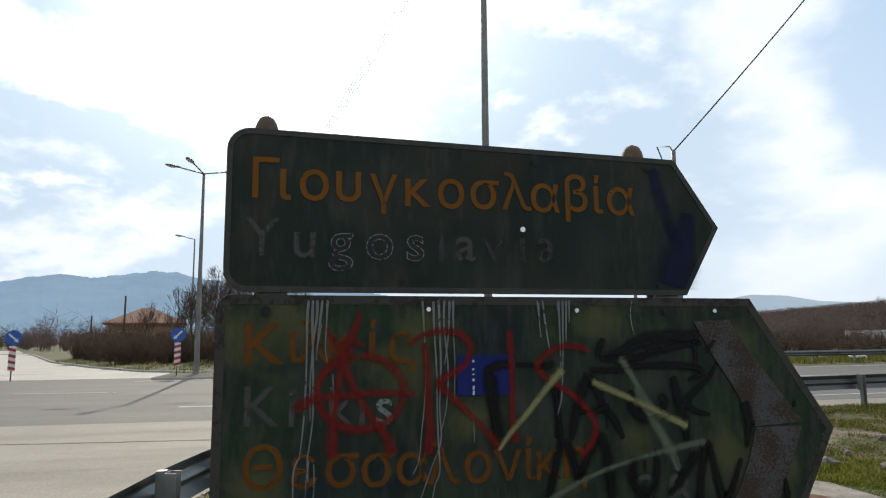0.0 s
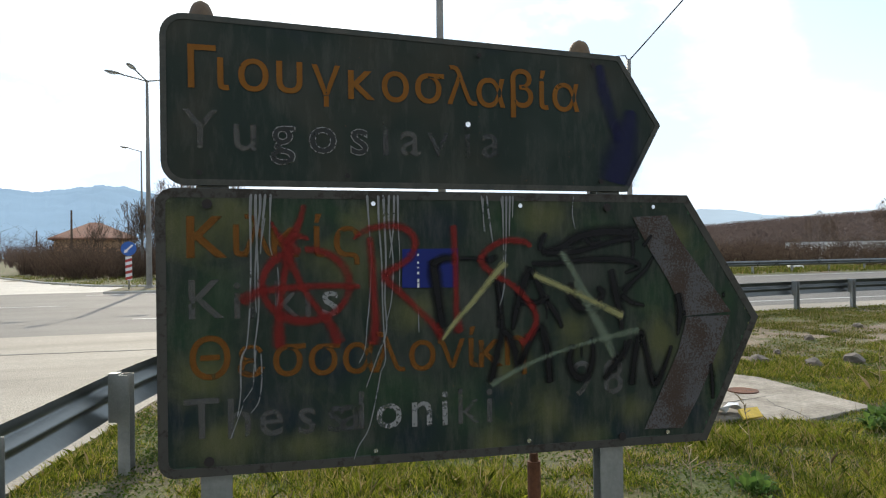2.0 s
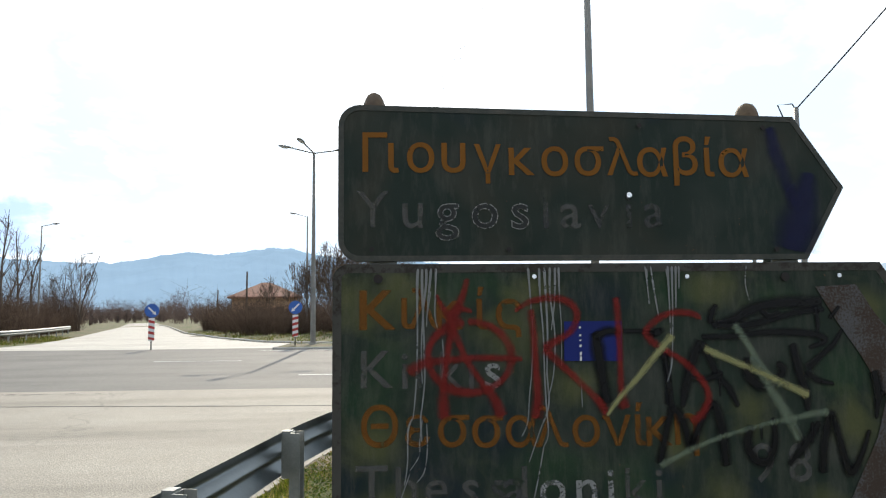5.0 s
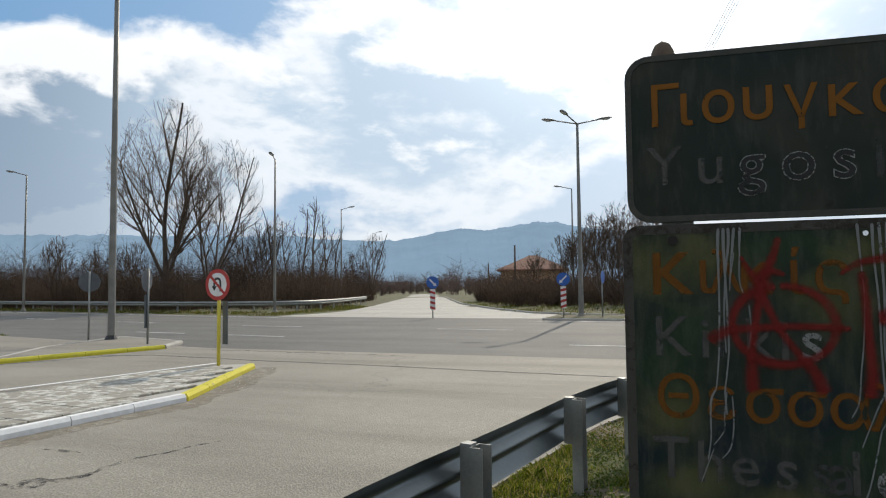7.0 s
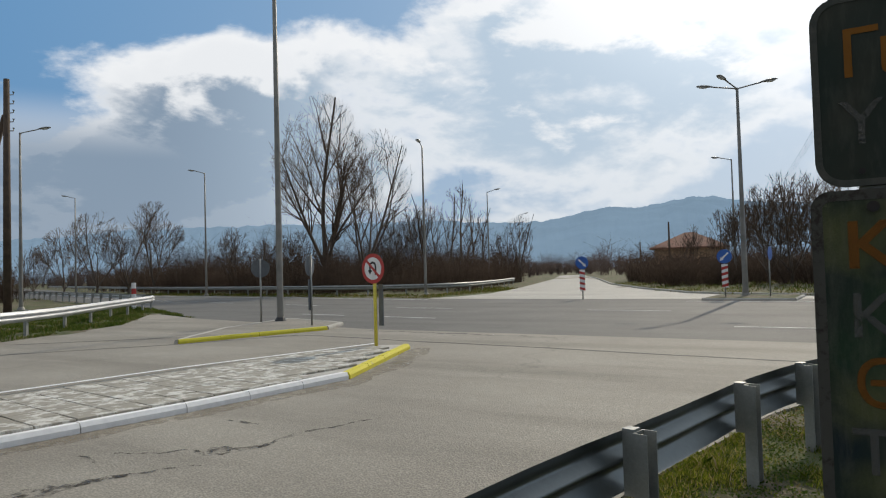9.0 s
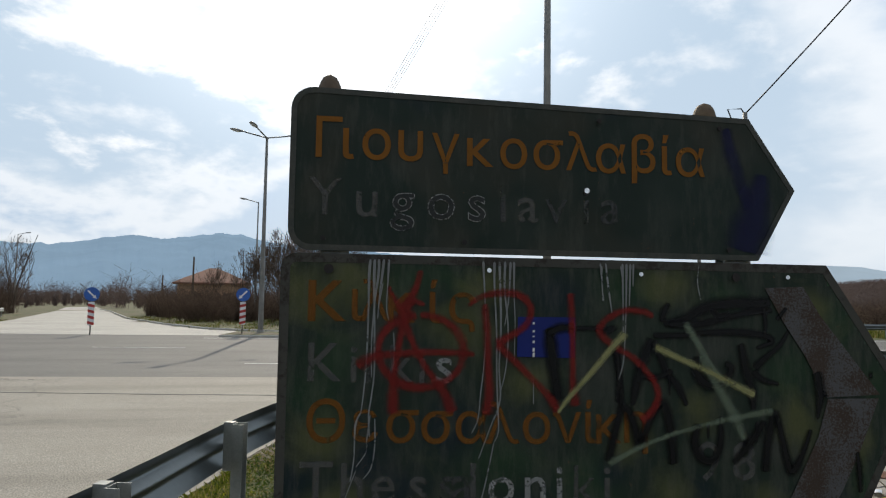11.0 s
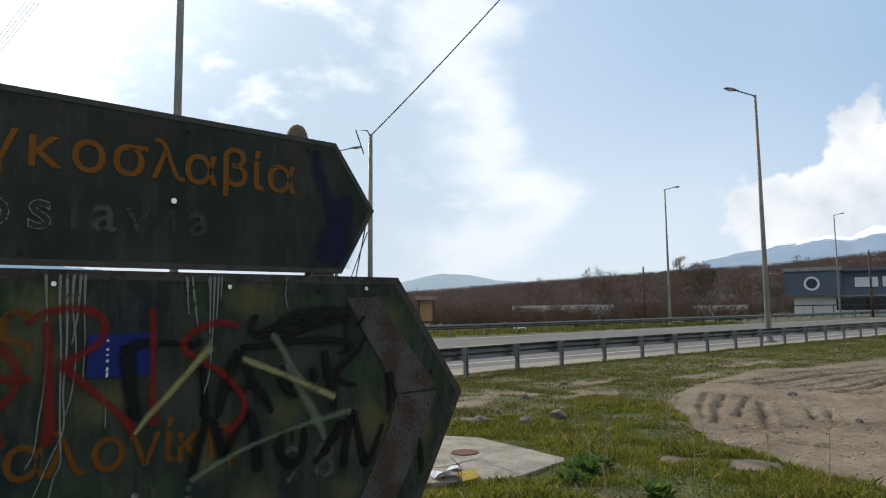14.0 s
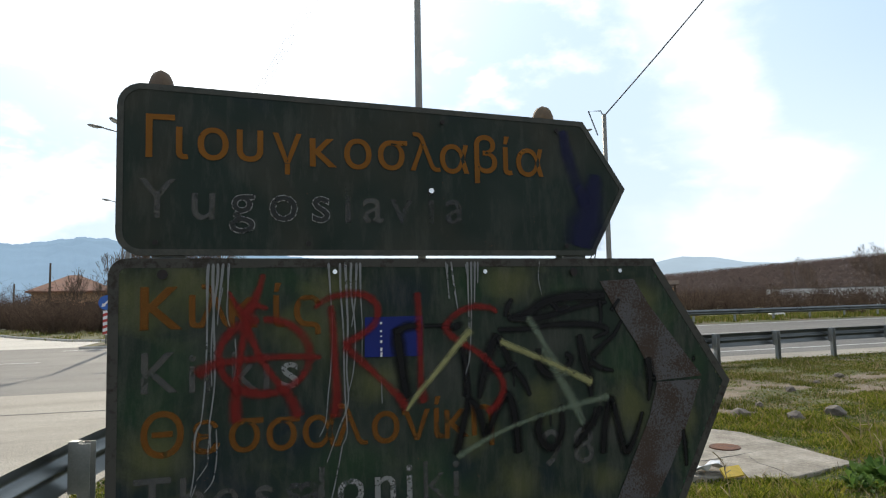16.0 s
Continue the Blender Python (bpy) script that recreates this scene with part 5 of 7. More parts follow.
paint_run([(0.085, 1.752), (0.079, 1.617), (0.063, 1.504)], [0.0085, 0.0048, 0.0029])
paint_run([(0.099, 1.752), (0.100, 1.617), (0.104, 1.517), (0.101, 1.367)], [0.0085, 0.0038, 0.0029, 0.0029])
paint_run([(0.023, 1.063), (-0.003, 0.937), (-0.030, 0.839), (-0.069, 0.778), (-0.087, 0.730)], [0.0038, 0.0038, 0.0038, 0.0038, 0.0029])
paint_run([(0.177, 1.300), (0.178, 1.206)], [0.0029, 0.0038])
paint_run([(0.456, 1.744), (0.457, 1.658), (0.463, 1.605)], [0.0048, 0.0038, 0.0048])
paint_run([(0.474, 1.744), (0.479, 1.673), (0.496, 1.558)], [0.0057, 0.0038, 0.0029])
paint_run([(0.534, 1.744), (0.542, 1.687)], [0.0048, 0.0029])
paint_run([(0.542, 1.754), (0.543, 1.617), (0.543, 1.480)], [0.0085, 0.0048, 0.0038])
paint_run([(0.559, 1.754), (0.556, 1.601), (0.551, 1.480), (0.542, 1.365), (0.522, 1.298)], [0.0085, 0.0048, 0.0038, 0.0048, 0.0029])
paint_run([(0.575, 1.754), (0.569, 1.586)], [0.0085, 0.0029])
paint_run([(0.588, 1.754), (0.585, 1.662)], [0.0076, 0.0029])
paint_run([(0.868, 1.755), (0.860, 1.684), (0.873, 1.614)], [0.0038, 0.0038, 0.0029])
paint_run([(0.449, 1.754), (0.457, 1.663), (0.459, 1.605)], [0.0057, 0.0029, 0.0029])
paint_run([(0.472, 1.754), (0.486, 1.648), (0.497, 1.557)], [0.0057, 0.0029, 0.0029])
part("bare_strip", Form().prism([(1.155, 1.667), (1.327, 1.675), (1.398, 1.560), (1.546, 1.377), (1.662, 1.233), (1.421, 1.222), (1.322, 1.399), (1.233, 1.530)][::-1], 0, 0.0008, on_face(0.0050)), M["chevron"], lower, "bare rusty strip of a lost arrow")
part("bare_strip", Form().prism([(1.424, 1.217), (1.656, 1.217), (1.602, 1.094), (1.558, 0.997), (1.480, 0.853), (1.394, 0.722), (1.199, 0.732), (1.287, 0.899), (1.376, 1.064)][::-1], 0, 0.0008, on_face(0.0050)), M["chevron"], lower, "bare rusty strip of a lost arrow")
stroke([(1.00, 2.33), (1.02, 2.22), (1.06, 2.10), (1.10, 1.99)], [0.05, 0.07, 0.07, 0.05], M["spray_blue"], upper, 0.0035, seed=80)
stroke([(1.16, 2.14), (1.13, 2.02), (1.10, 1.90), (1.08, 1.81)], [0.06, 0.14, 0.20, 0.20], M["spray_blue"], upper, 0.0038, seed=81)


def stud(x, z, r, material, parent, name="bolt"):
    part(name, Form().prism([(x + r * math.cos(a), z + r * math.sin(a)) for a in np.arange(0, 6.28, 0.6)], 0.0, 0.004, on_face(0.0105)), material, parent)


for x, z in ((-0.612, 1.712), (1.026, 1.708), (-0.615, 0.775), (1.084, 0.712)):
    stud(x, z, 0.018, M["hole"], lower)
# Bright discs painted where the sky shows through the board's bolt holes.
for x, z in ((0.0, 1.717), (0.618, 1.713), (1.254, 1.712), (-0.003, 0.756), (0.643, 0.735), (1.311, 0.712)):
    stud(x, z, 0.009, M["daylight_hole"], lower, "rivet")
for x, z in ((-0.637, 1.827), (-0.098, 1.824), (0.447, 2.328), (0.967, 2.322), (0.998, 1.820)):
    stud(x, z, 0.010, M["hole"], upper)
# A bare rivet above the i, in the same bright metal.
stud(0.394, 2.042, 0.011, M["daylight_hole"], upper, "rivet")
for x in (-0.628, 0.940):
    f = Form()
    rings = []
    for k in range(9):
        t = k / 8
        rings.append((2.345 + (0.135 if x < 0 else 0.105) * t, 0.050 * math.sqrt(max(1 - t ** 2.6, 0.0)) + 0.001))
    f.tube([(x, Y0 + 0.06, z) for z, _ in rings], [r for _, r in rings], 16)
    part("clamp_cap", f, M["cap"], upper, "rounded rusty post cap behind the sign", smooth=True)

for x in (-0.592, 1.055):
    p = thing("sign_post", "galvanised steel post holding the direction signs", "post", "posts of the direction sign", at=SIGN_TURN)
    f = Form()
    f.box(x - 0.055, Y0 + 0.03, -0.1, x + 0.055, Y0 + 0.036, 2.35).box(x - 0.055, Y0 + 0.094, -0.1, x + 0.055, Y0 + 0.10, 2.35).box(x - 0.003, Y0 + 0.036, -0.1, x + 0.003, Y0 + 0.094, 2.35)
    part("beam", f, M["galv_dull"], p)
    for z in (0.95, 1.55, 1.9, 2.25):
        part("bracket", Form().box(x - 0.08, Y0 + 0.0225, z - 0.02, x + 0.08, Y0 + 0.0295, z + 0.02), M["galv_dull"], p)
stub = thing("rusty_stub_post", "short rusted iron pipe standing in the grass", "post", at=SIGN_TURN)
part("pipe", Form().tube([(0.78, 2.75, -0.1), (0.78, 2.75, 0.56)], 0.030, 12), M["rust"], stub)
part("plug", Form().tube([(0.78, 2.75, 0.56), (0.78, 2.75, 0.60)], 0.020, 10), M["rust"], stub)


# ---------- guard rails ----------
W_SECTION = [(0.00, 0.0), (0.018, 0.012), (0.03, 0.03), (0.075, 0.075), (0.078, 0.095), (0.072, 0.112), (0.012, 0.145), (0.004, 0.155), (0.012, 0.168), (0.072, 0.198), (0.078, 0.215), (0.075, 0.235), (0.03, 0.28), (0.018, 0.298), (0.0, 0.31)]


def guard_rail(path, side, spacing, label, top=0.75, round_it=True, section_len=4.0, posts=None, zinc="galv"):
    """A W-beam rail; side is 1 when its ridges face right of the path's heading, else -1."""
    t = thing("guard_rail", label, "guard rail", "steel guard rails by the roads")
    path = rounded(path, rounds=2) if round_it else path
    pts = [(x, y) for x, y, _ in along(path, 0.5)]
    sec = [(side * a, b) for a, b in W_SECTION]
    k = int(section_len / 0.5)
    for i in range(0, len(pts) - 1, k):
        seg = pts[i:i + k + 1]
        if len(seg) < 2:
            break
        f = Form().sweep([(x, y, top - 0.31) for x, y in seg], sec)
        f.sweep([(x, y, top - 0.31) for x, y in seg], [(a - side * 0.004, b) for a, b in sec][::-1])
        part("beam", f, M[zinc], t, smooth=True)
    for x, y, a in (posts or along(path, spacing)):
        m = pose(x, y, 0, 0, 0, math.degrees(a))
        s = side
        g = Form().box(-0.055, s * 0.075 - 0.003, -0.1, 0.055, s * 0.075 + 0.003, top + 0.0)
        g.box(-0.055, min(s * 0.078, s * 0.15), -0.1, -0.049, max(s * 0.078, s * 0.15), top)
        g.box(0.049, min(s * 0.078, s * 0.15), -0.1, 0.055, max(s * 0.078, s * 0.15), top)
        p = part("post", g, M["galv_dull"], t, at=m)
        part("spacer", Form().box(-0.035, min(s * 0.004, s * 0.071), top - 0.33, 0.035, max(s * 0.004, s * 0.071), top + 0.012), M["galv_dull"], t, at=m)
    return t


RAIL_NEAR = [(-2.57, -9.39), (-2.36, -3.97), (-2.11, 0.63), (-1.89, 2.36), (-1.74, 3.12), (-1.58, 3.77), (-1.29, 5.21), (-1.00, 6.21), (-0.50, 7.40), (0.3, 8.7), (1.7, 9.88), (3.6, 10.9), (6.5, 11.8), (9.0, 12.35), (14.0, 12.95), (20, 13.1), (45, 13.1), (90, 12.4), (200, 10.5)]
RAIL_FAR = [(5, 34.5), (9, 32.6), (16, 31.9), (24, 31.6), (46, 32.6), (120, 34.0), (220, 32)]
RAIL_SIDE = [(-27.5, 60), (-24.5, 50), (-22.8, 42), (-23.4, 38.6), (-27, 37.0), (-34, 38.0), (-56, 43.6), (-100, 62), (-160, 90)]
RAIL_LEFT = [(-16.2, -6), (-18.0, 3), (-19.4, 7.4), (-20.6, 10.6), (-22.6, 13.2), (-25.6, 16.6), (-28.2, 19.6), (-30.2, 22.0), (-32.8, 23.3), (-38, 25.3), (-50, 29.9), (-80, 40.5)]


# ---------- street lamps ----------
def lamp_head(parent, base, heading, tilt=8):
    m = Matrix.Translation(base) @ pose(0, 0, 0, 0, -tilt, heading)
    f = Form()
    rings = [(0.0, 0.03, 0.03), (0.08, 0.06, 0.05), (0.25, 0.12, 0.075), (0.5, 0.135, 0.08), (0.68, 0.09, 0.06), (0.74, 0.03, 0.02)]
    vs = []
    for x, wd, hg in rings:
        vs += [(x, wd * math.cos(a), hg * max(math.sin(a), -0.25)) for a in np.arange(0, 2 * math.pi - 0.01, math.pi / 6)]
    n = 12
    f.add(vs, [(i * n + j, i * n + (j + 1) % n, (i + 1) * n + (j + 1) % n, (i + 1) * n + j) for i in range(len(rings) - 1) for j in range(n)] + [tuple(range(n)), tuple(range((len(rings) - 1) * n, len(rings) * n))])
    head = part("lamp_head", f, M["pole_grey"], parent, "grey cobra lamp head", smooth=True, at=m)
    g = Form()
    vs = []
    for x, wd, dp in [(0.24, 0.02, 0.01), (0.30, 0.095, 0.05), (0.48, 0.10, 0.065), (0.60, 0.07, 0.045), (0.65, 0.02, 0.01)]:
        vs += [(x, wd * math.cos(a), -0.02 - dp * abs(math.sin(a))) for a in np.arange(0, math.pi + 0.01, math.pi / 6)]
    n = 7
    g.add(vs, [(i * n + j, i * n + j + 1, (i + 1) * n + j + 1, (i + 1) * n + j) for i in range(4) for j in range(n - 1)])
    part("bowl", g, M["lamp_glass"], head, "clear lamp bowl", smooth=True)


def street_lamp(x, y, height, arms, label, r=(0.11, 0.05), arm=1.5, z=0.0):
    t = thing("street_lamp", label, "street lamp", "street lamps along the roads", at=pose(x, y, z))
    part("pole", Form().tube([(0, 0, -0.1), (0, 0, 0.35), (0, 0, height * 0.5), (0, 0, height)], [r[0] * 1.15, r[0], (r[0] + r[1]) / 2, r[1]], 10), M["pole_grey"], t, smooth=True)
    part("base_plate", Form().box(-0.24, -0.24, -0.02, 0.24, 0.24, 0.05).tube([(0, 0, 0.05), (0, 0, 0.22)], [0.22, r[0] * 1.2], 10), M["ink"] if height == 12.5 else M["pole_grey"], t, "dark base plate")
    for a in arms:
        d = Vector((math.cos(radians(a)), math.sin(radians(a)), 0))
        p0, p1 = Vector((0, 0, height - 0.12)), d * arm + Vector((0, 0, height + 0.10 + 0.08 * arm))
        part("arm", Form().tube([p0, p0 + d * 0.08 + Vector((0, 0, 0.1)), p1], 0.032, 8), M["pole_grey"], t, smooth=True)
        lamp_head(t, p1 - d * 0.05, a)
    return t


LAMPS = [(-4.08, 32.9, 9.5, (185, 20, 250), "tall grey street lamp with three heads on a kerbed island", (0.13, 0.06), 1.05),
         (-16.1, 16.05, 12.5, (100, 280), "tall grey lamp mast with black foot on the kerbed island", (0.108, 0.06), 1.6),
         (-23.9, 37.7, 9.9, (285,), "grey street lamp beside the side road's guard rail", (0.10, 0.05), 0.5),
         (-32.6, 65.0, 10.0, (10,), "grey street lamp along the side road", (0.10, 0.05), 0.8),
         (-42.0, 95.0, 9.9, (10,), "grey street lamp far along the side road", (0.10, 0.05), 0.8),
         (-47.6, 40.0, 10.7, (215,), "grey street lamp behind the far guard rail", (0.10, 0.05), 0.75),
         (-72.0, 43.2, 10.7, (215,), "grey street lamp behind the far guard rail", (0.10, 0.05), 0.75),
         (-40.3, 20.8, 10.1, (35,), "grey street lamp behind the timber pole", (0.11, 0.05), 1.0),
         (-92.0, 43.6, 9.4, (35,), "distant grey street lamp", (0.10, 0.05), 0.8),
         (-7.3, 58.0, 9.9, (188,), "grey street lamp by the roadside bushes", (0.11, 0.05), 0.85),
         (29.8, 14.36, 11.3, (150,), "tall grey street lamp behind the guard rail", (0.13, 0.06), 0.85),
         (52.0, 33.6, 12.1, (330,), "tall grey street lamp across the main road", (0.12, 0.06), 0.8),
         (88.0, 33.6, 12.6, (330,), "distant grey street lamp across the main road", (0.12, 0.06), 0.8),
         (18.9, 33.8, 11.0, (330,), "tall grey street lamp across the main road", (0.12, 0.06), 0.8)]
for x, y, hh, arms, label, r, arm in LAMPS:
    street_lamp(x, y, hh, arms, label, r, arm)


# ---------- hills and mountains ----------
def ridge(name, profile, dist, depth, material, label, seed, rough=0.12, az_step=0.25):
    """A range of hills: (azimuth, elevation of the crest) seen from the junction, its near foot below it."""
    az = np.arange(profile[0][0], profile[-1][0] + 0.01, az_step)
    el = np.interp(az, [p[0] for p in profile], [p[1] for p in profile])
    rs = np.random.RandomState(seed)
    rows = 14
    v, f = [], []
    jag = np.convolve(rs.normal(size=len(az) + 8), np.ones(5) / 5, "same")[4:-4]
    for j in range(rows + 1):
        t = j / rows
        d = dist - depth * (1 - t)
        wob = np.convolve(rs.normal(size=len(az) + 16), np.ones(9) / 9, "same")[8:-8]
        hgt = (dist * np.tan(np.radians(el + rough * jag)) + 1.6) * (t ** 0.8) * (1 + (0.22 * wob * (1 - t) if 0 < j else 0)) - (6 if j == 0 else 0)
        for a, z in zip(az, hgt):
            v.append((d * math.sin(math.radians(a)), d * math.cos(math.radians(a)), z))
    n = len(az)
    for j in range(rows):
        f += [(j * n + i, j * n + i + 1, (j + 1) * n + i + 1, (j + 1) * n + i) for i in range(n - 1)]
    me = np_mesh(name, np.array(v), np.array(f), material)
    me.shade_smooth()
    return tagged(new(name, me), label, "hill", kind="structure")


# The blue and pale haze on these ridges is emission in their materials.
ridge("backdrop_mountain", [(-110, 2.5), (-80, 2.7), (-67, 2.9), (-60, 3.3), (-55, 3.9), (-45, 4.2), (-38, 4.3), (-30, 4.35), (-25, 4.0), (-21.5, 3.95), (-18.5, 4.5), (-16, 5.0), (-14.5, 4.85), (-13, 4.85), (-11, 5.2), (-8.1, 5.45), (-7, 5.15), (-4, 4.6), (2, 4.4), (12, 3.4), (25, 3.0), (32, 2.6), (36, 2.3)], 3300, 1600, M["mountain"], "blue mountain range with painted haze beyond the plain", 3, 0.10, 0.15)
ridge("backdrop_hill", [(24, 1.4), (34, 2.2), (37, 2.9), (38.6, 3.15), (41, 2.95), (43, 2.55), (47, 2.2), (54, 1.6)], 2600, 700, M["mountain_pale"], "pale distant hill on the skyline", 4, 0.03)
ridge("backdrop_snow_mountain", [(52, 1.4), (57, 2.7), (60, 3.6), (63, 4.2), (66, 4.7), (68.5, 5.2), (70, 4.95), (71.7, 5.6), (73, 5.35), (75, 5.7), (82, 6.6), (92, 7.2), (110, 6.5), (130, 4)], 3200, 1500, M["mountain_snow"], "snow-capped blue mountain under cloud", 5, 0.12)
ridge("wooded_hill", [(26, 0.7), (33, 1.2), (37, 1.45), (42, 1.8), (48, 2.2), (54, 2.55), (59, 2.75), (65, 3.0), (70, 3.4), (76, 3.8), (90, 4.3), (110, 4.0)], 520, 330, M["hill"], "hillside of bare brown woods", 6, 0.05)
fine = along(RAIL_NEAR, 0.02)
near_posts = [min(fine, key=lambda q: abs(q[1] - yy)) for yy in (-8, -6, -4, -2, 0.2, 1.85, 3.46, 5.08, 6.25, 7.9)]
near_posts += along(fine_tail, 2.0) if (fine_tail := [(q[0], q[1]) for q in fine if q[0] > 1.0]) else []
guard_rail(RAIL_NEAR, -1, 2.0, "galvanised steel guard rail along the grass verge", top=0.70, round_it=False, posts=near_posts)
guard_rail(RAIL_FAR, 1, 3.0, "galvanised steel guard rail across the main road", section_len=12.0)
guard_rail(RAIL_SIDE, -1, 3.0, "pale steel guard rail round the far corner", section_len=12.0, zinc="galv_dull")
guard_rail(RAIL_LEFT, 1, 2.5, "pale steel guard rail bent round a grassy island", section_len=12.0, zinc="galv_pale")


# ---------- traffic islands ----------
def kerb_run(path, parent, material, length=1.0, wd=0.17, hgt=0.105, name="kerb_stone"):
    """Kerb stones end to end along a path of (x, y)."""
    shapes = {}
    for a, b in zip(path, path[1:]):
        l = math.hypot(b[0] - a[0], b[1] - a[1])
        n = max(round(l / length), 1)
        key = (round(l / n, 4), material.name)
        if key not in shapes:
            f = Form().prism([(-wd / 2, -0.05), (wd / 2, -0.05), (wd / 2, hgt - 0.045), (wd / 2 - 0.045, hgt), (-wd / 2 + 0.03, hgt), (-wd / 2, hgt - 0.045)], 0.006, l / n - 0.006, lambda u, v, c: (c, u, v))
            shapes[key] = f.mesh(name, material)
        a_deg = math.degrees(math.atan2(b[1] - a[1], b[0] - a[0]))
        for i in range(n):
            ob = new(name, shapes[key])
            ob.parent = parent
            ob.matrix_basis = pose(a[0] + (b[0] - a[0]) * i / n, a[1] + (b[1] - a[1]) * i / n, 0.002 * (i % 3), 0, 0, a_deg)


ISLAND = [(-8.62, -4.0), (-7.62, 2.9), (-7.25, 5.2), (-6.95, 7.80), (-8.20, 11.35), (-8.78, 11.15), (-9.81, 7.21), (-10.3, 4.05), (-11.6, -4.0)]
island = flat_sheet("island_1", ISLAND, 0.085, M["kerb_plain"], "low kerbed island paved with lime-spattered slabs", thick=0.12)
kerb_run([(-8.62, -4.0), (-7.62, 2.9), (-7.25, 5.2), (-6.95, 7.80)], island, M["kerb_white"])
kerb_run([(-6.95, 7.80), (-8.20, 11.35)], island, M["kerb_yellow"], 0.95)
part("edge_line", ribbon([(-11.55, -4.0), (-10.25, 4.05), (-9.77, 7.21), (-8.76, 11.1)], 0.09, 0.124), M["kerb_white"], island, "white edge line")

ISLAND_B = [(-14.2, 10.62), (-13.02, 14.62), (-13.6, 16.0), (-16.7, 17.1), (-15.9, 13.6)]
island_b = flat_sheet("island_2", ISLAND_B, 0.10, M["concrete_road"], "small kerbed island round the lamp mast", thick=0.14)
kerb_run([(-14.2, 10.62), (-13.02, 14.62)], island_b, M["kerb_yellow"], 0.95)
kerb_run([(-13.02, 14.62), (-13.6, 16.0), (-16.7, 17.1), (-15.9, 13.6), (-14.2, 10.62)], island_b, M["kerb_plain"], 0.95)
ISLAND_C = [(-5.5, 30.3), (-2.0, 30.0), (-1.8, 33.4), (-5.3, 33.9)]
island_c = flat_sheet("island_3", ISLAND_C, 0.10, M["ground"], "small weedy kerbed island under the street lamp", thick=0.14)
kerb_run(ISLAND_C + ISLAND_C[:1], island_c, M["kerb_plain"], 0.9, 0.12, 0.10)
kerb_run([(-35.0, 106), (-29.3, 92), (-17.3, 58), (-11.3, 45), (-7.3, 38), (-3.2, 35.0), (3.5, 34.0)], side, M["kerb_plain"], 1.5)

# ---------- small road signs ----------
def round_plate(y, z, r, lo, hi, n=28):
    return Form().prism([(r * math.cos(2 * math.pi * k / n), z + r * math.sin(2 * math.pi * k / n)) for k in range(n)], lo, hi, lambda a, b, c: (a, y - c, b))


def flat_band(points, wd, y, lo=0.0, hi=0.002):
    """A band of even width on an upright plate facing -y, as one outline of (x, z)."""
    pts = [Vector(p) for p in points]
    left, right = [], []
    for i, p in enumerate(pts):
        d = (pts[min(i + 1, len(pts) - 1)] - pts[max(i - 1, 0)]).normalized()
        s = Vector((-d.y, d.x)) * wd / 2
        left.append(p + s)
        right.append(p - s)
    f = Form()
    for i in range(len(pts) - 1):
        f.prism([tuple(left[i]), tuple(right[i]), tuple(right[i + 1]), tuple(left[i + 1])], lo, hi, lambda a, b, c: (a, y - c, b))
    return f


def no_turn_sign(x, y, turn):
    t = thing("no_u_turn_sign", "round red-rimmed no U-turn sign on a yellow post", "road sign", at=pose(x, y, 0.08, 0, 0, turn))
    part("post", Form().tube([(0, 0.04, -0.05), (0, 0.04, 1.75)], 0.035, 12), M["post_yellow"], t, "yellow painted post", smooth=True)
    plate = part("disc", round_plate(0, 1.56, 0.30, -0.002, 0.004), M["disc_red"], t)
    part("white_field", round_plate(-0.004, 1.56, 0.225, 0.0, 0.002), M["disc_white"], plate)
    part("arrow", flat_band([(0.075, 1.43), (0.075, 1.60), (0.055, 1.66), (0.0, 1.68), (-0.055, 1.66), (-0.075, 1.60), (-0.075, 1.52)], 0.045, -0.0065), M["ink"], plate, "black U-turn arrow")
    part("arrow_point", Form().prism([(-0.135, 1.53), (-0.015, 1.53), (-0.075, 1.44)], 0, 0.002, lambda a, b, c: (a, -0.0065 - c, b)), M["ink"], plate)
    part("slash", flat_band([(-0.165, 1.72), (0.165, 1.40)], 0.05, -0.0090), M["disc_red"], plate, "red diagonal bar")
    part("rear_board", Form().box(0.02, 0.12, 0.42, 0.14, 0.135, 1.25), M["sign_rear"], t, "narrow grey board seen from behind")


no_turn_sign(-8.59, 10.82, -7)


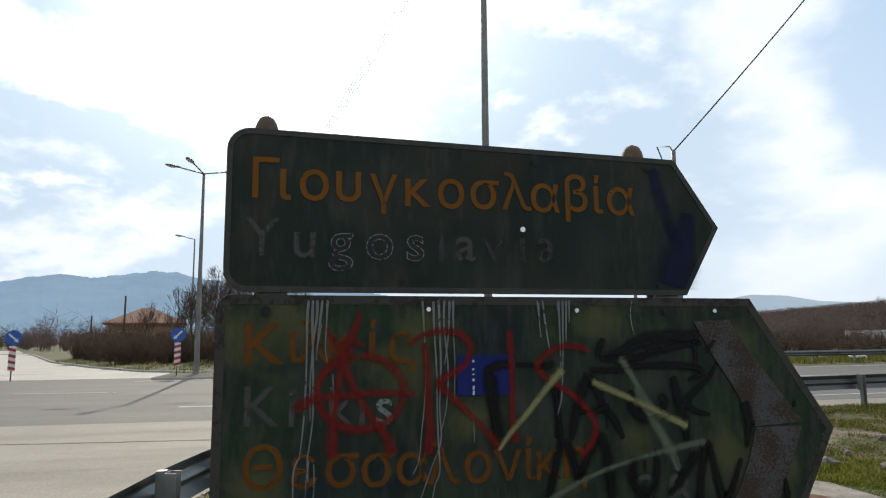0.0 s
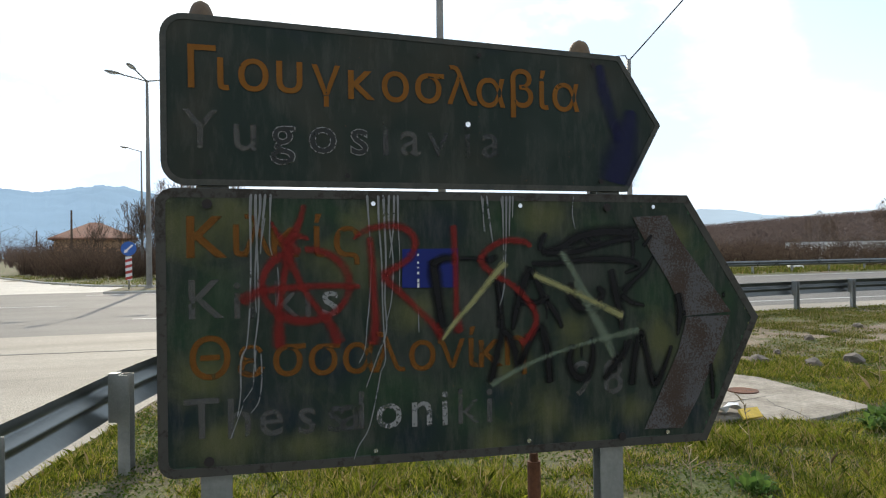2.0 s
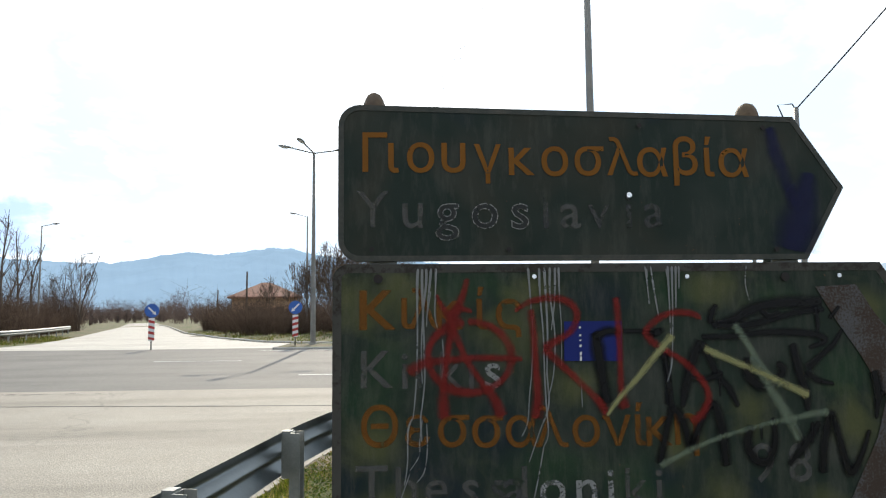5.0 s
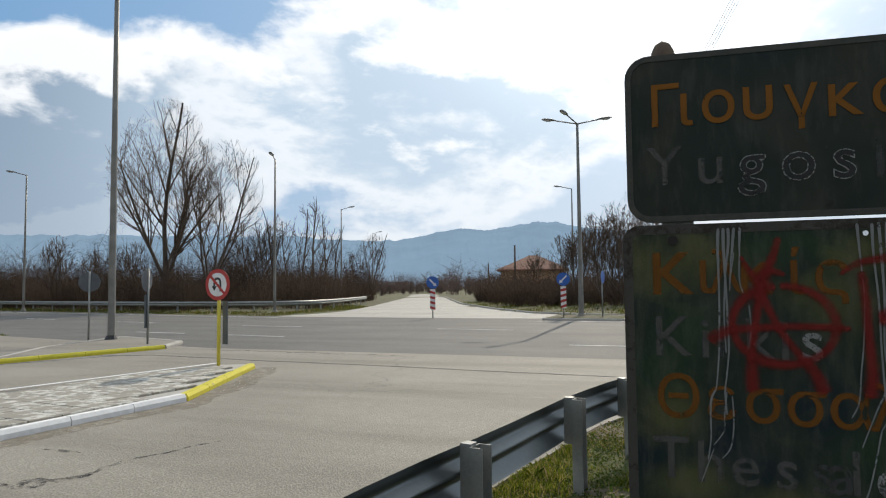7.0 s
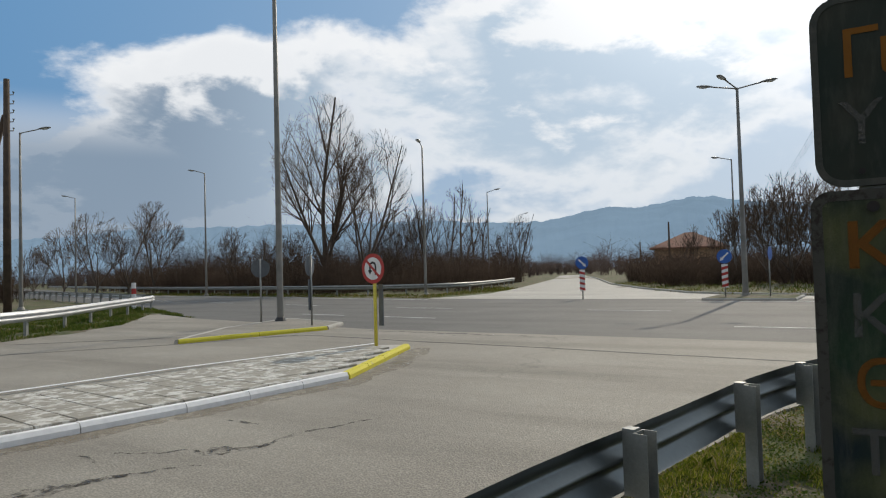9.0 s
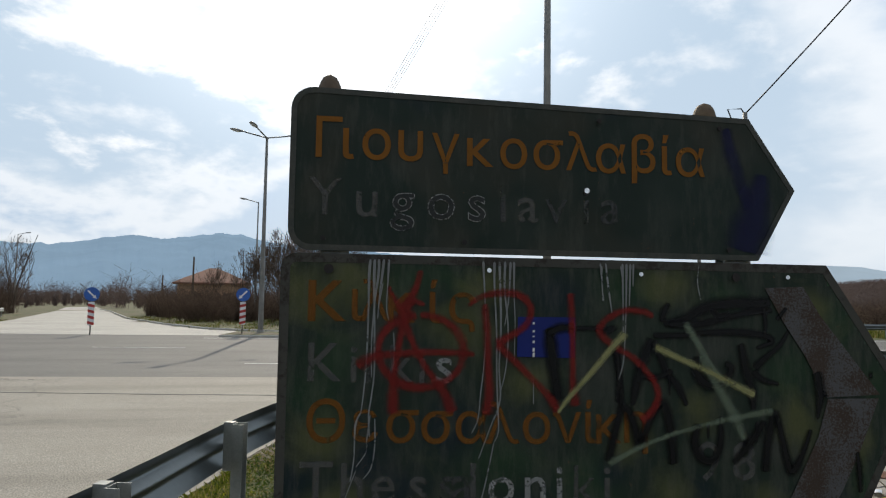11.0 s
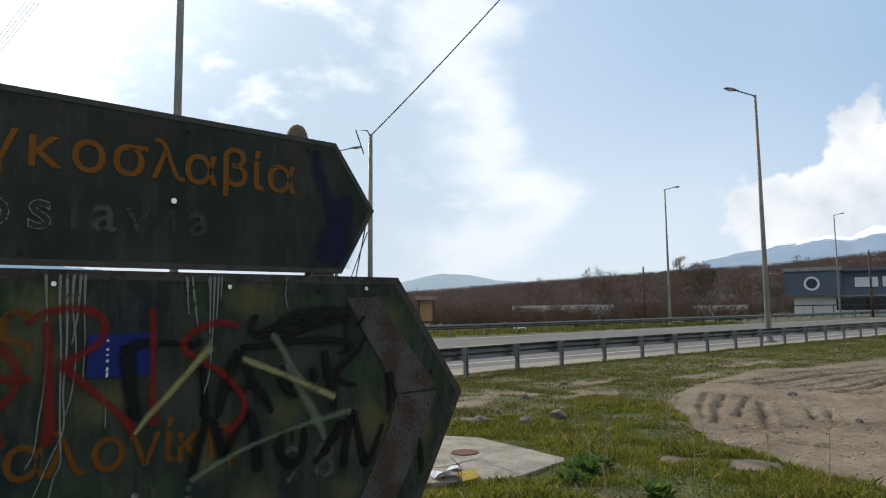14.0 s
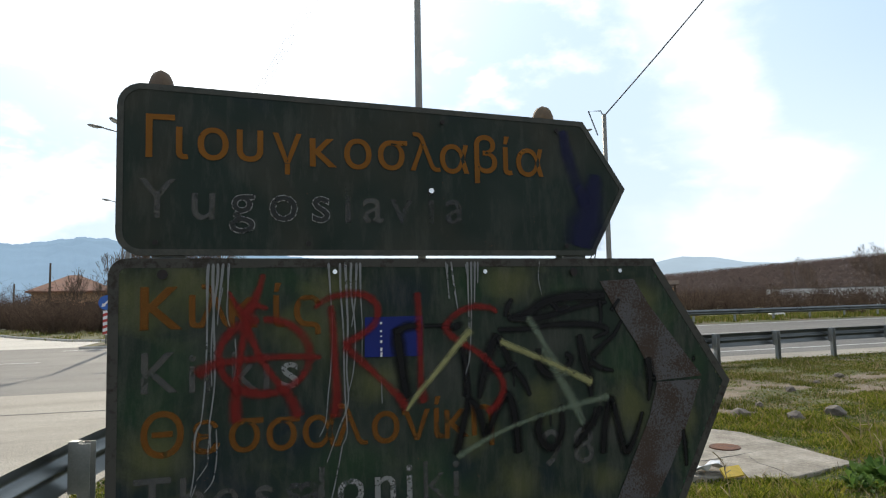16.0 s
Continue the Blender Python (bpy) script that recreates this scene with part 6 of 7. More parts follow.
def keep_side_sign(x, y, turn, slope, board=True, z=0.0):
    t = thing("keep_side_sign", "round blue keep-side sign over a red and white striped board", "road sign", "blue arrow signs at the junction", at=pose(x, y, z, 0, 0, turn))
    part("post", Form().tube([(0, 0.04, -0.05), (0, 0.04, 2.0)], 0.03, 10), M["galv_dull"], t, smooth=True)
    d = part("disc", round_plate(0, 1.78, 0.31, -0.002, 0.004), M["disc_blue"], t)
    part("arrow", flat_band([(-0.16 * slope, 1.94), (0.10 * slope, 1.68)], 0.07, -0.0045), M["disc_white"], d, "white arrow")
    part("arrow_point", Form().prism([(0.19 * slope, 1.59), (0.15 * slope, 1.76), (0.02 * slope, 1.63)][::int(slope)], 0, 0.002, lambda a, b, c: (a, -0.0045 - c, b)), M["disc_white"], d)
    if board:
        b = part("striped_board", Form().box(-0.13, -0.002, 0.42, 0.13, 0.01, 1.44), M["disc_white"], t, "red and white striped hazard board")
        for k in range(4):
            z0 = 0.42 + 0.255 * k
            part("stripe", Form().prism([(-0.13, z0), (0.13, z0 + 0.0), (0.13, z0 + 0.13), (-0.13, z0 + 0.13)] if False else [(-0.13, z0 + (0.07 if slope > 0 else 0)), (0.13, z0 + (0 if slope > 0 else 0.07)), (0.13, z0 + (0.12 if slope > 0 else 0.19)), (-0.13, z0 + (0.19 if slope > 0 else 0.12))], 0, 0.002, lambda a, c2, c: (a, -0.0025 - c, c2)), M["disc_red"], b)


keep_side_sign(-11.2, 31.6, 19, 1)
keep_side_sign(-4.75, 31.6, 7, -1, z=0.08)
t = thing("side_facing_sign", "blue road sign turned edge-on on a grey post", "road sign", at=pose(-2.95, 31.7, 0.08, 0, 0, 78))
part("post", Form().tube([(0, 0.04, -0.05), (0, 0.04, 2.1)], 0.03, 10), M["galv_dull"], t, smooth=True)
part("disc", round_plate(0, 1.85, 0.3, -0.002, 0.004), M["disc_blue"], t)
for x, y, turn, tall in ((-16.9, 16.0, 222, 2.05), (-13.77, 14.84, 285, 2.05)):
    t = thing("sign_from_behind", "round road sign seen from its grey back", "road sign", "signs turned away on the small island", at=pose(x, y, 0.08, 0, 0, turn))
    part("post", Form().tube([(0, 0.04, -0.05), (0, 0.04, tall)], 0.028, 10), M["galv_dull"], t, smooth=True)
    part("disc", round_plate(0, tall - 0.32, 0.3, -0.002, 0.004), M["sign_rear"], t)
    if turn == 285:
        part("board", Form().box(-0.12, -0.002, 0.45, 0.12, 0.012, 1.35), M["sign_rear"], t, "narrow grey board")
b = thing("bollard", "red and white banded plastic bollard by the rail", "bollard", at=pose(-31.4, 21.6, 0))
for k in range(5):
    part("band", Form().tube([(0, 0, 0.28 * k - 0.05 * (k == 0)), (0, 0, 0.28 * k + 0.28)], 0.11, 14), M["disc_red"] if k % 2 else M["disc_white"], b)

# ---------- poles and wires ----------
def timber_pole(x, y, height, r, label, material=None):
    t = thing("utility_pole", label, "utility pole", "timber utility poles", at=pose(x, y, 0))
    part("pole", Form().tube([(0, 0, -0.2), (0, 0, height * 0.5), (0.02, 0, height)], [r, r * 0.86, r * 0.7], 12), material or M["timber"], t, smooth=True)
    return t


big_pole = timber_pole(-35.8, 17.8, 11.7, 0.19, "tall dark timber pole with a leaning brace and insulators")
part("brace", Form().tube([(-4.9, -0.4, -0.2), (-0.15, 0.0, 9.9)], [0.18, 0.13], 12), M["timber"], big_pole, "leaning timber brace", smooth=True)
for k in range(5):
    part("insulator", Form().tube([(0.16, 0.08, 10.9 - 0.45 * k), (0.34, 0.16, 10.9 - 0.45 * k), (0.34, 0.16, 11.05 - 0.45 * k)], [0.03, 0.03, 0.06], 8), M["galv_dull"], big_pole)
road_pole = timber_pole(3.0, 11.0, 9.8, 0.075, "slim weathered grey pole behind the direction sign", M["pole_grey"])
cable_pole = timber_pole(6.45, 10.55, 5.0, 0.055, "short grey cable pole with a bracket and stays", M["pole_grey"])
part("bracket", Form().tube([(0, 0, 4.98), (-0.05, 0, 5.06), (-0.28, 0.05, 5.05), (-0.12, 0.02, 4.6)], 0.012, 6), M["wire"], cable_pole)
part("stay_wire", Form().tube([(-0.06, 0, 3.4), (-0.25, 0.2, 2.0), (-0.28, 0.25, 0.0)], 0.012, 6), M["wire"], cable_pole, "thin stay wire")
part("stay_wire", Form().tube([(-0.06, 0, 3.1), (-0.40, 0.2, 2.0), (-0.30, 0.25, 0.0)], 0.010, 6), M["wire"], cable_pole, "thin stay wire")
timber_pole(-16.4, 78, 6.4, 0.13, "thin timber pole beside the tiled house")
timber_pole(-24.5, 98, 5.0, 0.13, "thin timber pole along the side road")
timber_pole(64, 44.5, 6.2, 0.13, "dark timber pole beyond the main road")
timber_pole(96.5, 33.0, 8.6, 0.16, "dark timber pole in front of the blue building")


def wire(points, r, label):
    pts = []
    for a, b in zip(points, points[1:]):
        a, b = Vector(a), Vector(b)
        sag = 0.02 * (b - a).length
        pts += [a.lerp(b, t) - Vector((0, 0, sag * 4 * t * (1 - t))) for t in np.linspace(0, 1, 15)[:-1]]
    pts.append(Vector(points[-1]))
    tagged(new("overhead_wire", Form().tube(pts, r, 5).mesh("overhead_wire", M["wire"], True)), label, "wire", "overhead wires")


wire([(6.45, 10.55, 4.95), (13.0, 7.2, 13.7)], 0.013, "black cable rising from the short pole")
for k in range(4):
    wire([(2.2 + 0.2 * k, 11.0, 8.9 + 0.25 * k), (-16.8 + 0.4 * k, 140, 8.6 + 0.2 * k)], 0.005, "thin power wire above the junction")

# ---------- buildings ----------
def tiled_house():
    t = thing("tiled_house", "low ochre house with an orange clay-tiled hip roof behind bushes", "house", at=pose(-15.6, 86, 0, 0, 0, 8))
    part("wall", Form().box(-3.9, -3, 0, 3.9, 3, 3.75), M["stucco"], t)
    f = Form()
    f.add([(-4.4, -3.6, 3.65), (4.4, -3.6, 3.65), (4.4, 3.6, 3.65), (-4.4, 3.6, 3.65), (-0.5, 0, 5.5), (0.5, 0, 5.5), (-4.5, -3.6, 3.5), (4.5, -3.6, 3.5), (4.5, 3.6, 3.5), (-4.5, 3.6, 3.5)],
          [(0, 1, 5, 4), (1, 2, 5), (2, 3, 4, 5), (3, 0, 4), (0, 6, 7, 1), (1, 7, 8, 2), (2, 8, 9, 3), (3, 9, 6, 0), (9, 8, 7, 6)])
    part("roof", f, M["roof"], t, "orange clay-tiled roof")
    for x in (-2.2, 1.2):
        wn = part("window", Form().box(x, -3.03, 1.2, x + 1.0, -2.98, 2.4), M["glass"], t)
        part("sill", Form().box(x - 0.1, -3.12, 1.1, x + 1.1, -3.0, 1.18), M["white_wall"], wn)


tiled_house()


def clad_building():
    a = radians(69.4)
    t = thing("clad_building", "flat-roofed slate-blue clad building with a round white-rimmed window", "building", at=pose(110 * math.sin(a), 110 * math.cos(a), 0, 0, 0, -69.4))
    part("ground_floor", Form().box(-6.4, 1.5, -0.2, 6.8, 9, 3.0), M["white_wall"], t, "recessed white ground floor")
    # Thin dark sheet just before the white wall, below the upper floor.
    part("dark_recess", Form().box(-1.0, 1.42, 0.9, 5.6, 1.49, 2.6), M["glass"], t, "dark sheet on the wall under the upper floor")
    part("upper_block", Form().box(-7.4, 0, 3.0, -0.2, 9, 6.55), M["cladding"], t, "slate-blue clad block")
    part("upper_wing", Form().box(-0.2, 0.8, 3.0, 7.3, 9, 6.35), M["cladding"], t, "slate-blue clad wing")
    part("roof_slab", Form().box(-7.6, -0.25, 6.552, 0.0, 9.2, 7.1), M["grey_wall"], t, "pale flat roof edge")
    part("roof_slab", Form().box(0.02, -0.1, 6.352, 8.6, 9.2, 6.75), M["cladding"], t)
    part("balcony_slab", Form().box(-0.2, -0.6, 2.8, 7.3, 0.79, 2.98), M["grey_wall"], t)
    rim = part("bearingwindow", Form().prism([(-3.9 + 1.02 * math.cos(k * 0.26), 4.75 + 1.02 * math.sin(k * 0.26)) for k in range(24)], -0.0, 0.08, lambda u, v, c: (u, -0.002 - c, v)), M["white_wall"], t, "round window with a broad white rim")
    part("pane", Form().prism([(-3.9 + 0.72 * math.cos(k * 0.26), 4.75 + 0.72 * math.sin(k * 0.26)) for k in range(24)], 0, 0.02, lambda u, v, c: (u, -0.085 - c, v)), M["glass"], rim)
    for x0, x1 in ((1.3, 4.3), (4.6, 6.9)):
        wn = part("window", Form().box(x0, 0.70, 4.0, x1, 0.79, 5.6), M["glass"], t)
        part("blind", Form().box(x0 + 0.1, 0.67, 4.1, x1 - 0.1, 0.695, 5.5), M["blind"], wn, "pale lowered blind")
    for k in range(6):
        part("fence_post", Form().box(-6.4 + 2.5 * k, -3.0, 0, -6.28 + 2.5 * k, -2.9, 1.7), M["timber"], t)
    part("fence_rail", Form().box(-6.4, -3.0, 1.55, 6.3, -2.9, 1.7), M["timber"], t)


clad_building()
for x, y, l, hh, rot in ((88, 50, 9, 1.8, -68), (70, 62, 14, 2.1, -60), (118, 24, 4, 3.4, -74)):
    w_ob = thing("yard_wall", "low white yard wall beyond the main road", "wall", "white yard walls", at=pose(x, y, 0, 0, 0, rot))
    part("masonry", Form().box(-l / 2, 0, -0.1, l / 2, 0.25, hh), M["white_wall"], w_ob)
    part("coping", Form().box(-l / 2 - 0.05, -0.04, hh + 0.002, l / 2 + 0.05, 0.29, hh + 0.09), M["grey_wall"], w_ob)


def info_board():
    t = thing("roofed_notice_board", "timber notice board under a small pitched roof across the road", "notice board", at=pose(34.6, 46.0, 0, 0, 0, -40))
    for x in (-0.62, 0.62):
        part("post", Form().box(x - 0.06, -0.06, -0.1, x + 0.06, 0.06, 2.55), M["timber"], t)
    part("board", Form().box(-0.52, -0.03, 0.75, 0.52, 0.03, 2.25), M["timber_light"], t, "orange-brown notice panel")
    part("roof", Form().prism([(-0.55, 2.45), (0.0, 2.78), (0.55, 2.45), (0.55, 2.53), (0.0, 2.86), (-0.55, 2.53)], -0.95, 0.95, lambda u, v, c: (c, u, v)), M["timber"], t, "small pitched roof")


info_board()

# ---------- parked car ----------
def loft(sections, n=28, power=0.42):
    """A smooth hull through sections (x, half width, low, high) with well-rounded corners."""
    f = Form()
    for x, wd, lo, hi in sections:
        for j in range(n):
            c, q = math.cos(2 * math.pi * j / n), math.sin(2 * math.pi * j / n)
            f.v.append((x, wd * math.copysign(abs(c) ** power, c), (lo + hi) / 2 + (hi - lo) / 2 * math.copysign(abs(q) ** power, q)))
    for i in range(len(sections) - 1):
        f.f += [(i * n + j, i * n + (j + 1) % n, (i + 1) * n + (j + 1) % n, (i + 1) * n + j) for j in range(n)]
    f.f += [tuple(range(n - 1, -1, -1)), tuple(range((len(sections) - 1) * n, len(sections) * n))]
    return f


def lump(x, y, z, rx, ry, rz, n=14):
    """A rounded lens or lamp."""
    f = Form()
    for i in range(n + 1):
        t = math.pi * i / n
        for j in range(n):
            q = 2 * math.pi * j / n
            f.v.append((x + rx * math.cos(t), y + ry * math.sin(t) * math.cos(q), z + rz * math.sin(t) * math.sin(q)))
    f.f = [(i * n + j, i * n + (j + 1) % n, (i + 1) * n + (j + 1) % n, (i + 1) * n + j) for i in range(n) for j in range(n)]
    return f


def car():
    t = thing("car", "dark blue-grey saloon car standing on the paved island", "car", at=pose(-8.74, 1.34, 0.088, 0, 0, 76))
    # x runs forward
    shell = [(-2.18, 0.55, 0.34, 0.70), (-2.12, 0.70, 0.26, 0.80), (-1.9, 0.79, 0.20, 0.84), (-1.2, 0.83, 0.18, 0.87), (0.0, 0.84, 0.18, 0.88), (1.0, 0.83, 0.18, 0.86), (1.4, 0.83, 0.18, 0.81), (1.7, 0.81, 0.18, 0.76), (1.92, 0.78, 0.19, 0.70), (2.06, 0.73, 0.20, 0.63), (2.14, 0.64, 0.22, 0.56), (2.18, 0.50, 0.27, 0.49)]
    part("body", loft(shell), M["car_paint"], t, smooth=True)
    part("cabin", loft([(-1.5, 0.66, 0.70, 0.86), (-0.95, 0.64, 0.70, 1.22), (-0.5, 0.62, 0.70, 1.32), (0.2, 0.62, 0.70, 1.32), (0.6, 0.64, 0.70, 1.18), (1.2, 0.70, 0.70, 0.84)], power=0.5), M["glass"], t, "dark glazed cabin", smooth=True)
    part("roof", loft([(-0.75, 0.50, 1.26, 1.31), (-0.5, 0.60, 1.27, 1.35), (0.2, 0.60, 1.27, 1.35), (0.4, 0.50, 1.22, 1.30)]), M["car_paint"], t, smooth=True)
    part("bumper_trim", loft([(x, wd + 0.008, 0.475, 0.492) for x, wd, _, _ in shell[6:]]), M["galv_pale"], t, "bright bumper edge strip", smooth=True)
    for s in (-1, 1):
        part("headlamp", lump(1.95, s * 0.60, 0.560, 0.17, 0.160, 0.070), M["clear_lamp"], t, "clear glass headlamp", smooth=True)
        part("indicator", lump(2.03, s * 0.645, 0.410, 0.135, 0.105, 0.042), M["amber"], t, "amber bumper indicator", smooth=True)
        for x in (-1.3, 1.3):
            # A proud black disc paints the shaded hollow round the wheel.
            part("wheel_arch", Form().tube([(x, s * 0.70, 0.30), (x, s * 0.838, 0.30)], 0.355, 24), M["ink"], t, "black disc painting the shade in the wheel arch")
            wh = part("wheel", Form().tube([(x, s * 0.64, 0.30), (x, s * 0.843, 0.30)], 0.30, 24), M["tyre"], t)
            part("rim", Form().tube([(x, s * 0.80, 0.30), (x, s * 0.850, 0.30)], 0.19, 20), M["galv_dull"], wh)


car()


# ---------- verge details ----------
slab = thing("concrete_slab", "rough concrete slab with a round rusty cover in the grass", "concrete slab")
SLAB = [(3.05, 5.5), (3.45, 4.80), (4.14, 4.42), (5.05, 4.55), (5.15, 6.05), (4.90, 6.48), (4.1, 6.65), (3.3, 6.35)]
me = bevelled(Form().prism(SLAB, -0.08, 0.10, lambda a, b, c: (a, b, c - 0.04 + 0.012 * (a - 4.1))), "slab_body", M["slab"], 0.012, 2)
part("slab_body", me, None, slab)
for pts in ([(3.3, 5.3), (3.9, 5.15), (4.4, 5.2), (5.05, 5.35)], [(4.2, 4.45), (4.3, 4.9), (4.4, 5.2)], [(4.7, 5.7), (4.85, 6.1), (4.8, 6.45)]):
    part("crack", ribbon(wander(pts, 0.08, 0.02, int(pts[0][0] * 10)), 0.007, 0.062, 0.004), M["seam"], slab)
part("cover", Form().prism([(4.47 + 0.15 * math.cos(k * 0.2618), 5.53 + 0.15 * math.sin(k * 0.2618)) for k in range(24)], 0.05, 0.070, lambda a, b, c: (a, b, c + 0.004)), M["rust"], slab, "round rusted iron cover")


def rock(x, y, r, seed, label="pale rough field stone lying in the grass"):
    bm = bmesh.new()
    bmesh.ops.create_icosphere(bm, subdivisions=2, radius=r)
    for v in bm.verts:
        k = 1 + 0.35 * noise.noise(v.co * (1.6 / r) + Vector((seed, 0, 0))) + 0.15 * noise.noise(v.co * (4 / r) + Vector((0, seed, 0)))
        v.co = Vector((v.co.x * k * 1.15, v.co.y * k * 0.9, v.co.z * k * 0.75))
    me = bpy.data.meshes.new("rock")
    bm.to_mesh(me)
    bm.free()
    me.materials.append(M["rock"])
    ob = new("rock", me)
    ob.matrix_basis = pose(x, y, float(ground_height(x, y)) + 0.4 * r, 0, 0, seed * 47)
    tagged(ob, label, "rock", "stones on the verge")


for i, (x, y, r) in enumerate([(6.40, 6.49, 0.11), (7.08, 6.52, 0.12), (5.88, 6.84, 0.12), (1.12, 3.35, 0.06), (6.9, 7.6, 0.06), (8.2, 8.3, 0.07), (9.4, 8.9, 0.06), (7.6, 5.9, 0.05), (8.6, 6.3, 0.05), (10.6, 9.5, 0.07), (12.5, 9.9, 0.06), (5.6, 7.9, 0.05), (15.5, 10.2, 0.09), (11.5, 5.2, 0.07), (13.9, 6.1, 0.09), (9.9, 3.6, 0.05), (16.2, 9.4, 0.07), (20.5, 10.6, 0.08)]):
    rock(x, y, r, i + 1)
p = thing("litter", "crumpled white wrapper and yellow packet beside the slab", "litter")
f = Form()
r = random.Random(5)
pts = [(3.52 + 0.3 * (i % 4) / 3 + r.uniform(-0.03, 0.03), 4.72 + 0.24 * (i // 4) / 3 + r.uniform(-0.03, 0.03), 0.065 + r.uniform(0, 0.10)) for i in range(16)]
f.add(pts, [(i, i + 1, i + 5, i + 4) for i in range(11) if i % 4 != 3])
part("wrapper", f, M["rubbish"], p, "crumpled white wrapper")
part("packet", Form().add([(3.66, 4.60, 0.07), (3.84, 4.58, 0.08), (3.86, 4.67, 0.14), (3.68, 4.69, 0.13), (3.66, 4.61, 0.055), (3.84, 4.59, 0.065), (3.86, 4.68, 0.12), (3.68, 4.70, 0.11)], [(0, 1, 2, 3), (7, 6, 5, 4), (0, 4, 5, 1), (1, 5, 6, 2), (2, 6, 7, 3), (3, 7, 4, 0)]), M["yellow_plastic"], p, "flat yellow packet")
for x, y in ((37.5, 37.6), (63, 40)):
    q = thing("white_stone", "pale stone on the far verge", "rock", at=pose(x, y, 0.15))
    part("stone", Form().tube([(0, 0, -0.3), (0, 0, 0), (0.1, 0, 0.25)], [0.5, 0.6, 0.2], 9), M["white_wall"], q, smooth=True)


# ---------- bare trees ----------
def limb_arrays(segs, least):
    ps, fs, n0 = [], [], 0
    for sides, pick in ((6, lambda l: l < 2), (3, lambda l: l >= 2)):
        s = [x for x in segs if pick(x[4])]
        if not s:
            continue
        a = np.array([x[0] for x in s]); b = np.array([x[1] for x in s])
        ra = np.maximum([x[2] for x in s], least); rb = np.maximum([x[3] for x in s], least * 0.7)
        d = b - a
        d /= np.linalg.norm(d, axis=1)[:, None]
        h = np.where(np.abs(d[:, 2:3]) < 0.9, np.array([[0, 0, 1.0]]), np.array([[1.0, 0, 0]]))
        u = np.cross(d, h); u /= np.linalg.norm(u, axis=1)[:, None]
        v = np.cross(d, u)
        rings = []
        for c, rad in ((a, ra), (b, rb)):
            for j in range(sides):
                t = 2 * math.pi * j / sides
                rings.append(c + rad[:, None] * (math.cos(t) * u + math.sin(t) * v))
        m = len(s)
        ps.append(np.concatenate(rings))
        for j in range(sides):
            k = (j + 1) % sides
            i = np.arange(m)
            fs.append(np.stack([n0 + j * m + i, n0 + k * m + i, n0 + (sides + k) * m + i, n0 + (sides + j) * m + i], 1))
        n0 += 2 * sides * m
    return np.concatenate(ps), np.concatenate(fs)


def grown(out, p, d, length, r, level, rs, hull, counts, thin):
    """One limb that bends upward, and its branches, each kept inside the crown's hull."""
    kinks = (6, 5, 4, 3)[level]
    nodes = []
    for i in range(kinks):
        d = (d + Vector((rs.gauss(0, 0.09), rs.gauss(0, 0.09), rs.gauss(0, 0.05) + 0.05))).normalized()
        q = p + d * (length / kinks)
        r0, r1 = r * (1 - 0.7 * i / kinks), r * (1 - 0.7 * (i + 1) / kinks)
        out.append((p, q, r0, r1, level))
        nodes.append((q, Vector(d), r1))
        p = q
    if level == 3:
        return
    for k in range(counts[level]):
        pos = 0.16 + 0.84 * (k + rs.random()) / counts[level]
        q, dd, rr = nodes[min(int(pos * kinks), kinks - 1)]
        away_dir = Vector((rs.gauss(0, 1), rs.gauss(0, 1), rs.gauss(0, 0.5) + 0.2))
        away_dir = (away_dir - dd * away_dir.dot(dd)).normalized()
        nd = (dd + away_dir * rs.uniform(0.45, 0.95)).normalized()
        want = length * (0.30 + 0.42 * (1 - pos)) * rs.uniform(0.75, 1.15)
        reach = 0.0
        while reach < want and hull(q + nd * (reach + 0.15)):
            reach += 0.15
        if reach > 0.3:
            grown(out, q, nd, reach, max(rr * 0.55, thin), level + 1, rs, hull, counts, thin)


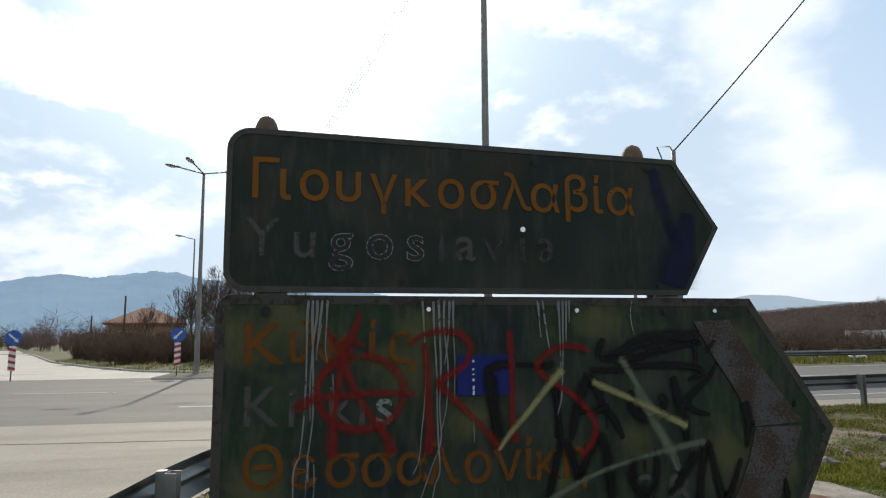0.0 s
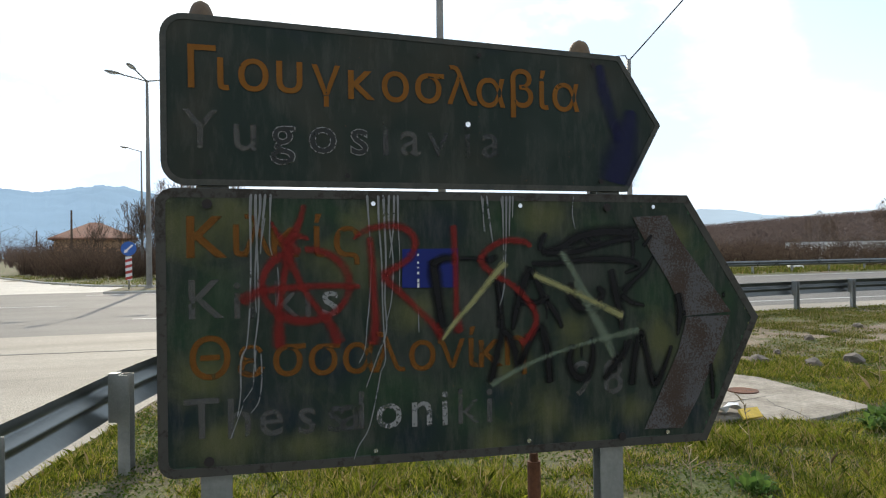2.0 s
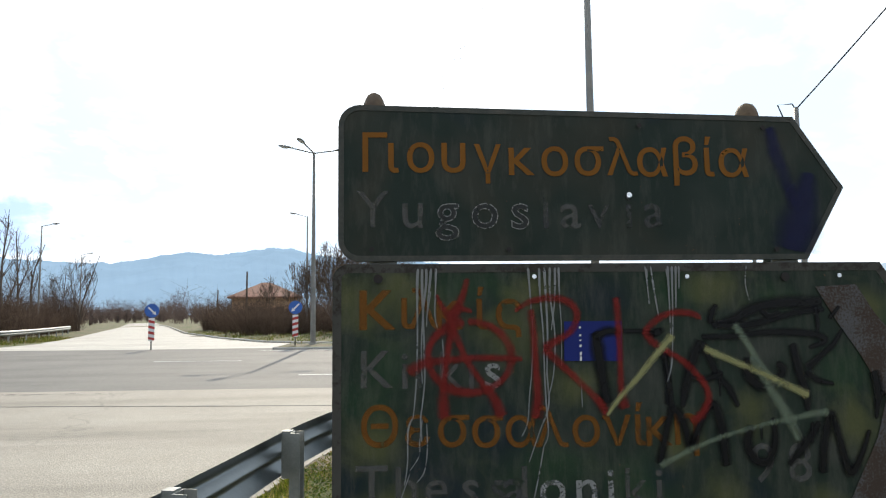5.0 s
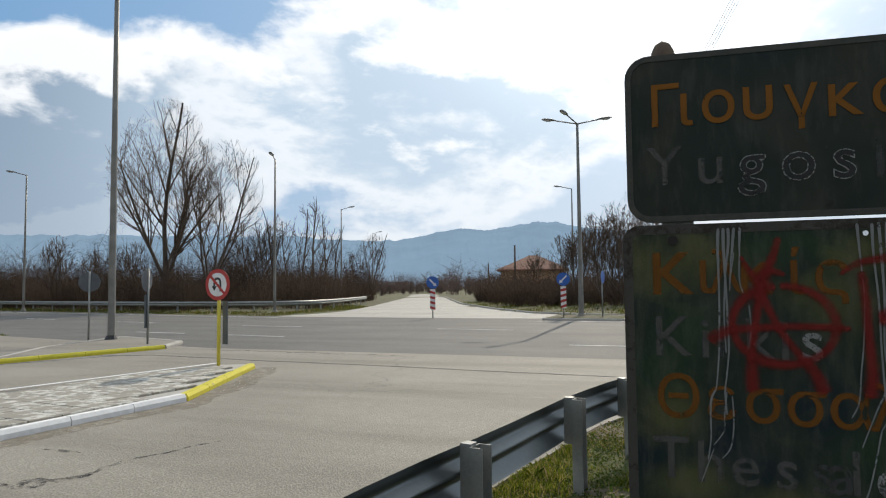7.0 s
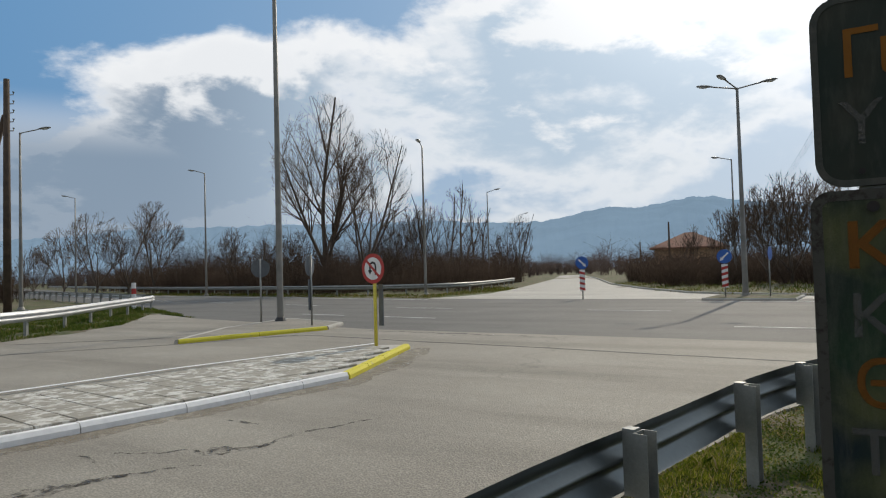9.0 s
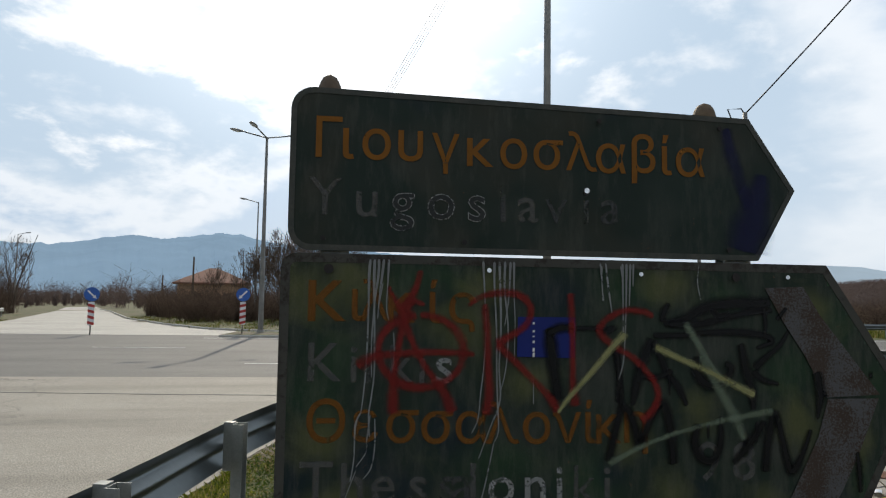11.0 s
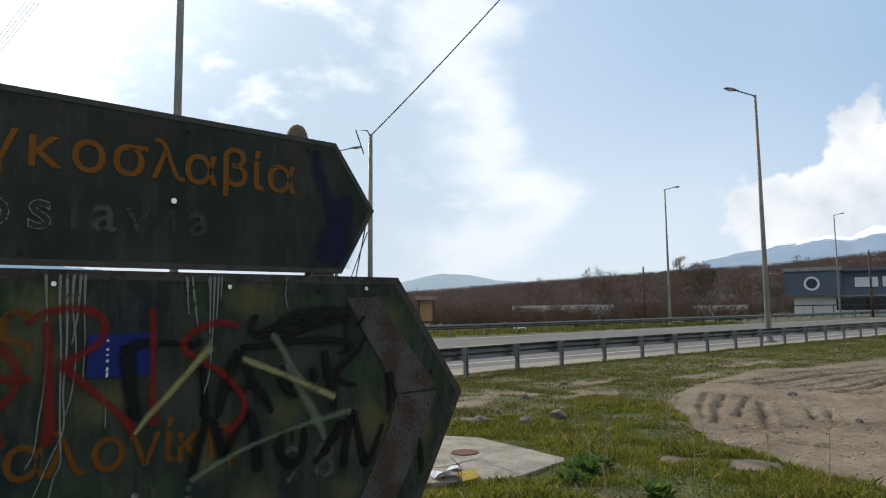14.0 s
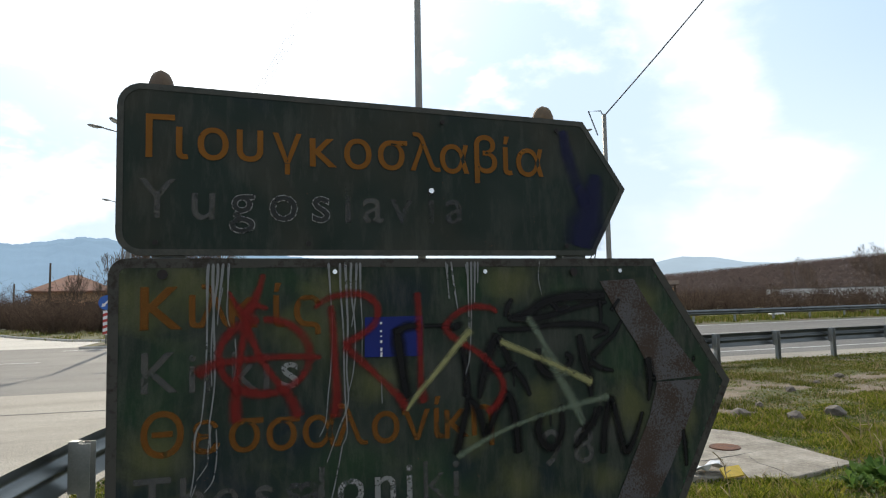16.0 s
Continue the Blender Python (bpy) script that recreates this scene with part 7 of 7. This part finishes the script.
def bare_tree(x, y, height, stems, label, seed, spread=0.27, fork=0.16, least=0.012, counts=(9, 7, 5), trunk=0.02, tilt=(0, 0), group="bare trees round the junction"):
    """A leafless tree: a short trunk, stems limbs fanning out of it, and a rounded crown of fine branches; spread is the crown's half width over the height."""
    rs = random.Random(seed)
    t = thing("bare_tree", label, "tree", group, at=pose(x, y, 0))
    mid, half = height * (0.5 + fork * 0.5 + 0.02), height * (0.5 - fork * 0.5 + 0.01)

    def hull(p):
        k = max(p.z / height, 0.0)
        return ((p.x - tilt[0] * k) ** 2 + (p.y - tilt[1] * k) ** 2) / (spread * height) ** 2 + ((p.z - mid) / half) ** 2 < 1.0 or (p.z < height * fork * 1.4 and p.x ** 2 + p.y ** 2 < (0.12 * height) ** 2)

    segs = []
    foot, top = Vector((0, 0, -0.1)), Vector((rs.uniform(-0.1, 0.1), rs.uniform(-0.1, 0.1), height * fork))
    for i in range(3):
        segs.append((foot.lerp(top, i / 3), foot.lerp(top, (i + 1) / 3), height * trunk * (1.25 - 0.1 * i), height * trunk * (1.15 - 0.1 * i), 0))
    turn = rs.uniform(0, 6.28)
    for k in range(stems):
        a = turn + 2 * math.pi * k / stems + rs.uniform(-0.3, 0.3)
        out = (0.12 if k == 0 else rs.uniform(0.75, 1.05)) * spread / 0.5
        aim = Vector((math.cos(a) * out + tilt[0] / height, math.sin(a) * out + tilt[1] / height, 1)).normalized()
        start = top.lerp(foot, rs.uniform(0.0, 0.35))
        reach = 0.5
        while reach < height and hull(start + aim * (reach + 0.2)):
            reach += 0.2
        grown(segs, start, aim, reach * 0.97, height * trunk * (0.75 if k == 0 else 0.55), 0, rs, hull, counts, least)
    for nm, part_segs, mat in (("trunk", [q for q in segs if q[4] == 0], M["bark"]), ("crown", [q for q in segs if q[4] > 0], M["twig"])):
        v, f = limb_arrays(part_segs, least)
        ob = new(nm, np_mesh(nm, v, f, mat))
        ob.parent = t
    return t


bare_tree(-38.9, 45.4, 17.0, 7, "large bare many-limbed tree behind the guard rail", 5, 0.27, 0.13, 0.011, (11, 8, 6), 0.017)
bare_tree(-35.6, 46.8, 13.8, 5, "tall bare tree beside the large one", 8, 0.25, 0.12, 0.011, (10, 7, 6), 0.014, (1.6, 0.6))
for i, (az, d, hh, stems, wide) in enumerate([
        (-57.4, 84, 9.2, 6, 0.36), (-53.4, 82, 10.2, 6, 0.34), (-55.2, 86, 8.6, 5, 0.34), (-59.6, 90, 7.8, 5, 0.36), (-47.3, 66, 6.2, 4, 0.3), (-44.6, 66, 5.2, 4, 0.36), (-42.2, 66, 6.0, 4, 0.4),
        (-29.4, 72, 10.2, 2, 0.11), (-28.3, 70, 11.0, 2, 0.12), (-27.4, 74, 10.0, 2, 0.11), (-30.6, 70, 8.6, 2, 0.13), (-26.6, 76, 9.0, 2, 0.12), (-31.6, 66, 9.6, 3, 0.14), (-23.5, 80, 8.6, 4, 0.22), (-24.6, 82, 7.0, 3, 0.22), (-34.0, 64, 7.8, 4, 0.26), (-32.6, 66, 8.2, 4, 0.22),
        (-4.2, 54, 7.2, 6, 0.40), (-2.6, 52, 7.8, 6, 0.40), (-1.2, 53, 7.4, 6, 0.40), (-5.9, 58, 6.4, 5, 0.34), (0.2, 55, 7.2, 6, 0.40), (-7.4, 66, 6.4, 4, 0.26), (-9.6, 70, 5.6, 4, 0.26), (-3.4, 57, 7.0, 5, 0.36),
        (66.8, 125, 9.8, 5, 0.32), (57.4, 92, 6.4, 4, 0.34), (51.6, 96, 7.4, 5, 0.36), (53.0, 92, 6.6, 5, 0.36), (58.6, 100, 8.6, 5, 0.36), (59.6, 104, 8.2, 5, 0.36), (47.0, 96, 6.0, 4, 0.36), (62.5, 108, 6.4, 4, 0.34), (64.6, 112, 6.0, 4, 0.34), (-61.5, 100, 6.6, 4, 0.36), (-64.5, 110, 6.4, 4, 0.36)]):
    a = radians(az)
    bare_tree(-0.7 + d * math.sin(a), d * math.cos(a), hh, stems, "bare winter tree among brown scrub", 20 + i, wide, 0.10 if wide > 0.2 else 0.2, 0.015 if d < 100 else 0.022, (8, 6, 5) if wide > 0.2 else (12, 4, 3), 0.014)


def brush(name, centres, heights, stems, twigs, width, material, label, seed, spread=0.5, category="scrub"):
    """Brushwood: bundles of stems that lean apart, each with side twigs, as one sheet of thin blades."""
    rs = np.random.RandomState(seed)
    n = len(centres) * stems
    base = np.repeat(np.column_stack([centres, np.full(len(centres), -0.05)]), stems, 0)
    hh = np.repeat(heights, stems) * rs.uniform(0.55, 1.05, n)
    base[:, :2] += rs.normal(size=(n, 2)) * (hh * 0.10)[:, None]
    lean = rs.normal(size=(n, 2)) * spread * 0.5
    tip = base + np.column_stack([lean * hh[:, None], hh])
    a, b, wd = [base], [tip], [np.full(n, width * 1.5)]
    for _ in range(twigs):
        t = rs.uniform(0.15, 0.95, n)[:, None]
        p = base + (tip - base) * t
        l = (hh * rs.uniform(0.12, 0.38, n))[:, None]
        d = np.column_stack([rs.normal(size=(n, 2)) * 0.75, rs.uniform(0.1, 1.1, n)])
        a.append(p)
        b.append(p + d * l)
        wd.append(np.full(n, width))
    a, b, wd = np.concatenate(a), np.concatenate(b), np.concatenate(wd)
    side_way = np.cross(b - a, rs.normal(size=a.shape))
    side_way *= (wd / np.maximum(np.linalg.norm(side_way, axis=1), 1e-6) / 2)[:, None]
    v = np.stack([a - side_way, a + side_way, b + side_way * 0.35, b - side_way * 0.35], 1).reshape(-1, 3)
    f = np.arange(len(v)).reshape(-1, 4)
    return tagged(new(name, np_mesh(name, v, f, material)), label, category, kind="stuff")


def belt(az0, az1, d0, d1, n, seed):
    rs = np.random.RandomState(seed)
    a, d = np.radians(rs.uniform(az0, az1, n)), np.sqrt(rs.uniform(d0 ** 2, d1 ** 2, n))
    return np.column_stack([-0.7 + d * np.sin(a), d * np.cos(a)])


def away(c, polys, gap):
    keep = np.ones(len(c), bool)
    for poly in polys:
        keep &= ~inside(c[:, 0], c[:, 1], poly) & (edge_dist(c[:, 0], c[:, 1], poly) > gap)
    return c[keep]


def uneven(c, lo, hi, rs):
    """Heights that swell and sink along a belt of scrub, with few tall ones."""
    swell = np.clip(0.55 + 0.55 * ripple(c[:, 0] * 0.16, c[:, 1] * 0.14), 0.05, 1.1)
    return lo + (hi - lo) * swell * rs.uniform(0.1, 1.0, len(c)) ** 1.8


rs = np.random.RandomState(11)
c = away(belt(-51, -23.5, 50, 84, 1000, 1), (MAIN, SIDE), 2.6)
brush("scrub_behind_rail", c, uneven(c, 1.6, 7.2, rs), 14, 10, 0.018, M["brush"], "brown leafless thicket behind the guard rail", 2, 0.36)
c = away(belt(-80, -49, 60, 120, 1500, 3), (MAIN, SIDE), 2.6)
brush("scrub_along_road", c, uneven(c, 1.6, 7.0, rs), 14, 9, 0.024, M["brush"], "brown leafless thicket along the road", 4, 0.36)
c = away(belt(-14.5, 3, 50, 78, 420, 5), (MAIN, SIDE), 2.2)
c = c[(c[:, 1] < 79)]
brush("scrub_by_house", c, uneven(c, 1.3, 4.4, rs), 18, 10, 0.020, M["brush"], "dense brown bushes in front of the tiled house", 6, 0.7)
c = away(belt(-40, 20, 120, 300, 900, 7), (MAIN, SIDE), 3.0)
brush("far_trees", c, uneven(c, 3.0, 9.0, rs), 14, 12, 0.06, M["brush_far"], "line of distant leafless trees across the plain", 8, 0.36, "trees")
c = away(belt(-95, -40, 130, 300, 700, 17), (MAIN, SIDE), 3.0)
brush("far_trees_west", c, uneven(c, 3.0, 9.0, rs), 14, 12, 0.06, M["brush_far"], "line of distant leafless trees across the plain", 18, 0.36, "trees")
c = away(belt(34, 64, 56, 110, 520, 9), (MAIN,), 5.0)
c = c[np.hypot(c[:, 0] - 34.6, c[:, 1] - 46) > 4]
brush("scrub_across_road", c, rs.uniform(0.9, 2.6, len(c)), 12, 8, 0.04, M["brush"], "low brown scrub across the main road", 10, 0.7)
c = away(belt(34, 100, 125, 230, 1500, 12), (MAIN,), 4.0)
brush("woods_at_hill_foot", c, uneven(c, 2.0, 7.5, rs), 12, 11, 0.045, M["brush_far"], "leafless woods at the foot of the hill", 13, 0.6, "trees")


def hill_woods(n, seed):
    """Crowns all over the hillside, following its slope."""
    rs = np.random.RandomState(seed)
    prof = [(26, 0.7), (33, 1.2), (37, 1.45), (42, 1.8), (48, 2.2), (54, 2.55), (59, 2.75), (65, 3.0), (70, 3.4), (76, 3.8), (90, 4.3), (110, 4.0)]
    az = rs.uniform(30, 92, n)
    t = rs.uniform(0.05, 1.02, n)
    d = 520 - 330 * (1 - t)
    crest = 520 * np.tan(np.radians(np.interp(az, [p[0] for p in prof], [p[1] for p in prof]))) + 1.6
    z = crest * np.minimum(t, 1) ** 0.8 - 1.5
    base = np.column_stack([d * np.sin(np.radians(az)), d * np.cos(np.radians(az)), z])
    k = 40
    base = np.repeat(base, k, 0)
    m = len(base)
    hh = np.repeat(rs.uniform(2.6, 5.2, n), k)
    p = base + np.column_stack([rs.normal(size=(m, 2)) * 1.7, rs.uniform(0.1, 0.95, m) * hh])
    q = p + np.column_stack([rs.normal(size=(m, 2)) * 0.55, rs.uniform(-0.2, 0.8, m)])
    s = np.cross(q - p, rs.normal(size=p.shape))
    s *= (rs.uniform(0.07, 0.16, m) / np.linalg.norm(s, axis=1))[:, None]
    v = np.stack([p - s, p + s, q + s * 0.3, q - s * 0.3], 1).reshape(-1, 3)
    tagged(new("hill_woods", np_mesh("hill_woods", v, np.arange(len(v)).reshape(-1, 4), M["brush_far"])), "bare brown woods covering the hillside", "trees", kind="stuff")


hill_woods(9000, 21)


# ---------- grass and weeds ----------
def blades(name, n, box, h0, h1, wd, material, label, seed, keep, lean=0.5, patchy=0.5):
    rs = np.random.RandomState(seed)
    x, y = rs.uniform(box[0], box[2], n), rs.uniform(box[1], box[3], n)
    ok = keep(x, y)
    patch = ripple(x * 1.3 + 4, y * 1.3) + 0.6 * ripple(x * 4.1, y * 3.7)
    ok &= 1.7 * patch > rs.uniform(-1.2, 1.2, n) * patchy - (1 - patchy)
    x, y, patch = x[ok], y[ok], patch[ok]
    n = len(x)
    z = ground_height(x, y)
    hh = rs.uniform(h0, h1, n) * (0.7 + 0.5 * np.clip(patch, -0.6, 1.2))
    a = rs.uniform(0, 2 * math.pi, n)
    b = rs.uniform(0, 2 * math.pi, n)
    l = rs.uniform(0.1, lean, n) * hh
    p = np.column_stack([x, y, z - 0.01])
    s = np.column_stack([np.cos(a), np.sin(a), np.zeros(n)]) * (wd * rs.uniform(0.6, 1.3, n) / 2)[:, None]
    mid = p + np.column_stack([np.cos(b) * l * 0.35, np.sin(b) * l * 0.35, hh * 0.6])
    tip = p + np.column_stack([np.cos(b) * l, np.sin(b) * l, hh])
    v = np.stack([p - s, p + s, mid + s * 0.7, tip, mid - s * 0.7], 1).reshape(-1, 3)
    o = np.arange(n)[:, None] * 5
    me = np_mesh(name, v, np.arange(5 * n).reshape(-1, 5), material)
    return tagged(new(name, me), label, "grass", kind="stuff")


def on_verge(x, y):
    ok = ~inside(x, y, APRON) & ~inside(x, y, MAIN) & ~inside(x, y, SHOULDER) & ~inside(x, y, SLAB)
    dirt = inside(x, y, DIRT)
    return ok & ~(dirt & (edge_dist(x, y, DIRT) > 0.25))


def inner(x, y):
    worn = bareness(x, y) + 0.25 * ripple(x * 3.1, y * 2.7)
    return on_verge(x, y) & (path_dist(x, y, VERGE_EDGE) > 0.05) & (worn < 0.55)


blades("near_grass", 380000, (-2.0, 1.6, 9.2, 7.4), 0.03, 0.115, 0.0062, M["grass_lush"], "lush sunlit spring grass round the sign posts", 1, inner, 1.2, 0.72)
blades("verge_grass", 130000, (-1.6, 6.2, 12.0, 12.8), 0.025, 0.085, 0.010, M["grass"], "patchy grass across the verge", 2, inner, 0.6, 0.9)
blades("roadside_grass", 60000, (8, 7.4, 40, 12.9), 0.02, 0.055, 0.018, M["grass"], "thin roadside grass along the guard rail", 3, inner, 0.6, 0.9)
blades("dry_grass", 9000, (-1.6, 2.0, 13.0, 12.0), 0.06, 0.22, 0.006, M["straw"], "dry straw-coloured stalks among the grass", 4, inner, 0.9, 0.9)
blades("far_verge_grass", 40000, (10, 31.6, 62, 40), 0.08, 0.25, 0.05, M["grass"], "grass behind the far guard rail", 5, lambda x, y: ~inside(x, y, MAIN))
blades("corner_grass", 60000, (-62, 33, -17, 52), 0.06, 0.2, 0.045, M["grass"], "grass strip under the corner guard rail", 6, lambda x, y: ~inside(x, y, MAIN) & ~inside(x, y, SIDE) & ((edge_dist(x, y, MAIN) < 3.0) | (edge_dist(x, y, SIDE) < 3.0)))
blades("island_grass", 170000, (-34, 0, -16.5, 25), 0.05, 0.16, 0.03, M["grass_green"], "green grass on the railed corner", 7, lambda x, y: ~inside(x, y, MAIN) & ~inside(x, y, APRON), 1.0, 0.55)
blades("kerb_grass", 20000, (-22, 33, 4, 62), 0.05, 0.2, 0.04, M["grass"], "grass along the side road's kerb", 8, lambda x, y: ~inside(x, y, MAIN) & ~inside(x, y, SIDE) & (x > -20 + 0.0 * y))


def turf(name, n, box, size, material, label, seed, keep):
    """Small leaves lying every way close to the soil."""
    rs = np.random.RandomState(seed)
    x, y = rs.uniform(box[0], box[2], n), rs.uniform(box[1], box[3], n)
    ok = keep(x, y) & (ripple(x * 2.1, y * 1.9 + 3) + 0.7 * ripple(x * 6, y * 5) > rs.uniform(-1.1, 0.9, n))
    x, y = x[ok], y[ok]
    n = len(x)
    p = np.column_stack([x, y, ground_height(x, y) + rs.uniform(0.0, size * 0.9, n)])
    d = rs.normal(size=(n, 3)) * np.array([1, 1, 0.55])
    d *= (size * rs.uniform(0.4, 1.0, n) / np.linalg.norm(d, axis=1))[:, None]
    s = np.cross(d, rs.normal(size=(n, 3)))
    s *= (size * 0.22 / np.linalg.norm(s, axis=1))[:, None]
    v = np.stack([p - d * 0.5, p + s, p + d * 0.5, p - s], 1).reshape(-1, 3)
    return tagged(new(name, np_mesh(name, v, np.arange(4 * n).reshape(-1, 4), material)), label, "grass", kind="stuff")


turf("clover", 150000, (-2.0, 1.6, 9.2, 7.0), 0.035, M["grass_green"], "low clover and broad leaves in the near turf", 31, inner)
turf("verge_turf", 120000, (-1.6, 6.5, 14.0, 12.8), 0.04, M["grass"], "short patchy turf over the verge", 32, inner)
turf("rail_turf", 80000, (12.0, 7.5, 40.0, 12.9), 0.06, M["grass"], "short patchy turf along the guard rail", 33, inner)


def gravel(n, seed):
    """Small angular stones on the bare soil and the worn spots."""
    rs = np.random.RandomState(seed)
    x, y = rs.uniform(3.0, 17.0, n), rs.uniform(1.6, 9.6, n)
    ok = (inside(x, y, DIRT) | ((bareness(x, y) > 0.35) & on_verge(x, y)) | ((rs.uniform(0, 1, n) < 0.12) & on_verge(x, y))) & (rs.uniform(0, 1, n) < 0.55 + 0.4 * ripple(x * 1.1, y * 1.4))
    x, y = x[ok], y[ok]
    m = len(x)
    r = 0.004 + 0.016 * rs.uniform(0, 1, m) ** 4
    p = np.column_stack([x, y, ground_height(x, y) + r * 0.3])
    corner = np.array([(1, 0, 0), (0, 1, 0), (-1, 0, 0), (0, -1, 0), (0, 0, 0.8), (0, 0, -0.8)])
    v = (p[:, None, :] + (corner[None] + rs.normal(size=(m, 6, 3)) * 0.22) * r[:, None, None]).reshape(-1, 3)
    f = np.array([(0, 1, 4), (1, 2, 4), (2, 3, 4), (3, 0, 4), (1, 0, 5), (2, 1, 5), (3, 2, 5), (0, 3, 5)])
    f = (f[None] + 6 * np.arange(m)[:, None, None]).reshape(-1, 3)
    tagged(new("gravel", np_mesh("gravel", v, f, M["pebble"])), "loose grey pebbles on the bare soil", "gravel", kind="stuff")


gravel(16000, 41)


def dry_weed(x, y, height, seed):
    rs = random.Random(seed)
    f = Form()
    z = float(ground_height(x, y))
    top = Vector((x + rs.uniform(-0.06, 0.06), y + rs.uniform(-0.06, 0.06), z + height))
    f.tube([(x, y, z - 0.02), ((x + top.x) / 2 + 0.01, (y + top.y) / 2, z + height * 0.5), top], [0.005, 0.004, 0.002], 4)
    for k in range(9):
        t = rs.uniform(0.3, 0.98)
        p = Vector((x, y, z)).lerp(top, t)
        q = p + Vector((rs.gauss(0, 0.05), rs.gauss(0, 0.05), rs.uniform(0.01, 0.07)))
        f.tube([p, q], [0.003, 0.004], 3)
    return f


for i, (x, y, hh) in enumerate([(5.2, 4.2, 0.5), (5.5, 4.35, 0.62), (4.7, 4.0, 0.42), (6.5, 3.9, 0.5), (6.3, 4.2, 0.6), (6.6, 4.4, 0.45), (6.1, 3.0, 0.5), (5.9, 2.4, 0.55), (5.7, 4.9, 0.5), (5.9, 5.2, 0.45), (5.3, 3.3, 0.5), (4.4, 3.6, 0.4), (6.9, 4.9, 0.5), (2.2, 3.4, 0.35), (3.1, 3.9, 0.4)]):
    tagged(new("dry_weed", dry_weed(x, y, hh, i).mesh("dry_weed", M["straw"])), "thin dry weed stalk standing in the grass", "weed", "dry weeds on the verge")


def leafy_weed(x, y, size, n, seed):
    rs = random.Random(seed)
    f = Form()
    z = float(ground_height(x, y))
    for k in range(n):
        a, tilt, l = rs.uniform(0, 6.28), rs.uniform(0.2, 1.25), size * rs.uniform(0.5, 1.0)
        d = Vector((math.cos(a) * math.cos(tilt), math.sin(a) * math.cos(tilt), math.sin(tilt)))
        s = Vector((-math.sin(a), math.cos(a), 0)) * l * 0.16
        o = Vector((x + rs.gauss(0, size * 0.25), y + rs.gauss(0, size * 0.25), z))
        m = o + d * l * 0.55 + Vector((0, 0, 0.02))
        e = o + d * l - Vector((0, 0, 0.1 * l))
        f.add([o, m + s, e, m - s, m + Vector((0, 0, -0.01))], [(0, 1, 4), (1, 2, 4), (2, 3, 4), (3, 0, 4)])
    return f


for i, (x, y, s, n) in enumerate([(4.70, 4.08, 0.24, 170), (5.0, 4.2, 0.20, 120), (4.4, 3.95, 0.16, 80), (4.6, 3.2, 0.18, 100), (3.6, 2.9, 0.18, 60), (2.6, 3.3, 0.16, 50), (-0.9, 3.9, 0.12, 40), (-1.3, 3.1, 0.12, 40)]):
    tagged(new("leafy_weed", leafy_weed(x, y, s, n, i).mesh("leafy_weed", M["weed"])), "low dark green leafy weed clump", "weed", "leafy weeds on the verge")


# ---------- paving pieces ----------
rs = random.Random(4)
TILE = bevelled(Form().box(-0.193, -0.193, 0, 0.193, 0.193, 0.035), "paving_slab", M["tile"], 0.006, 1)
made = 0
lay = radians(-8.8)
for j in range(0, 42):
    for i in range(0, 12):
        u, v = -0.40 * i - 0.30, 0.4 * j - 7.0
        x, y = -7.55 + u * math.cos(lay) - v * math.sin(lay), 3.3 + u * math.sin(lay) + v * math.cos(lay)
        corners = [(x + a, y + b) for a in (-0.2, 0.2) for b in (-0.2, 0.2)]
        if all(inside(np.array([p[0]]), np.array([p[1]]), ISLAND)[0] for p in corners) and made < 300:
            ob = new("paving_slab", TILE)
            ob.parent = island
            ob.matrix_basis = pose(x, y, 0.083 + rs.uniform(0, 0.006), rs.uniform(-0.4, 0.4), rs.uniform(-0.4, 0.4), -8.8 + rs.uniform(-0.6, 0.6))
            made += 1
